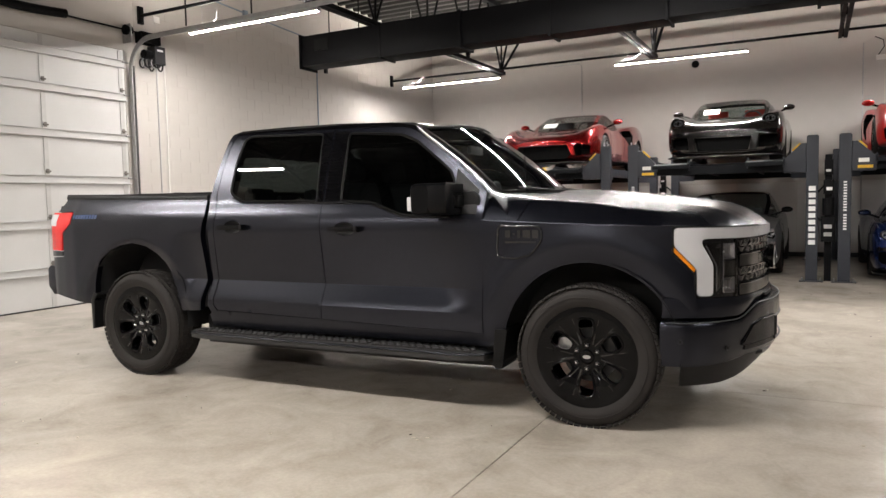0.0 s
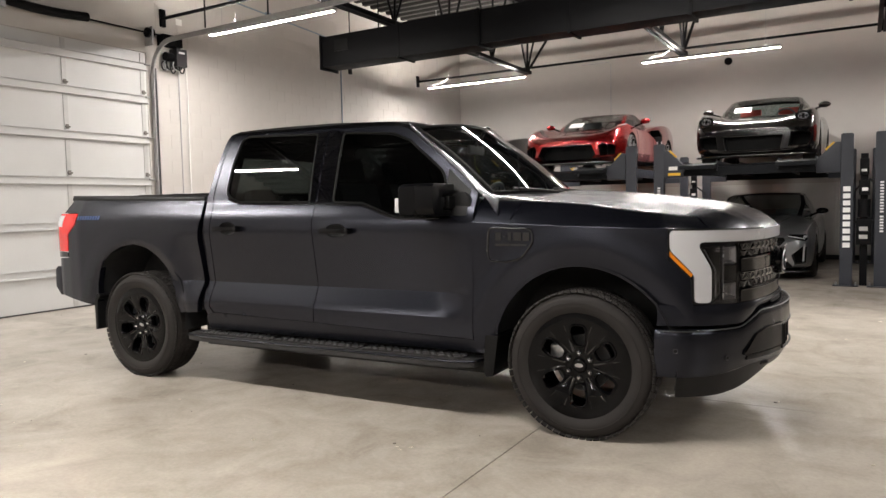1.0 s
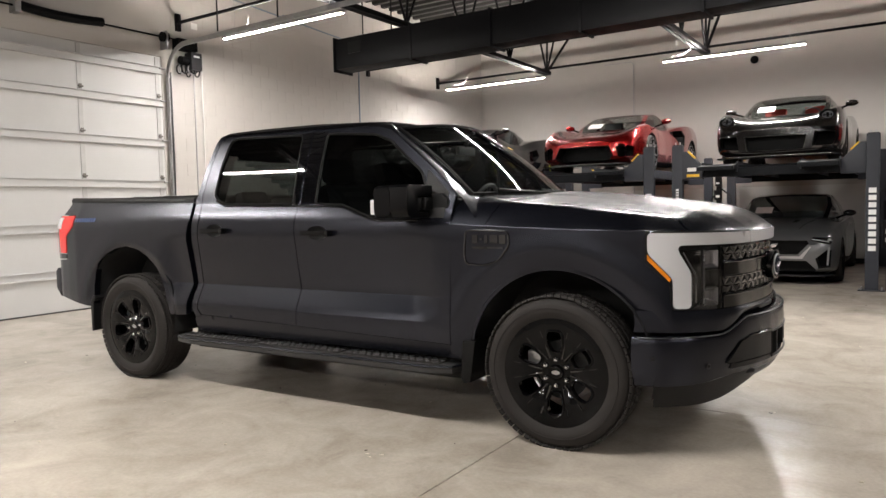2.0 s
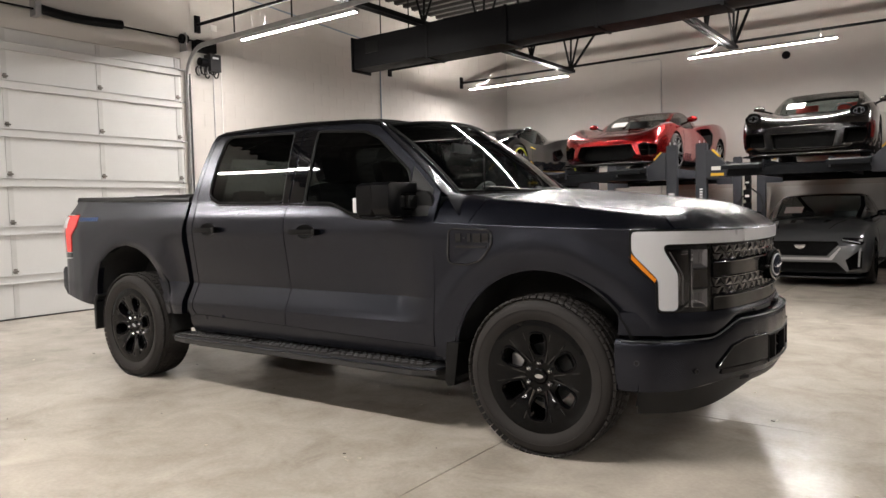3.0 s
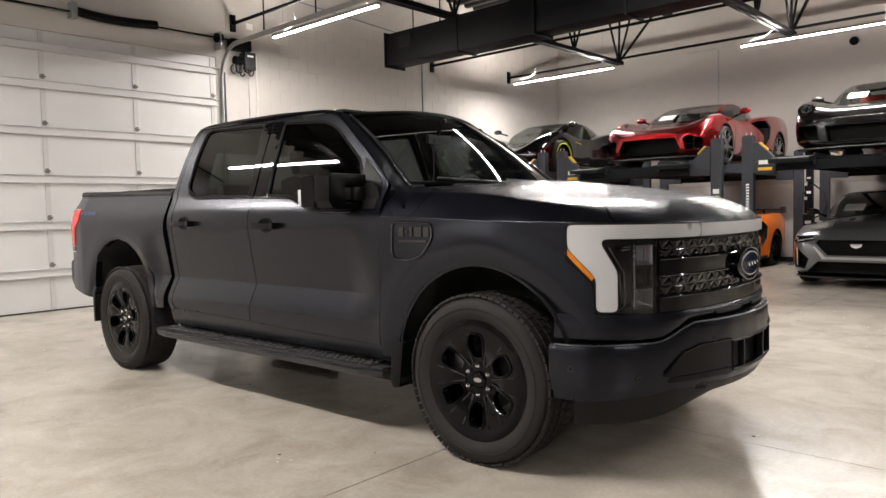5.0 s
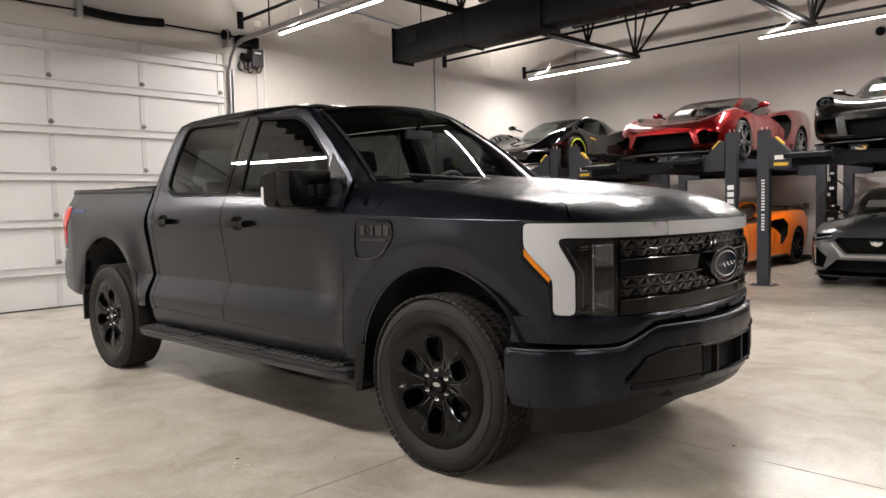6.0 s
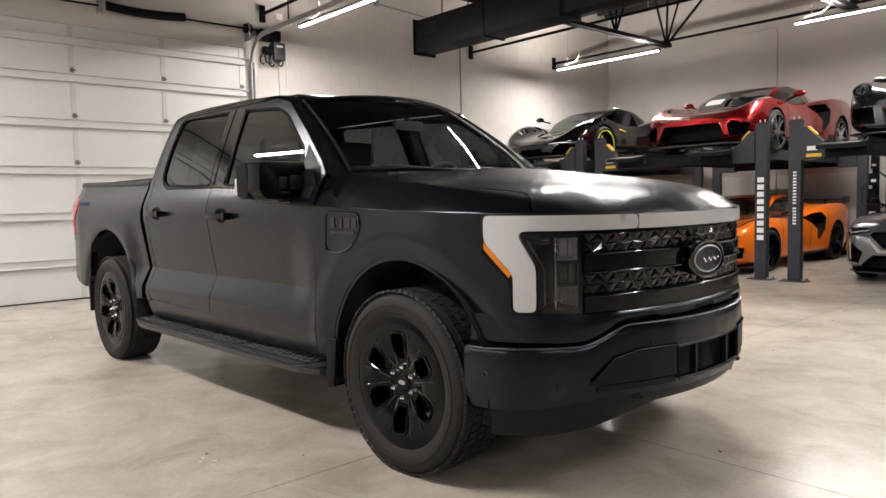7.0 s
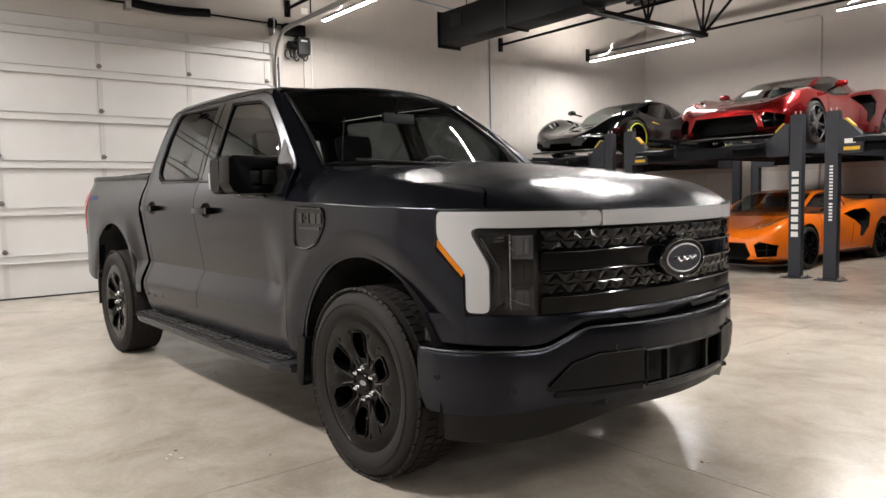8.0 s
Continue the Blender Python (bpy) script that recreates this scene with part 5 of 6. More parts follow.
def wheel_part(x, s, src=None):
    w = src or make_wheel()
    m = pose(x, s * -0 + s * .865, .424, 0, 0, 0 if s < 0 else 180)
    if src:
        w = copy_thing(src, m)
    w.matrix_basis = m
    w.parent = truck
    return w


w0 = wheel_part(0.0, -1)
for key in ("label", "category"):
    if key in w0:
        del w0[key]
wheel_part(-3.70, -1, w0).rotation_euler[1] = radians(17)
wheel_part(0.0, 1, w0)
wheel_part(-3.70, 1, w0)

# arches, underside, flaps
for cx, cz, r in ((0.0, .465, .54), (-3.73, .55, .55)):
    for s in (-1, 1):
        bm = bmesh.new()
        rows = [[bm.verts.new((cx + r * math.cos(t), s * yy, cz + r * math.sin(t))) for t in np.linspace(-.25, math.pi + .25, 25)] for yy in (.52, .978)]
        for j in range(24):
            bm.faces.new((rows[0][j], rows[0][j + 1], rows[1][j + 1], rows[1][j]))
        bm.faces.new(rows[0])
        part("wheel_liner", bm, UNDER, truck)
fl = [(-.52, .56), (-.50, .56), (-.535, .31), (-.58, .30), (-.60, .33), (-.585, .56)]
for s in (-1, 1):
    part("mud_flap", prism(fl, "y", s * .72, s * .985, .006), SEALBK, truck, "black plastic mud flap")
    part("mud_flap", prism([(-4.20, .64), (-4.24, .60), (-4.245, .35), (-4.275, .345), (-4.28, .60), (-4.24, .66)], "y", s * .70, s * .985, .005), TRIMBK, truck, "black plastic mud flap")
part("underbody", box(-3.15, -.60, -.80, .80, .27, .50, .03), UNDER, truck, "dark battery tray and underside")
part("frame_rail", box(-4.7, .85, -.50, -.40, .40, .55, .01), UNDER, truck)
part("frame_rail", box(-4.7, .85, .40, .50, .40, .55, .01), UNDER, truck)
part("bed_floor", box(-4.80, -3.02, -.52, .52, .72, .78), UNDER, truck)
part("axle", rod((-3.70, -.8, .42), (-3.70, .8, .42), .06, 12), UNDER, truck)
part("axle", rod((0, -.8, .40), (0, .8, .40), .05, 12), UNDER, truck)
part("motor_tray", box(-.45, .66, -.50, .50, .30, .44, .02), UNDER, truck)

# ---- running boards ----
STEPTOP = surf("worn_tread_plastic", (0.060, 0.060, 0.062), 0.42, var=0.2, spec=0.5)
STUD = []
for ang in (38, -38):
    me = bpy.data.meshes.new("tread_bar")
    bm = box(-.019, .019, -.009, .009, 0, .006, 0.002, m=Matrix.Rotation(radians(ang), 4, "Z"))
    bm.to_mesh(me)
    bm.free()
    me.materials.append(STEPTOP)
    STUD.append(me)
STEP = surf("running_board_plastic", (0.024, 0.024, 0.025), 0.38, var=0.1, spec=0.4)
for s in (-1, 1):
    out = [(-3.16, .90), (-3.13, 1.00), (-2.95, 1.035), (-.80, 1.035), (-.66, .985), (-.63, .90)]
    bm = prism([(a, s * b) for a, b in out] + [(-.63, s * .84), (-3.16, s * .84)], "z", .348, .402, .012)
    rb = part("running_board", bm, STEP, truck, "black running board with tread pads")
    part("edge_strip", pipe([(a, s * (b + .003), .389) for a, b in out], .008, 6), SATIN, rb)
    for a, b in ((-3.05, -2.30), (-2.26, -1.52), (-1.48, -.74)):
        pad = part("tread_pad", box(a, b, s * .94 - .07, s * .94 + .07, .4025, .408, .002), RUBBER, rb)
        n = int((b - a) / .056)
        for i in range(n):
            for j in range(3):
                cx, cy = a + .03 + i * .056 + (j % 2) * .026, s * .94 - .045 + j * .045
                ob = new("tread_bar", STUD[(i + j) % 2])
                ob.matrix_basis = Matrix.Translation((cx, cy, .408))
                ob.parent = pad
    for bx in (-2.85, -2.0, -.95):
        part("bracket", box(bx - .04, bx + .04, s * .84 - .06, s * .84 + .06, .33, .42, .008), UNDER, rb)
    part("end_bracket", prism([(-.63, .42), (-.55, .43), (-.565, .36), (-.60, .33), (-.63, .345)], "y", s * .80, s * .87, .006), UNDER, rb)

# ---- mirrors, aerial, wipers ----
for s, dr in ((-1, front_door_l), (1, front_door_r)):
    def head_shell(bm):
        """The rounded back of the mirror head, which tapers a little outwards."""
        rows = []
        for y, k in ((.940, .86), (.950, .95), (.975, .99), (1.06, 1.0), (1.15, 1.0), (1.185, .985), (1.205, .94), (1.216, .84)):
            ring = []
            for a in np.linspace(0, 2 * math.pi, 33)[:-1]:
                c, t = math.cos(a), math.sin(a)
                e = 0.36
                low = .012 * max(0.0, (1.10 - y) / .16) if t < 0 else 0.0
                ring.append(bm.verts.new((-.985 + .068 * k * math.copysign(abs(c) ** e, c) + .03 * (y - 1.06), s * y, 1.384 + .100 * k * math.copysign(abs(t) ** e, t) + low)))
            rows.append(ring)
        for p, q in zip(rows, rows[1:]):
            for j in range(32):
                bm.faces.new((p[j], p[(j + 1) % 32], q[(j + 1) % 32], q[j]))
        bm.faces.new(rows[0])
        bm.faces.new(rows[-1])
        return bm
    part("wing_mirror", head_shell(bmesh.new()), MIRRORBK, dr, "large black wing mirror", angle=30)
    # the thing, part, sub-part chain stops at the mirror
    yy = lambda p, q: (min(s * p, s * q), max(s * p, s * q))
    frame_line = [(.938, 1.482), (1.185, 1.484), (1.212, 1.468), (1.216, 1.335), (1.196, 1.300), (1.165, 1.286), (1.00, 1.286), (.985, 1.300), (.985, 1.322), (1.075, 1.324), (1.098, 1.340), (1.098, 1.402), (1.085, 1.416), (.938, 1.416)]
    bm = prism([(s * p, q) for p, q in frame_line], "x", -.950, -.800, .020)
    part("mirror_frame", bm, MIRRORBK, dr, "deep C-shaped front of the mirror head", angle=40)
    part("mirror_recess", box(-.935, -.905, *yy(.96, 1.10), 1.322, 1.418, .004), RUBDK, dr)
    part("mirror_lens", box(-1.066, -1.030, *yy(1.176, 1.214), 1.312, 1.400, .008), DRLM, dr, "clear marker lens")
    part("mirror_glass", box(-1.0585, -1.055, *yy(.965, 1.17), 1.315, 1.455, .001), CHROME, dr, "silvered mirror glass")
    part("mirror_knuckle", box(-.900, -.812, *yy(1.040, 1.097), 1.338, 1.404, .008), TRIMBK, dr)
    part("mirror_arm", box(-.895, -.790, *yy(.900, 1.036), 1.332, 1.410, .012), TRIMBK, dr)
    part("mirror_foot", prism([(-.87, 1.262), (-.70, 1.262), (-.672, 1.30), (-.69, 1.40), (-.73, 1.432), (-.87, 1.425)], "y", *yy(.90, .955), .012), TRIMBK, dr)
part("aerial", rod((-.432, -.778, 1.42), (-.452, -.745, 1.665), .0045, 7, r2=.003), BLACKST, truck)
for a, b in (((-.40, -.20), (-.66, -.62)), ((-.38, .42), (-.60, -.02))):
    p, q = Vector((a[0], a[1], 1.432)), Vector((b[0] + .12, b[1], 1.455))
    wp = part("wiper", rod(p, q, .007, 6), RUBDK, truck)

# ---- cabin ----
part("dashboard", prism([(-.72, 1.10), (-.58, 1.36), (-.72, 1.40), (-1.02, 1.385), (-1.12, 1.30), (-1.08, 1.05)], "y", -.78, .78, .03), SEATL, truck)
part("cabin_floor", box(-2.88, -.75, -.80, .80, .50, .56), UNDER, truck)
part("headliner", box(-2.80, -1.30, -.64, .64, 1.915, 1.93), UNDER, truck)


def seat(y, x, w=.52, lift=0.0):
    st = part("seat", box(x - .25, x + .27, y - w / 2, y + w / 2, .82 + lift, .98 + lift, .05), SEATL, truck, "dark leather seat")
    m = Matrix.Translation((x - .25, y, .93 + lift)) @ Matrix.Rotation(radians(-14), 4, "Y")
    part("seat_back", box(-.07, .07, -w / 2 + .01, w / 2 - .01, 0, .56, .05, m=m), SEATL, st)
    part("headrest", box(-.05, .05, -.145, .145, .585, .765, .045, m=m), SEATL, st)
    part("headrest_post", rod(m @ Vector((0, -.06, .54)), m @ Vector((0, -.06, .62)), .008, 6), CHROME, st)


for y in (-.40, .40):
    seat(y * .85, -1.62, .52, .05)
    seat(y, -2.48, .62, -.17)
seat(0, -2.50, .22, -.22)
part("centre_console", box(-2.0, -1.1, -.14, .14, .60, 1.02, .03), SEATL, truck)
m = Matrix.Translation((-1.17, .40, 1.345)) @ Matrix.Rotation(radians(-66), 4, "Y")
sw = part("steering_wheel", pipe([m @ Vector((.185 * math.cos(t), .185 * math.sin(t), 0)) for t in np.linspace(0, 2 * math.pi, 33)[:-1]], .016, 8, closed=True), SEATL, truck)
part("steering_hub", box(-.05, .05, -.07, .07, -.03, .02, .015, m=m), SEATL, sw)
for t in (0, math.pi, math.pi / 2):
    part("steering_spoke", rod(m @ Vector((.04 * math.cos(t), .04 * math.sin(t), 0)), m @ Vector((.18 * math.cos(t), .18 * math.sin(t), 0)), .014, 6), SEATL, sw)
part("rear_view_mirror", box(-1.175, -1.145, .0, .25, 1.735, 1.80, .014), SEATL, truck)
part("mirror_stem", rod((-1.15, .10, 1.80), (-1.07, .09, 1.90), .014, 8), TRIMBK, truck)
part("screen_display", box(-1.13, -1.11, -.13, .13, 1.12, 1.42, .008), GLOSSBK, truck)


# ---- the other cars ----
from mathutils.bvhtree import BVHTree

CARGLASS = surf("dark_car_glass", (0.012, 0.014, 0.015), 0.04, var=0.05, rvar=0.02)
MESHBK = surf("black_mesh_insert", (0.004, 0.004, 0.004), 0.6, var=0.3, bump=0.5, bscale=160, spec=0.12)
CARBON = surf("gloss_dark_splitter", (0.008, 0.008, 0.009), 0.18, coat=0.4)
GLASS_SPORT = pane("car_glass", (0.60, 0.64, 0.63))
PAPER = surf("white_paper_sheet", (0.72, 0.71, 0.68), 0.7)
SEATRED = surf("red_seat_leather", (0.42, 0.03, 0.02), 0.5)
LAMPGL = surf("bright_headlamp", (0.62, 0.63, 0.65), 0.12, metal=0.6, var=0.3, scale=30, coat=0.8)


def paint(name, c, rough=0.22, metal=0.0, coat=0.7):
    return surf(name, c, rough, metal=metal, var=0.03, scale=3, coat=coat, rvar=0.01, spec=0.2)


RIMSIL = surf("silver_alloy", (0.5, 0.5, 0.52), 0.28, metal=1.0, var=0.1)


def lofted(xs, ring):
    """A closed hull through half sections, mirrored over the middle."""
    bm = bmesh.new()
    rows = []
    for x in xs:
        h = ring(x)
        full = h + [(-y, z) for y, z in h[::-1] if abs(y) > 1e-6]
        rows.append([bm.verts.new((x, y, z)) for y, z in full])
    n = len(rows[0])
    for a, b in zip(rows, rows[1:]):
        for j in range(n):
            bm.faces.new((a[j], a[(j + 1) % n], b[(j + 1) % n], b[j]))
    bm.faces.new(rows[0])
    bm.faces.new(rows[-1][::-1])
    bmesh.ops.recalc_face_normals(bm, faces=bm.faces)
    return bm


def tables(d, blur=0.12):
    return {k: curve_table([p[0] for p in sorted(v)], [p[1] for p in sorted(v)], 160, blur) for k, v in d.items()}


def cut(ob, cutters):
    """Takes the wheel openings out of a hull."""
    tmp = []
    for k, bm in enumerate(cutters):
        me = bpy.data.meshes.new("cut")
        bmesh.ops.recalc_face_normals(bm, faces=bm.faces)
        bm.to_mesh(me)
        bm.free()
        me.materials.append(MESHBK)
        c = new("cut", me)
        c.parent = ob.parent
        tmp.append(c)
        md = ob.modifiers.new("cut", "BOOLEAN")
        md.object, md.operation, md.solver, md.material_mode = c, "DIFFERENCE", "EXACT", "TRANSFER"
    bpy.context.view_layer.update()
    dg = bpy.context.evaluated_depsgraph_get()
    me = bpy.data.meshes.new_from_object(ob.evaluated_get(dg))
    ob.modifiers.clear()
    old = ob.data
    ob.data = me
    me.name = old.name
    bpy.data.meshes.remove(old)
    for c in tmp:
        d = c.data
        bpy.data.objects.remove(c)
        bpy.data.meshes.remove(d)
    bm = bmesh.new()
    bm.from_mesh(ob.data)
    finish(bm, 38)
    bm.to_mesh(ob.data)
    bm.free()


def car_wheel(parent, x, y, s, R, rim, wd, alloy, spokes=10, accent=None):
    w = part("wheel", lathe([(rim, -wd / 2 + .01), (R * .90, -wd / 2), (R * .97, -wd / 2 + .02), (R, -wd / 2 + .05), (R, wd / 2 - .05), (R * .95, wd / 2), (rim, wd / 2)], 40), RUBBER, parent, "black tyre on a spoked alloy rim")
    w.matrix_basis = pose(x, s * y, R, 0, 0, 0 if s < 0 else 180)
    bm = lathe([(rim + .004, -wd / 2 + .004), (rim - .012, -wd / 2 + .002), (rim - .02, -wd / 2 + .03), (rim - .03, 0), (rim - .03, wd / 2 - .01)], 40)
    part("rim", bm, RIMBK, w)
    part("rim_lip", pipe([((rim - .002) * math.cos(t), -wd / 2 + .003, (rim - .002) * math.sin(t)) for t in np.linspace(0, 2 * math.pi, 41)[:-1]], .006, 6, closed=True), alloy, w)
    if accent:
        part("rim_stripe", pipe([((rim - .004) * math.cos(t), -wd / 2, (rim - .004) * math.sin(t)) for t in np.linspace(0, 2 * math.pi, 41)[:-1]], .010, 6, closed=True), accent, w, "yellow-green rim stripe")
    for k in range(spokes):
        m = Matrix.Rotation(2 * math.pi * (k // 2 * 2 + .5 + (.31 if k % 2 else -.31)) / spokes, 4, "Y")
        bm = prism([(.03, -.016), (rim - .012, -.011), (rim - .012, .011), (.03, .016)], "y", -wd / 2 + .006, -wd / 2 + .03, .003)
        bm.transform(m)
        part("spoke", bm, alloy, w)
    part("hub", rod((0, -wd / 2, 0), (0, -wd / 2 + .03, 0), .045, 16), alloy, w)
    part("brake_disc", rod((0, -.03, 0), (0, -.01, 0), rim * .72, 24), CASTIRON, w)
    return w


def car(name, label, at, spec, body_mat, roof_mat=None, alloy=RIMBK, accent=None):
    c = thing(name, label, "car", at=at)
    T = tables({k: spec[k] for k in ("w", "bot", "sh", "top")})
    G = tables({k: spec[k] for k in ("wb", "zb", "wt", "zt")}, 0.10)
    x1, x0 = spec["ends"]

    def ring(x):
        w, b, s, t = T["w"](x), T["bot"](x), T["sh"](x), T["top"](x)
        h = s - b
        return [(0, b), (.55 * w, b), (.86 * w, b + .012), (.955 * w, b + .06), (.985 * w, b + .2 * h), (w, b + .4 * h), (w, b + .58 * h), (.992 * w, b + .76 * h), (.965 * w, b + .9 * h), (.925 * w, s - .012), (.88 * w, s),
                (.80 * w, s + .10 * (t - s)), (.66 * w, s + .55 * (t - s)), (.48 * w, s + .88 * (t - s)), (.25 * w, t), (0, t + .004)]
    xs = list(np.linspace(x0, x1, 64))
    bm = lofted(xs, ring)
    tree = BVHTree.FromBMesh(bm)
    body = part("body", bm, body_mat, c)
    R, y = spec["R"], spec["track"]
    cuts = []
    for wx, r in ((0.0, R[0]), (-spec["wb_len"], R[1])):
        for s in (-1, 1):
            cuts.append(rod((wx, s * .58, r), (wx, s * 1.3, r), r + .045, 40))
    # intakes and scoops go into the hull
    for axis, outl, a0, a1 in spec.get("pockets", ()):
        for s in (-1, 1):
            if axis == "x":
                if s > 0 and min(p for p, _ in outl) < 0:
                    continue
                cuts.append(prism([(s * p, q) for p, q in outl] if min(p for p, _ in outl) >= 0 else list(outl), "x", a0, a1))
            else:
                cuts.append(prism(list(outl), "y", min(s * a0, s * a1), max(s * a0, s * a1)))
    cut(body, cuts)
    # domed headlamps: bowl, small emitters and a clear cover in a body-coloured ring
    for hy, hz, ra, rb in spec.get("domes", ()):
        for s in (-1, 1):
            hit = tree.ray_cast(Vector((4, s * hy, hz)), Vector((-1, 0, 0)))
            if hit[0] is None:
                continue
            nrm = (hit[1] + Vector((.55, s * .1, .1))).normalized()
            side = Vector((0, 0, 1)).cross(nrm).normalized()
            up = nrm.cross(side)
            fr = Matrix((side, up, nrm)).transposed().to_4x4()
            fr.translation = hit[0] + nrm * .004
            oval = lambda k, dz: [fr @ Vector((ra * k * math.cos(t), rb * k * math.sin(t), dz)) for t in np.linspace(0, 2 * math.pi, 29)[:-1]]
            bm = bmesh.new()
            rows = [[bm.verts.new(p) for p in oval(k, dz)] for k, dz in ((1.0, .016), (.9, .006), (.55, -.004), (.05, -.006))]
            for p, q in zip(rows, rows[1:]):
                for j in range(28):
                    bm.faces.new((p[j], p[(j + 1) % 28], q[(j + 1) % 28], q[j]))
            hl = part("headlamp", bm, SMOKE, c, "round headlamp in a body-coloured ring")
            part("lamp_ring", pipe(oval(1.02, .012), .012, 8, closed=True), body_mat, hl)
            part("bowl_ring", pipe(oval(.62, .010), .006, 6, closed=True), LAMPGL, hl)
            for k in range(4):
                a = math.pi / 4 + k * math.pi / 2
                q = fr @ Vector((ra * .38 * math.cos(a), rb * .38 * math.sin(a), .012))
                part("emitter", rod(q - nrm * .01, q + nrm * .004, .011, 8), LAMPGL, hl)
            bm = bmesh.new()
            rows = [[bm.verts.new(p) for p in oval(k, .016 + .026 * (1 - k * k))] for k in (1.0, .85, .6, .3, .02)]
            for p, q in zip(rows, rows[1:]):
                for j in range(28):
                    bm.faces.new((p[j], p[(j + 1) % 28], q[(j + 1) % 28], q[j]))
            part("cover", bm, GLASS_CLEAR, hl, "clear domed cover")
    for wx, r in ((0.0, R[0]), (-spec["wb_len"], R[1])):
        for s in (-1, 1):
            car_wheel(c, wx, (y[0] if wx == 0 else y[1]), s, r, r * .78, .25, alloy, spec.get("spokes", 10), accent)
    # glasshouse
    gx1, gx0 = spec["glass"]
    rf, rr = spec["roof"]

    def gring(x):
        wb, zb, wt, zt = G["wb"](x), G["zb"](x), G["wt"](x), G["zt"](x)
        wt = min(wt, wb)
        return [(wb, zb - .08), (wb * .995, zb), (wb + (wt - wb) * .5, zb + (zt - zb) * .55), (wt * 1.0, max(zb, zt - .035)), (wt * .90, max(zb + .002, zt - .012)), (wt * .55, zt), (0, zt + .006)]
    gxs = list(np.linspace(gx0, gx1, 40))
    glass, shell = bmesh.new(), bmesh.new()
    rows = []
    for x in gxs:
        h = gring(x)
        rows.append([(x, yy, z) for yy, z in h] + [(x, -yy, z) for yy, z in h[::-1][1:]])
    n = len(rows[0])
    vg = [[glass.verts.new(p) for p in r] for r in rows]
    vs = [[shell.verts.new((p[0], p[1] * 1.004, p[2] + .003)) for p in r] for r in rows]
    bpil = spec.get("bpillar")
    for i in range(len(rows) - 1):
        xm = (gxs[i] + gxs[i + 1]) / 2
        for j in range(n - 1):
            k = min(j, n - 2 - j)
            roofy = k >= 3 and rr <= xm <= rf
            pil = (k == 3) or (bpil and k in (1, 2) and bpil - .05 < xm < bpil + .05) or (k >= 3 and xm < rr and not spec.get("backlight", True)) or (k in (1, 2) and xm < spec.get("side_end", -9))
            tgt, vv = (shell, vs) if (roofy or pil) else (glass, vg)
            tgt.faces.new((vv[i][j], vv[i][j + 1], vv[i + 1][j + 1], vv[i + 1][j]))
    for b in (glass, shell):
        for v in [v for v in b.verts if not v.link_faces]:
            b.verts.remove(v)
    part("glasshouse", glass, spec.get("glassmat", CARGLASS), c, "car glass", angle=50)
    if "glassmat" in spec:
        gm = (gx1 + gx0) / 2
        outl = [(x, yy) for x, yy in [(gx1 - .04, G["wb"](gx1) * .8), (-.55, G["wb"](-.55) * .93), (-1.5, G["wb"](-1.5) * .95), (gx0 + .06, G["wb"](gx0) * .8)]]
        outl = outl + [(x, -yy) for x, yy in outl[::-1]]
        part("cabin_trim", sheet(outl, lambda u, v, d: Vector((u, v, G["zb"](u) + .004 - d)), 0.12, 0.02), SEATL, c)
        for s in (-1, 1):
            m = Matrix.Translation((-1.42, s * .34, .72)) @ Matrix.Rotation(radians(-20), 4, "Y")
            part("seat_back", box(-.05, .05, -.19, .19, 0, .42, .04, m=m), spec.get("seats", SEATL), c)
        m = Matrix.Translation((-.78, .34, .86)) @ Matrix.Rotation(radians(-66), 4, "Y")
        part("steering_wheel", pipe([m @ Vector((.17 * math.cos(t), .17 * math.sin(t), 0)) for t in np.linspace(0, 2 * math.pi, 25)[:-1]], .014, 6, closed=True), SEATL, c)
    if "paper" in spec:
        px, py = spec["paper"]
        part("paper_sheet", sheet([(px, py - .14), (px, py + .14), (px - .20, py + .14), (px - .20, py - .14)], lambda u, v, d: Vector((u, v, G["zt"](u) + .010 - d)), 0.1, 0.004), PAPER, c, "white paper sheet behind the windscreen")
    part("roof", shell, roof_mat or body_mat, c, angle=50)

    def from_front(off):
        def f(u, v, d):
            h = tree.ray_cast(Vector((4, u, v)), Vector((-1, 0, 0)))
            p = h[0] if h[0] is not None else tree.find_nearest(Vector((x1, u, v)))[0]
            return p + Vector((off - d, 0, 0))
        return f

    def from_above(off):
        def f(u, v, d):
            h = tree.ray_cast(Vector((u, v, 4)), Vector((0, 0, -1)))
            p = h[0] if h[0] is not None else tree.find_nearest(Vector((u, v, .8)))[0]
            return p + Vector((0, 0, off - d))
        return f

    def from_side(s, off):
        def f(u, v, d):
            h = tree.ray_cast(Vector((u, s * 4, v)), Vector((0, -s, 0)))
            p = h[0] if h[0] is not None else tree.find_nearest(Vector((u, s, v)))[0]
            return p + Vector((0, s * (off - d), 0))
        return f
    for nm, mt, outs, off, mirror in spec.get("front", ()):
        for s in ((1, -1) if mirror else (1,)):
            part(nm, sheet([(s * a, b) for a, b in outs], from_front(off), 0.05, 0.02), mt, c)
    for nm, mt, outs, off, mirror in spec.get("above", ()):
        for s in ((1, -1) if mirror else (1,)):
            part(nm, sheet([(a, s * b) for a, b in outs], from_above(off), 0.05, 0.012), mt, c)
    for nm, mt, outs, off in spec.get("side", ()):
        for s in (-1, 1):
            part(nm, sheet(outs, from_side(s, off), 0.05, 0.012), mt, c)
    # mirrors on short stalks
    mx, my, mz, ml = spec["mirror"]
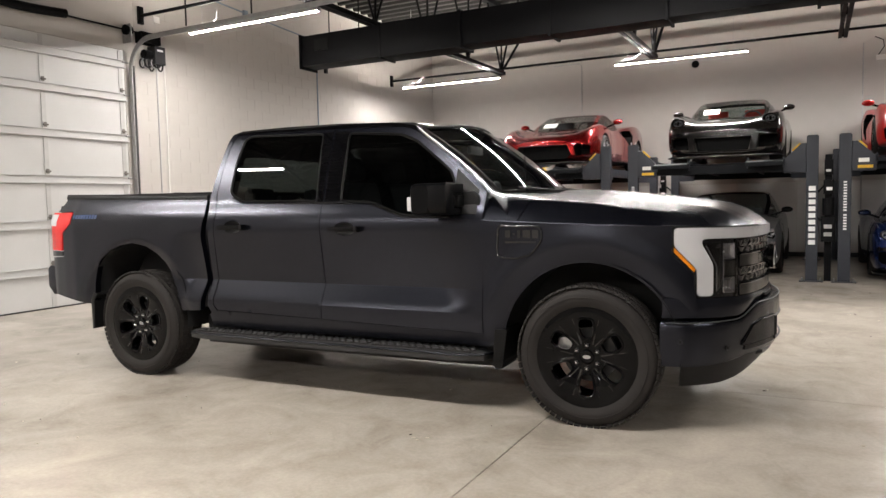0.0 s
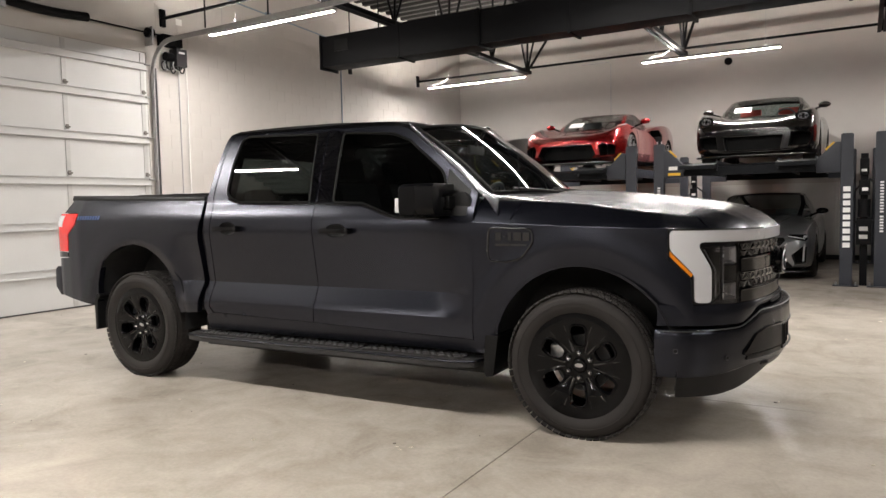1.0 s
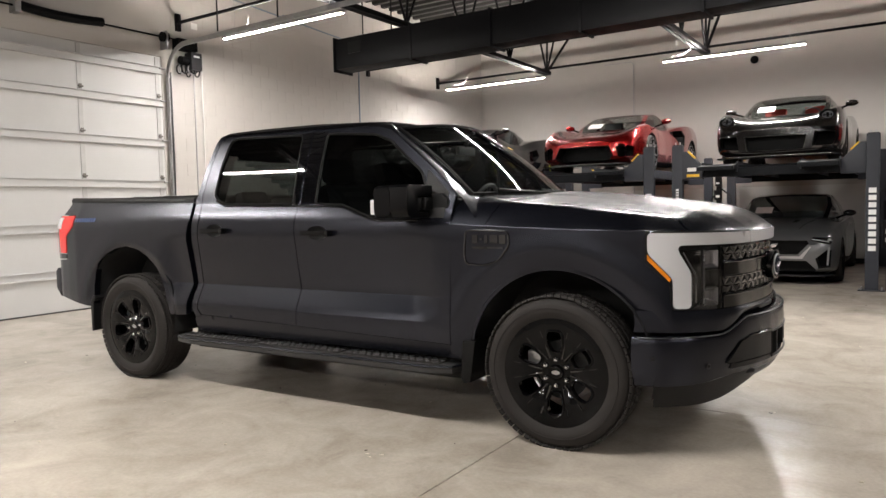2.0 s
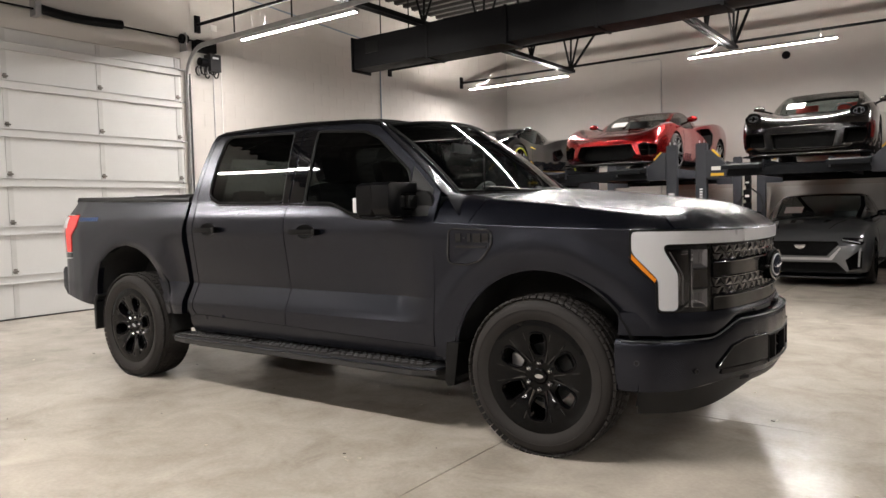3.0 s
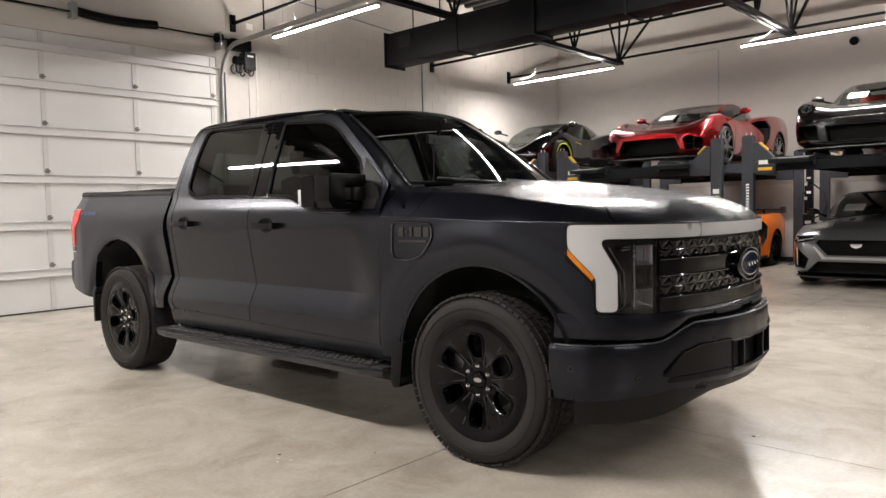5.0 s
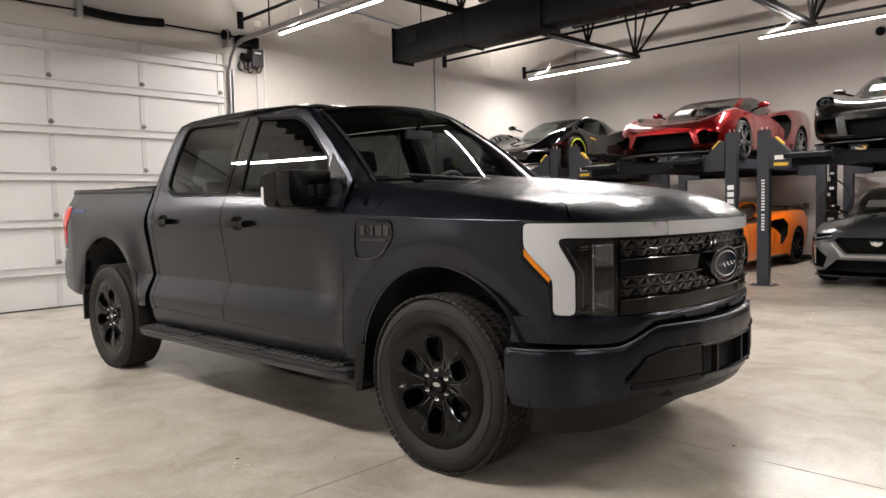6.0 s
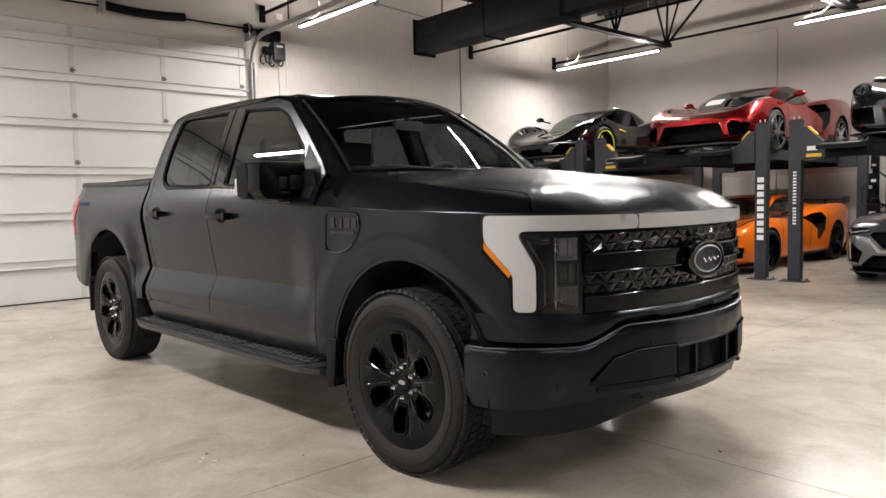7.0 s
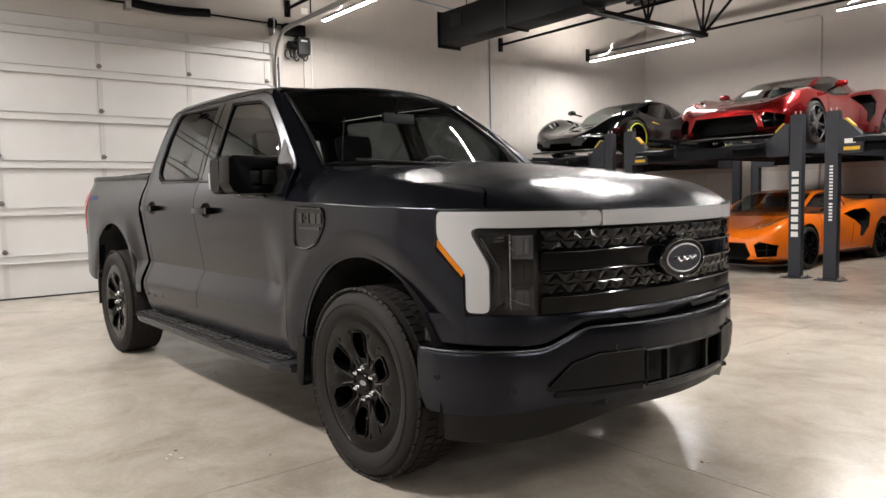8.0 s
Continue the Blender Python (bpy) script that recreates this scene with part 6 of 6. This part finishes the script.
    for s in (-1, 1):
        bm = bmesh.new()
        bmesh.ops.create_uvsphere(bm, u_segments=16, v_segments=10, radius=1, matrix=Matrix.Translation((mx, s * my, mz)) @ Matrix.Diagonal((.07, .10, .055, 1)))
        wm = part("wing_mirror", bm, spec.get("mirror_mat", body_mat), c)
        part("mirror_stalk", rod((mx - .02, s * (my - .06), mz - .03), (mx - .02, s * (my - ml), mz - .09), .018, 8), GLOSSBK, wm)
    if "splitter" in spec:
        sxx, sw, sz = spec["splitter"]
        out = [(sxx, sw * .55), (sxx - .09, sw * .86), (sxx - .28, sw), (sxx - .6, sw), (sxx - .6, -sw), (sxx - .28, -sw), (sxx - .09, -sw * .86), (sxx, -sw * .55)]
        part("splitter", prism(out, "z", sz, sz + .025, .006), CARBON, c, "dark front splitter")
    return c


ell = lambda cy, cz, a, b, n=18: [(cy + a * math.cos(t), cz + b * math.sin(t)) for t in np.linspace(0, 2 * math.pi, n + 1)[:-1]]

body_trim = GLOSSBK
DARKTRIM = surf("dark_body_trim", (0.02, 0.02, 0.021), 0.2, var=0.05, spec=0.4)
MID = dict(
    glassmat=GLASS_SPORT, paper=(-.34, -.32),
    ends=(1.02, -3.62), wb_len=2.72, R=(.335, .35), track=(.845, .855), spokes=10,
    w=[(1.02, .58), (.96, .76), (.84, .875), (.5, .945), (0, .965), (-.5, .935), (-1.0, .905), (-1.5, .91), (-1.75, .945), (-2.1, .995), (-2.7, 1.005), (-3.3, .96), (-3.62, .88)],
    bot=[(1.02, .20), (.9, .15), (.6, .13), (-3.2, .14), (-3.62, .34)],
    sh=[(1.02, .50), (.95, .58), (.75, .70), (.4, .825), (.1, .875), (-.3, .86), (-.8, .83), (-1.4, .87), (-1.9, .97), (-2.4, 1.04), (-3.0, 1.055), (-3.62, 1.0)],
    top=[(1.02, .54), (.95, .60), (.7, .66), (.3, .72), (0, .775), (-.45, .87), (-1.5, .94), (-2.4, 1.03), (-3.2, 1.04), (-3.62, 1.02)],
    glass=(-.16, -2.85), roof=(-.98, -1.70), bpillar=-1.62, side_end=-1.80, backlight=True,
    wb=[(-.16, .62), (-.5, .75), (-1.0, .79), (-1.6, .77), (-2.2, .66), (-2.85, .52)], zb=[(-.16, .81), (-.6, .855), (-1.3, .89), (-2.0, .96), (-2.85, 1.03)],
    wt=[(-.16, .58), (-.5, .65), (-1.0, .575), (-1.6, .565), (-2.2, .48), (-2.85, .40)], zt=[(-.16, .81), (-.5, .99), (-.95, 1.18), (-1.35, 1.235), (-1.75, 1.225), (-2.3, 1.13), (-2.85, 1.03)],
    mirror=(-.74, 1.00, .985, .22), splitter=(1.06, .93, .11),
    pockets=[("x", [(-.46, .17), (.46, .17), (.56, .27), (.47, .455), (-.47, .455), (-.56, .27)], .72, 1.4),
             ("x", [(.64, .235), (.855, .255), (.875, .42), (.665, .475), (.60, .42)], .55, 1.4),
             ("y", [(-1.40, .82), (-1.72, .885), (-2.02, .905), (-2.13, .78), (-2.06, .56), (-1.93, .42), (-1.84, .44), (-1.86, .60), (-1.70, .70)], .76, 1.3)],
    front=[("intake_lip", CARBON, [(-.90, .125), (.90, .125), (.90, .205), (.60, .215), (.50, .172), (-.50, .172), (-.60, .215), (-.90, .205)], .010, False),
           ("intake_slat", GLOSSBK, [(.63, .335), (.865, .345), (.865, .355), (.63, .345)], -.03, True),
           ("intake_slat", GLOSSBK, [(.74, .24), (.75, .24), (.755, .47), (.745, .47)], -.03, True),
           ("nose_badge", CHROME, [(-.045, .55), (.045, .55), (.02, .525), (-.02, .525)], .008, False)],
    above=[("headlamp", SMOKE, [(.78, .47), (.66, .60), (.38, .79), (.10, .885), (.06, .86), (.30, .74), (.56, .58), (.70, .47)], .005, True),
           ("headlamp_blade", LAMPGL, [(.30, .815), (.07, .90), (.045, .87), (.10, .845), (.28, .79)], .010, True),
           ("headlamp_blade", LAMPGL, [(.44, .80), (.28, .865), (.26, .85), (.42, .785)], .011, True),
           ("headlamp_blade", LAMPGL, [(.62, .575), (.50, .655), (.485, .645), (.60, .565)], .010, True),
           ("hood_crease", GLOSSBK, [(.80, .30), (-.05, .50), (-.05, .508), (.80, .308)], .0015, True),
           ("hood_vent", GLOSSBK, [(.36, .26), (.02, .36), (.02, .385), (.36, .28)], .003, True)],
    side=[("scoop_blade", GLOSSBK, [(-2.02, .905), (-2.15, .80), (-2.08, .56), (-2.05, .565), (-2.115, .79), (-2.01, .885)], .006),
          ("door_seam", SEALBK, [(-.42, .26), (-.428, .26), (-.50, .83), (-.49, .83)], .002),
          ("door_seam", SEALBK, [(-1.60, .30), (-1.608, .30), (-1.66, .66), (-1.65, .66)], .002),
          ("side_skirt", CARBON, [(-.45, .13), (-.45, .20), (-2.25, .24), (-2.25, .13)], .006)])

COUPE = dict(
    glassmat=GLASS_SPORT, seats=SEATRED, paper=(-.36, -.34),
    ends=(.98, -3.45), wb_len=2.45, R=(.335, .355), track=(.815, .83), spokes=12,
    w=[(.98, .72), (.93, .85), (.80, .91), (.5, .945), (0, .95), (-.8, .905), (-1.6, .92), (-2.4, .975), (-3.0, .95), (-3.45, .80)],
    bot=[(.98, .17), (.8, .13), (-3.0, .15), (-3.45, .35)],
    sh=[(.98, .53), (.94, .62), (.84, .74), (.68, .83), (.45, .885), (.15, .905), (-.4, .88), (-1.2, .89), (-2.2, .97), (-2.8, .96), (-3.45, .80)],
    top=[(.98, .56), (.94, .62), (.86, .665), (.70, .705), (.4, .765), (.1, .82), (-.4, .895), (-1.3, .95), (-2.6, 1.01), (-3.2, .94), (-3.45, .82)],
    glass=(-.18, -2.95), roof=(-.95, -1.95), bpillar=-1.62, side_end=-2.3, backlight=True,
    wb=[(-.18, .66), (-.6, .76), (-1.2, .79), (-1.9, .75), (-2.5, .62), (-2.95, .45)], zb=[(-.18, .86), (-.6, .89), (-1.3, .92), (-2.0, .95), (-2.95, .98)],
    wt=[(-.18, .62), (-.6, .65), (-1.0, .585), (-1.8, .56), (-2.5, .46), (-2.95, .36)], zt=[(-.18, .86), (-.55, 1.06), (-.95, 1.25), (-1.35, 1.295), (-1.8, 1.27), (-2.4, 1.14), (-2.95, .98)],
    mirror=(-.62, .97, 1.03, .22), splitter=(1.03, .92, .10), domes=[(.735, .705, .112, .092)],
    pockets=[("x", [(-.41, .205), (.41, .205), (.455, .435), (-.455, .435)], .80, 1.4),
             ("x", [(.535, .235), (.80, .25), (.845, .32), (.845, .46), (.57, .465)], .60, 1.4)],
    front=[("bumper_bar", GLOSSBK, [(-.90, .468), (.90, .468), (.88, .525), (.60, .535), (-.60, .535), (-.88, .525)], .008, False),
           ("intake_frame", GLOSSBK, [(-.455, .44), (.455, .44), (.47, .468), (-.47, .468)], .010, False),
           ("intake_post", GLOSSBK, [(.425, .20), (.53, .20), (.568, .468), (.462, .468)], .012, True),
           ("bumper_corner", GLOSSBK, [(.81, .20), (.92, .20), (.93, .47), (.85, .468), (.85, .31)], .008, True),
           ("bumper_lip", CARBON, [(-.90, .14), (.90, .14), (.90, .20), (-.90, .20)], .014, False),
           ("nose_slot", MESHBK, [(-.20, .515), (.20, .515), (.20, .523), (-.20, .523)], .004, False)],
    above=[("hood_seam", MESHBK, [(.84, .42), (.30, .60), (-.22, .65), (-.22, .658), (.30, .608), (.84, .428)], .002, True),
           ("hood_duct", MESHBK, [(.34, .30), (.18, .33), (.16, .46), (.24, .44)], .003, True),
           ("hood_duct_lip", DARKTRIM, [(.36, .30), (.34, .30), (.24, .44), (.26, .45)], .008, True)],
    side=[("door_seam", SEALBK, [(-.46, .26), (-.468, .26), (-.50, .86), (-.49, .86)], .002),
          ("side_skirt", CARBON, [(-.45, .13), (-.45, .20), (-2.0, .22), (-2.0, .13)], .006)])

HYPER = dict(
    ends=(1.05, -3.55), wb_len=2.80, R=(.345, .365), track=(.88, .88), spokes=14,
    w=[(1.05, .35), (1.0, .60), (.85, .84), (.5, .97), (0, 1.01), (-.6, .95), (-1.2, .91), (-1.6, .92), (-2.3, .99), (-3.0, 1.01), (-3.55, .86)],
    bot=[(1.05, .20), (.8, .14), (-3.0, .15), (-3.55, .32)],
    sh=[(1.05, .36), (.95, .47), (.7, .66), (.4, .80), (.1, .875), (-.25, .85), (-.8, .76), (-1.4, .78), (-2.0, .92), (-2.6, .99), (-3.2, .95), (-3.55, .87)],
    top=[(1.05, .37), (.95, .44), (.6, .54), (.1, .65), (-.4, .76), (-1.5, .88), (-2.5, .96), (-3.2, .92), (-3.55, .86)],
    glass=(.02, -2.8), roof=(-.95, -1.25), bpillar=-1.55, side_end=-2.0, backlight=False,
    wb=[(.02, .50), (-.4, .70), (-1.0, .77), (-1.6, .74), (-2.2, .56), (-2.8, .34)], zb=[(.02, .68), (-.6, .74), (-1.3, .78), (-2.0, .86), (-2.8, .94)],
    wt=[(.02, .46), (-.4, .60), (-1.0, .55), (-1.6, .52), (-2.2, .38), (-2.8, .22)], zt=[(.02, .68), (-.4, .93), (-.85, 1.12), (-1.25, 1.175), (-1.7, 1.15), (-2.3, 1.06), (-2.8, .96)],
    mirror=(-.38, .97, 1.02, .26), splitter=(1.08, .92, .11), glassmat=GLASS_SPORT,
    pockets=[("x", [(-.30, .19), (.30, .19), (.25, .28), (-.25, .28)], .80, 1.4),
             ("x", [(.44, .19), (.80, .22), (.84, .34), (.62, .35)], .65, 1.4),
             ("y", [(-1.60, .62), (-1.95, .70), (-2.05, .55), (-1.85, .40)], .82, 1.3)],
    front=[("intake_lip", LAMPGL, [(.42, .355), (.62, .365), (.86, .36), (.86, .368), (.62, .375), (.42, .363)], .006, True)],
    above=[("headlamp", SMOKE, [(.64, .58), (.58, .76), (.30, .83), (.34, .66)], .005, True), ("lamp_strip", LAMPGL, [(.60, .64), (.57, .74), (.53, .75), (.56, .65)], .010, True),
           ("lamp_strip", LAMPGL, [(.46, .68), (.43, .76), (.40, .765), (.43, .685)], .010, True),
           ("hood_rib", CARBON, [(.80, .02), (-.1, .16), (-.1, .19), (.80, .05)], .004, True)],
    side=[("side_stripe", YELLOW, [(-.5, .16), (-.5, .172), (-2.3, .192), (-2.3, .178)], .006),
          ("fender_vent", YELLOW, [(-.52, .66), (-.56, .68), (-.80, .64), (-.78, .63)], .005),
          ("door_seam", SEALBK, [(-.56, .28), (-.568, .28), (-.64, .74), (-.63, .74)], .002)])

SEDAN = dict(
    glassmat=GLASS_SPORT, paper=(-.62, -.36),
    ends=(.86, -4.05), wb_len=2.95, R=(.345, .345), track=(.82, .82), spokes=10,
    w=[(.86, .72), (.80, .84), (.65, .90), (.2, .935), (-1, .94), (-2.5, .945), (-3.4, .92), (-4.05, .80)],
    bot=[(.86, .22), (.6, .16), (-3.6, .18), (-4.05, .35)],
    sh=[(.86, .63), (.80, .73), (.65, .82), (.3, .90), (-.5, .95), (-2, .98), (-3.2, 1.02), (-4.05, .98)],
    top=[(.86, .67), (.82, .76), (.68, .85), (.3, .94), (-.3, 1.01), (-.7, 1.04), (-2.5, 1.06), (-3.4, 1.10), (-4.05, 1.04)],
    glass=(-.45, -3.5), roof=(-1.25, -2.45), bpillar=-1.75, side_end=-3.1, backlight=True,
    wb=[(-.45, .70), (-.9, .81), (-2, .82), (-2.9, .78), (-3.5, .62)], zb=[(-.45, 1.02), (-1, 1.03), (-2, 1.04), (-3.5, 1.09)],
    wt=[(-.45, .66), (-.9, .70), (-1.4, .63), (-2.4, .61), (-3.0, .58), (-3.5, .5)], zt=[(-.45, 1.02), (-.85, 1.22), (-1.25, 1.40), (-1.7, 1.445), (-2.4, 1.42), (-3.0, 1.25), (-3.5, 1.09)],
    mirror=(-.72, .98, 1.10, .2), splitter=(.90, .86, .14), mirror_mat=GLOSSBK,
    pockets=[("x", [(-.37, .475), (.37, .475), (.53, .655), (.50, .70), (-.50, .70), (-.53, .655)], .74, 1.4),
             ("x", [(-.62, .215), (.62, .215), (.64, .245), (.50, .385), (-.50, .385), (-.64, .245)], .68, 1.4),
             ("x", [(.67, .27), (.825, .29), (.835, .55), (.79, .57), (.62, .42)], .55, 1.4)],
    # bright steel band stands in for light caught by the body-coloured lip
    front=[("grille_lip", STEELBR, [(-.44, .415), (.44, .415), (.56, .60), (.545, .61), (.40, .452), (-.40, .452), (-.545, .61), (-.56, .60)], .008, False),
           ("vertical_lamp", LAMPGL, [(.775, .32), (.80, .32), (.815, .60), (.79, .60)], .004, True),
           ("headlamp", SMOKE, [(.54, .705), (.82, .64), (.85, .68), (.82, .75), (.58, .755)], .006, True),
           ("headlamp_blade", LAMPGL, [(.56, .715), (.80, .675), (.80, .69), (.57, .73)], .012, True),
           ("headlamp_blade", LAMPGL, [(.78, .70), (.83, .695), (.83, .73), (.79, .735)], .012, True),
           ("bumper_lip", CARBON, [(-.80, .18), (.80, .18), (.80, .212), (-.80, .212)], .014, False)],
    above=[("hood_line", GLOSSBK, [(.55, .36), (-.3, .50), (-.3, .508), (.55, .368)], .003, True),
           ("bonnet_vent", MESHBK, [(.10, .20), (-.20, .22), (-.20, .30), (.10, .27)], .003, True)],
    side=[("door_seam", SEALBK, [(-.52, .30), (-.528, .30), (-.56, .96), (-.55, .96)], .002),
          ("side_skirt", CARBON, [(-.45, .17), (-.45, .24), (-2.5, .25), (-2.5, .17)], .006)])

RED = paint("red_metallic_car_paint", (0.27, 0.005, 0.006), 0.26, 0.75, 1.0)
ORANGE = paint("orange_car_paint", (0.80, 0.17, 0.008), 0.28, 0.0, 0.8)
DARKGREY = paint("dark_bronze_car_paint", (0.020, 0.017, 0.015), 0.24, 0.4, 1.0)
BLACKCAR = paint("black_car_paint", (0.003, 0.003, 0.0035), 0.08, 0.0, 1.0)
GREYCAR = paint("grey_metallic_car_paint", (0.15, 0.153, 0.158), 0.28, 0.75, 0.9)
BLUECAR = paint("dark_blue_car_paint", (0.008, 0.018, 0.075), 0.2, 0.3, 1.0)
LIME = surf("yellow_green_accent", (0.50, 0.60, 0.02), 0.4)

LT = 1.932
car("red_sports_car", "glossy red mid-engined sports car on a raised lift", pose(-4.69, 13.92, LT, 0, 0, -90), MID, RED, alloy=RIMSIL)
car("dark_coupe", "dark grey rear-engined sports coupe on a raised lift", pose(-1.52, 13.99, LT, 0, 0, -90), COUPE, DARKGREY)
car("black_supercar", "low black supercar with yellow-green wheel stripes on a lift", pose(-7.95, 13.80, LT, 0, 0, -90), HYPER, BLACKCAR, accent=LIME)
orange = car("orange_sports_car", "orange mid-engined sports car with rear wing under a lift", pose(-4.68, 13.74, 0.0, 0, 0, -90), {k: v for k, v in MID.items() if k != "paper"}, ORANGE)
wing = part("rear_wing", box(-3.72, -3.42, -.84, .84, 1.10, 1.125, .010), CARBON, orange, "black carbon rear wing")
for s in (-1, 1):
    part("wing_stay", box(-3.50, -3.40, s * .5 - .012, s * .5 + .012, .90, 1.10, .004), CARBON, wing)
    part("wing_end_plate", box(-3.74, -3.40, s * .85 - .008, s * .85 + .008, 1.04, 1.17, .004), CARBON, wing)
sedan = car("grey_sedan", "grey metallic sports sedan with dark grille under a lift", pose(-1.54, 13.80, 0.0, 0, 0, -90), SEDAN, GREYCAR, roof_mat=BLACKCAR)
part("badge", prism([(-.085, .650), (.085, .650), (.060, .600), (0, .580), (-.060, .600)], "x", .845, .858, .003), CHROME, sedan, "chrome shield badge")
for k in range(9):
    part("grille_slat", box(.755, .765, -.50 + .012 * abs(k - 4), .50 - .012 * abs(k - 4), .492 + .023 * k, .496 + .023 * k), SEALBK, sedan)
car("blue_car", "dark blue low sports car parked under a lift", pose(1.62, 13.75, 0.0, 0, 0, -90), COUPE, BLUECAR)
car("red_coupe", "bright red sports car on a raised lift", pose(1.68, 13.75, LT, 0, 0, -90), MID, paint("bright_red_car_paint", (0.33, 0.007, 0.006), 0.3))
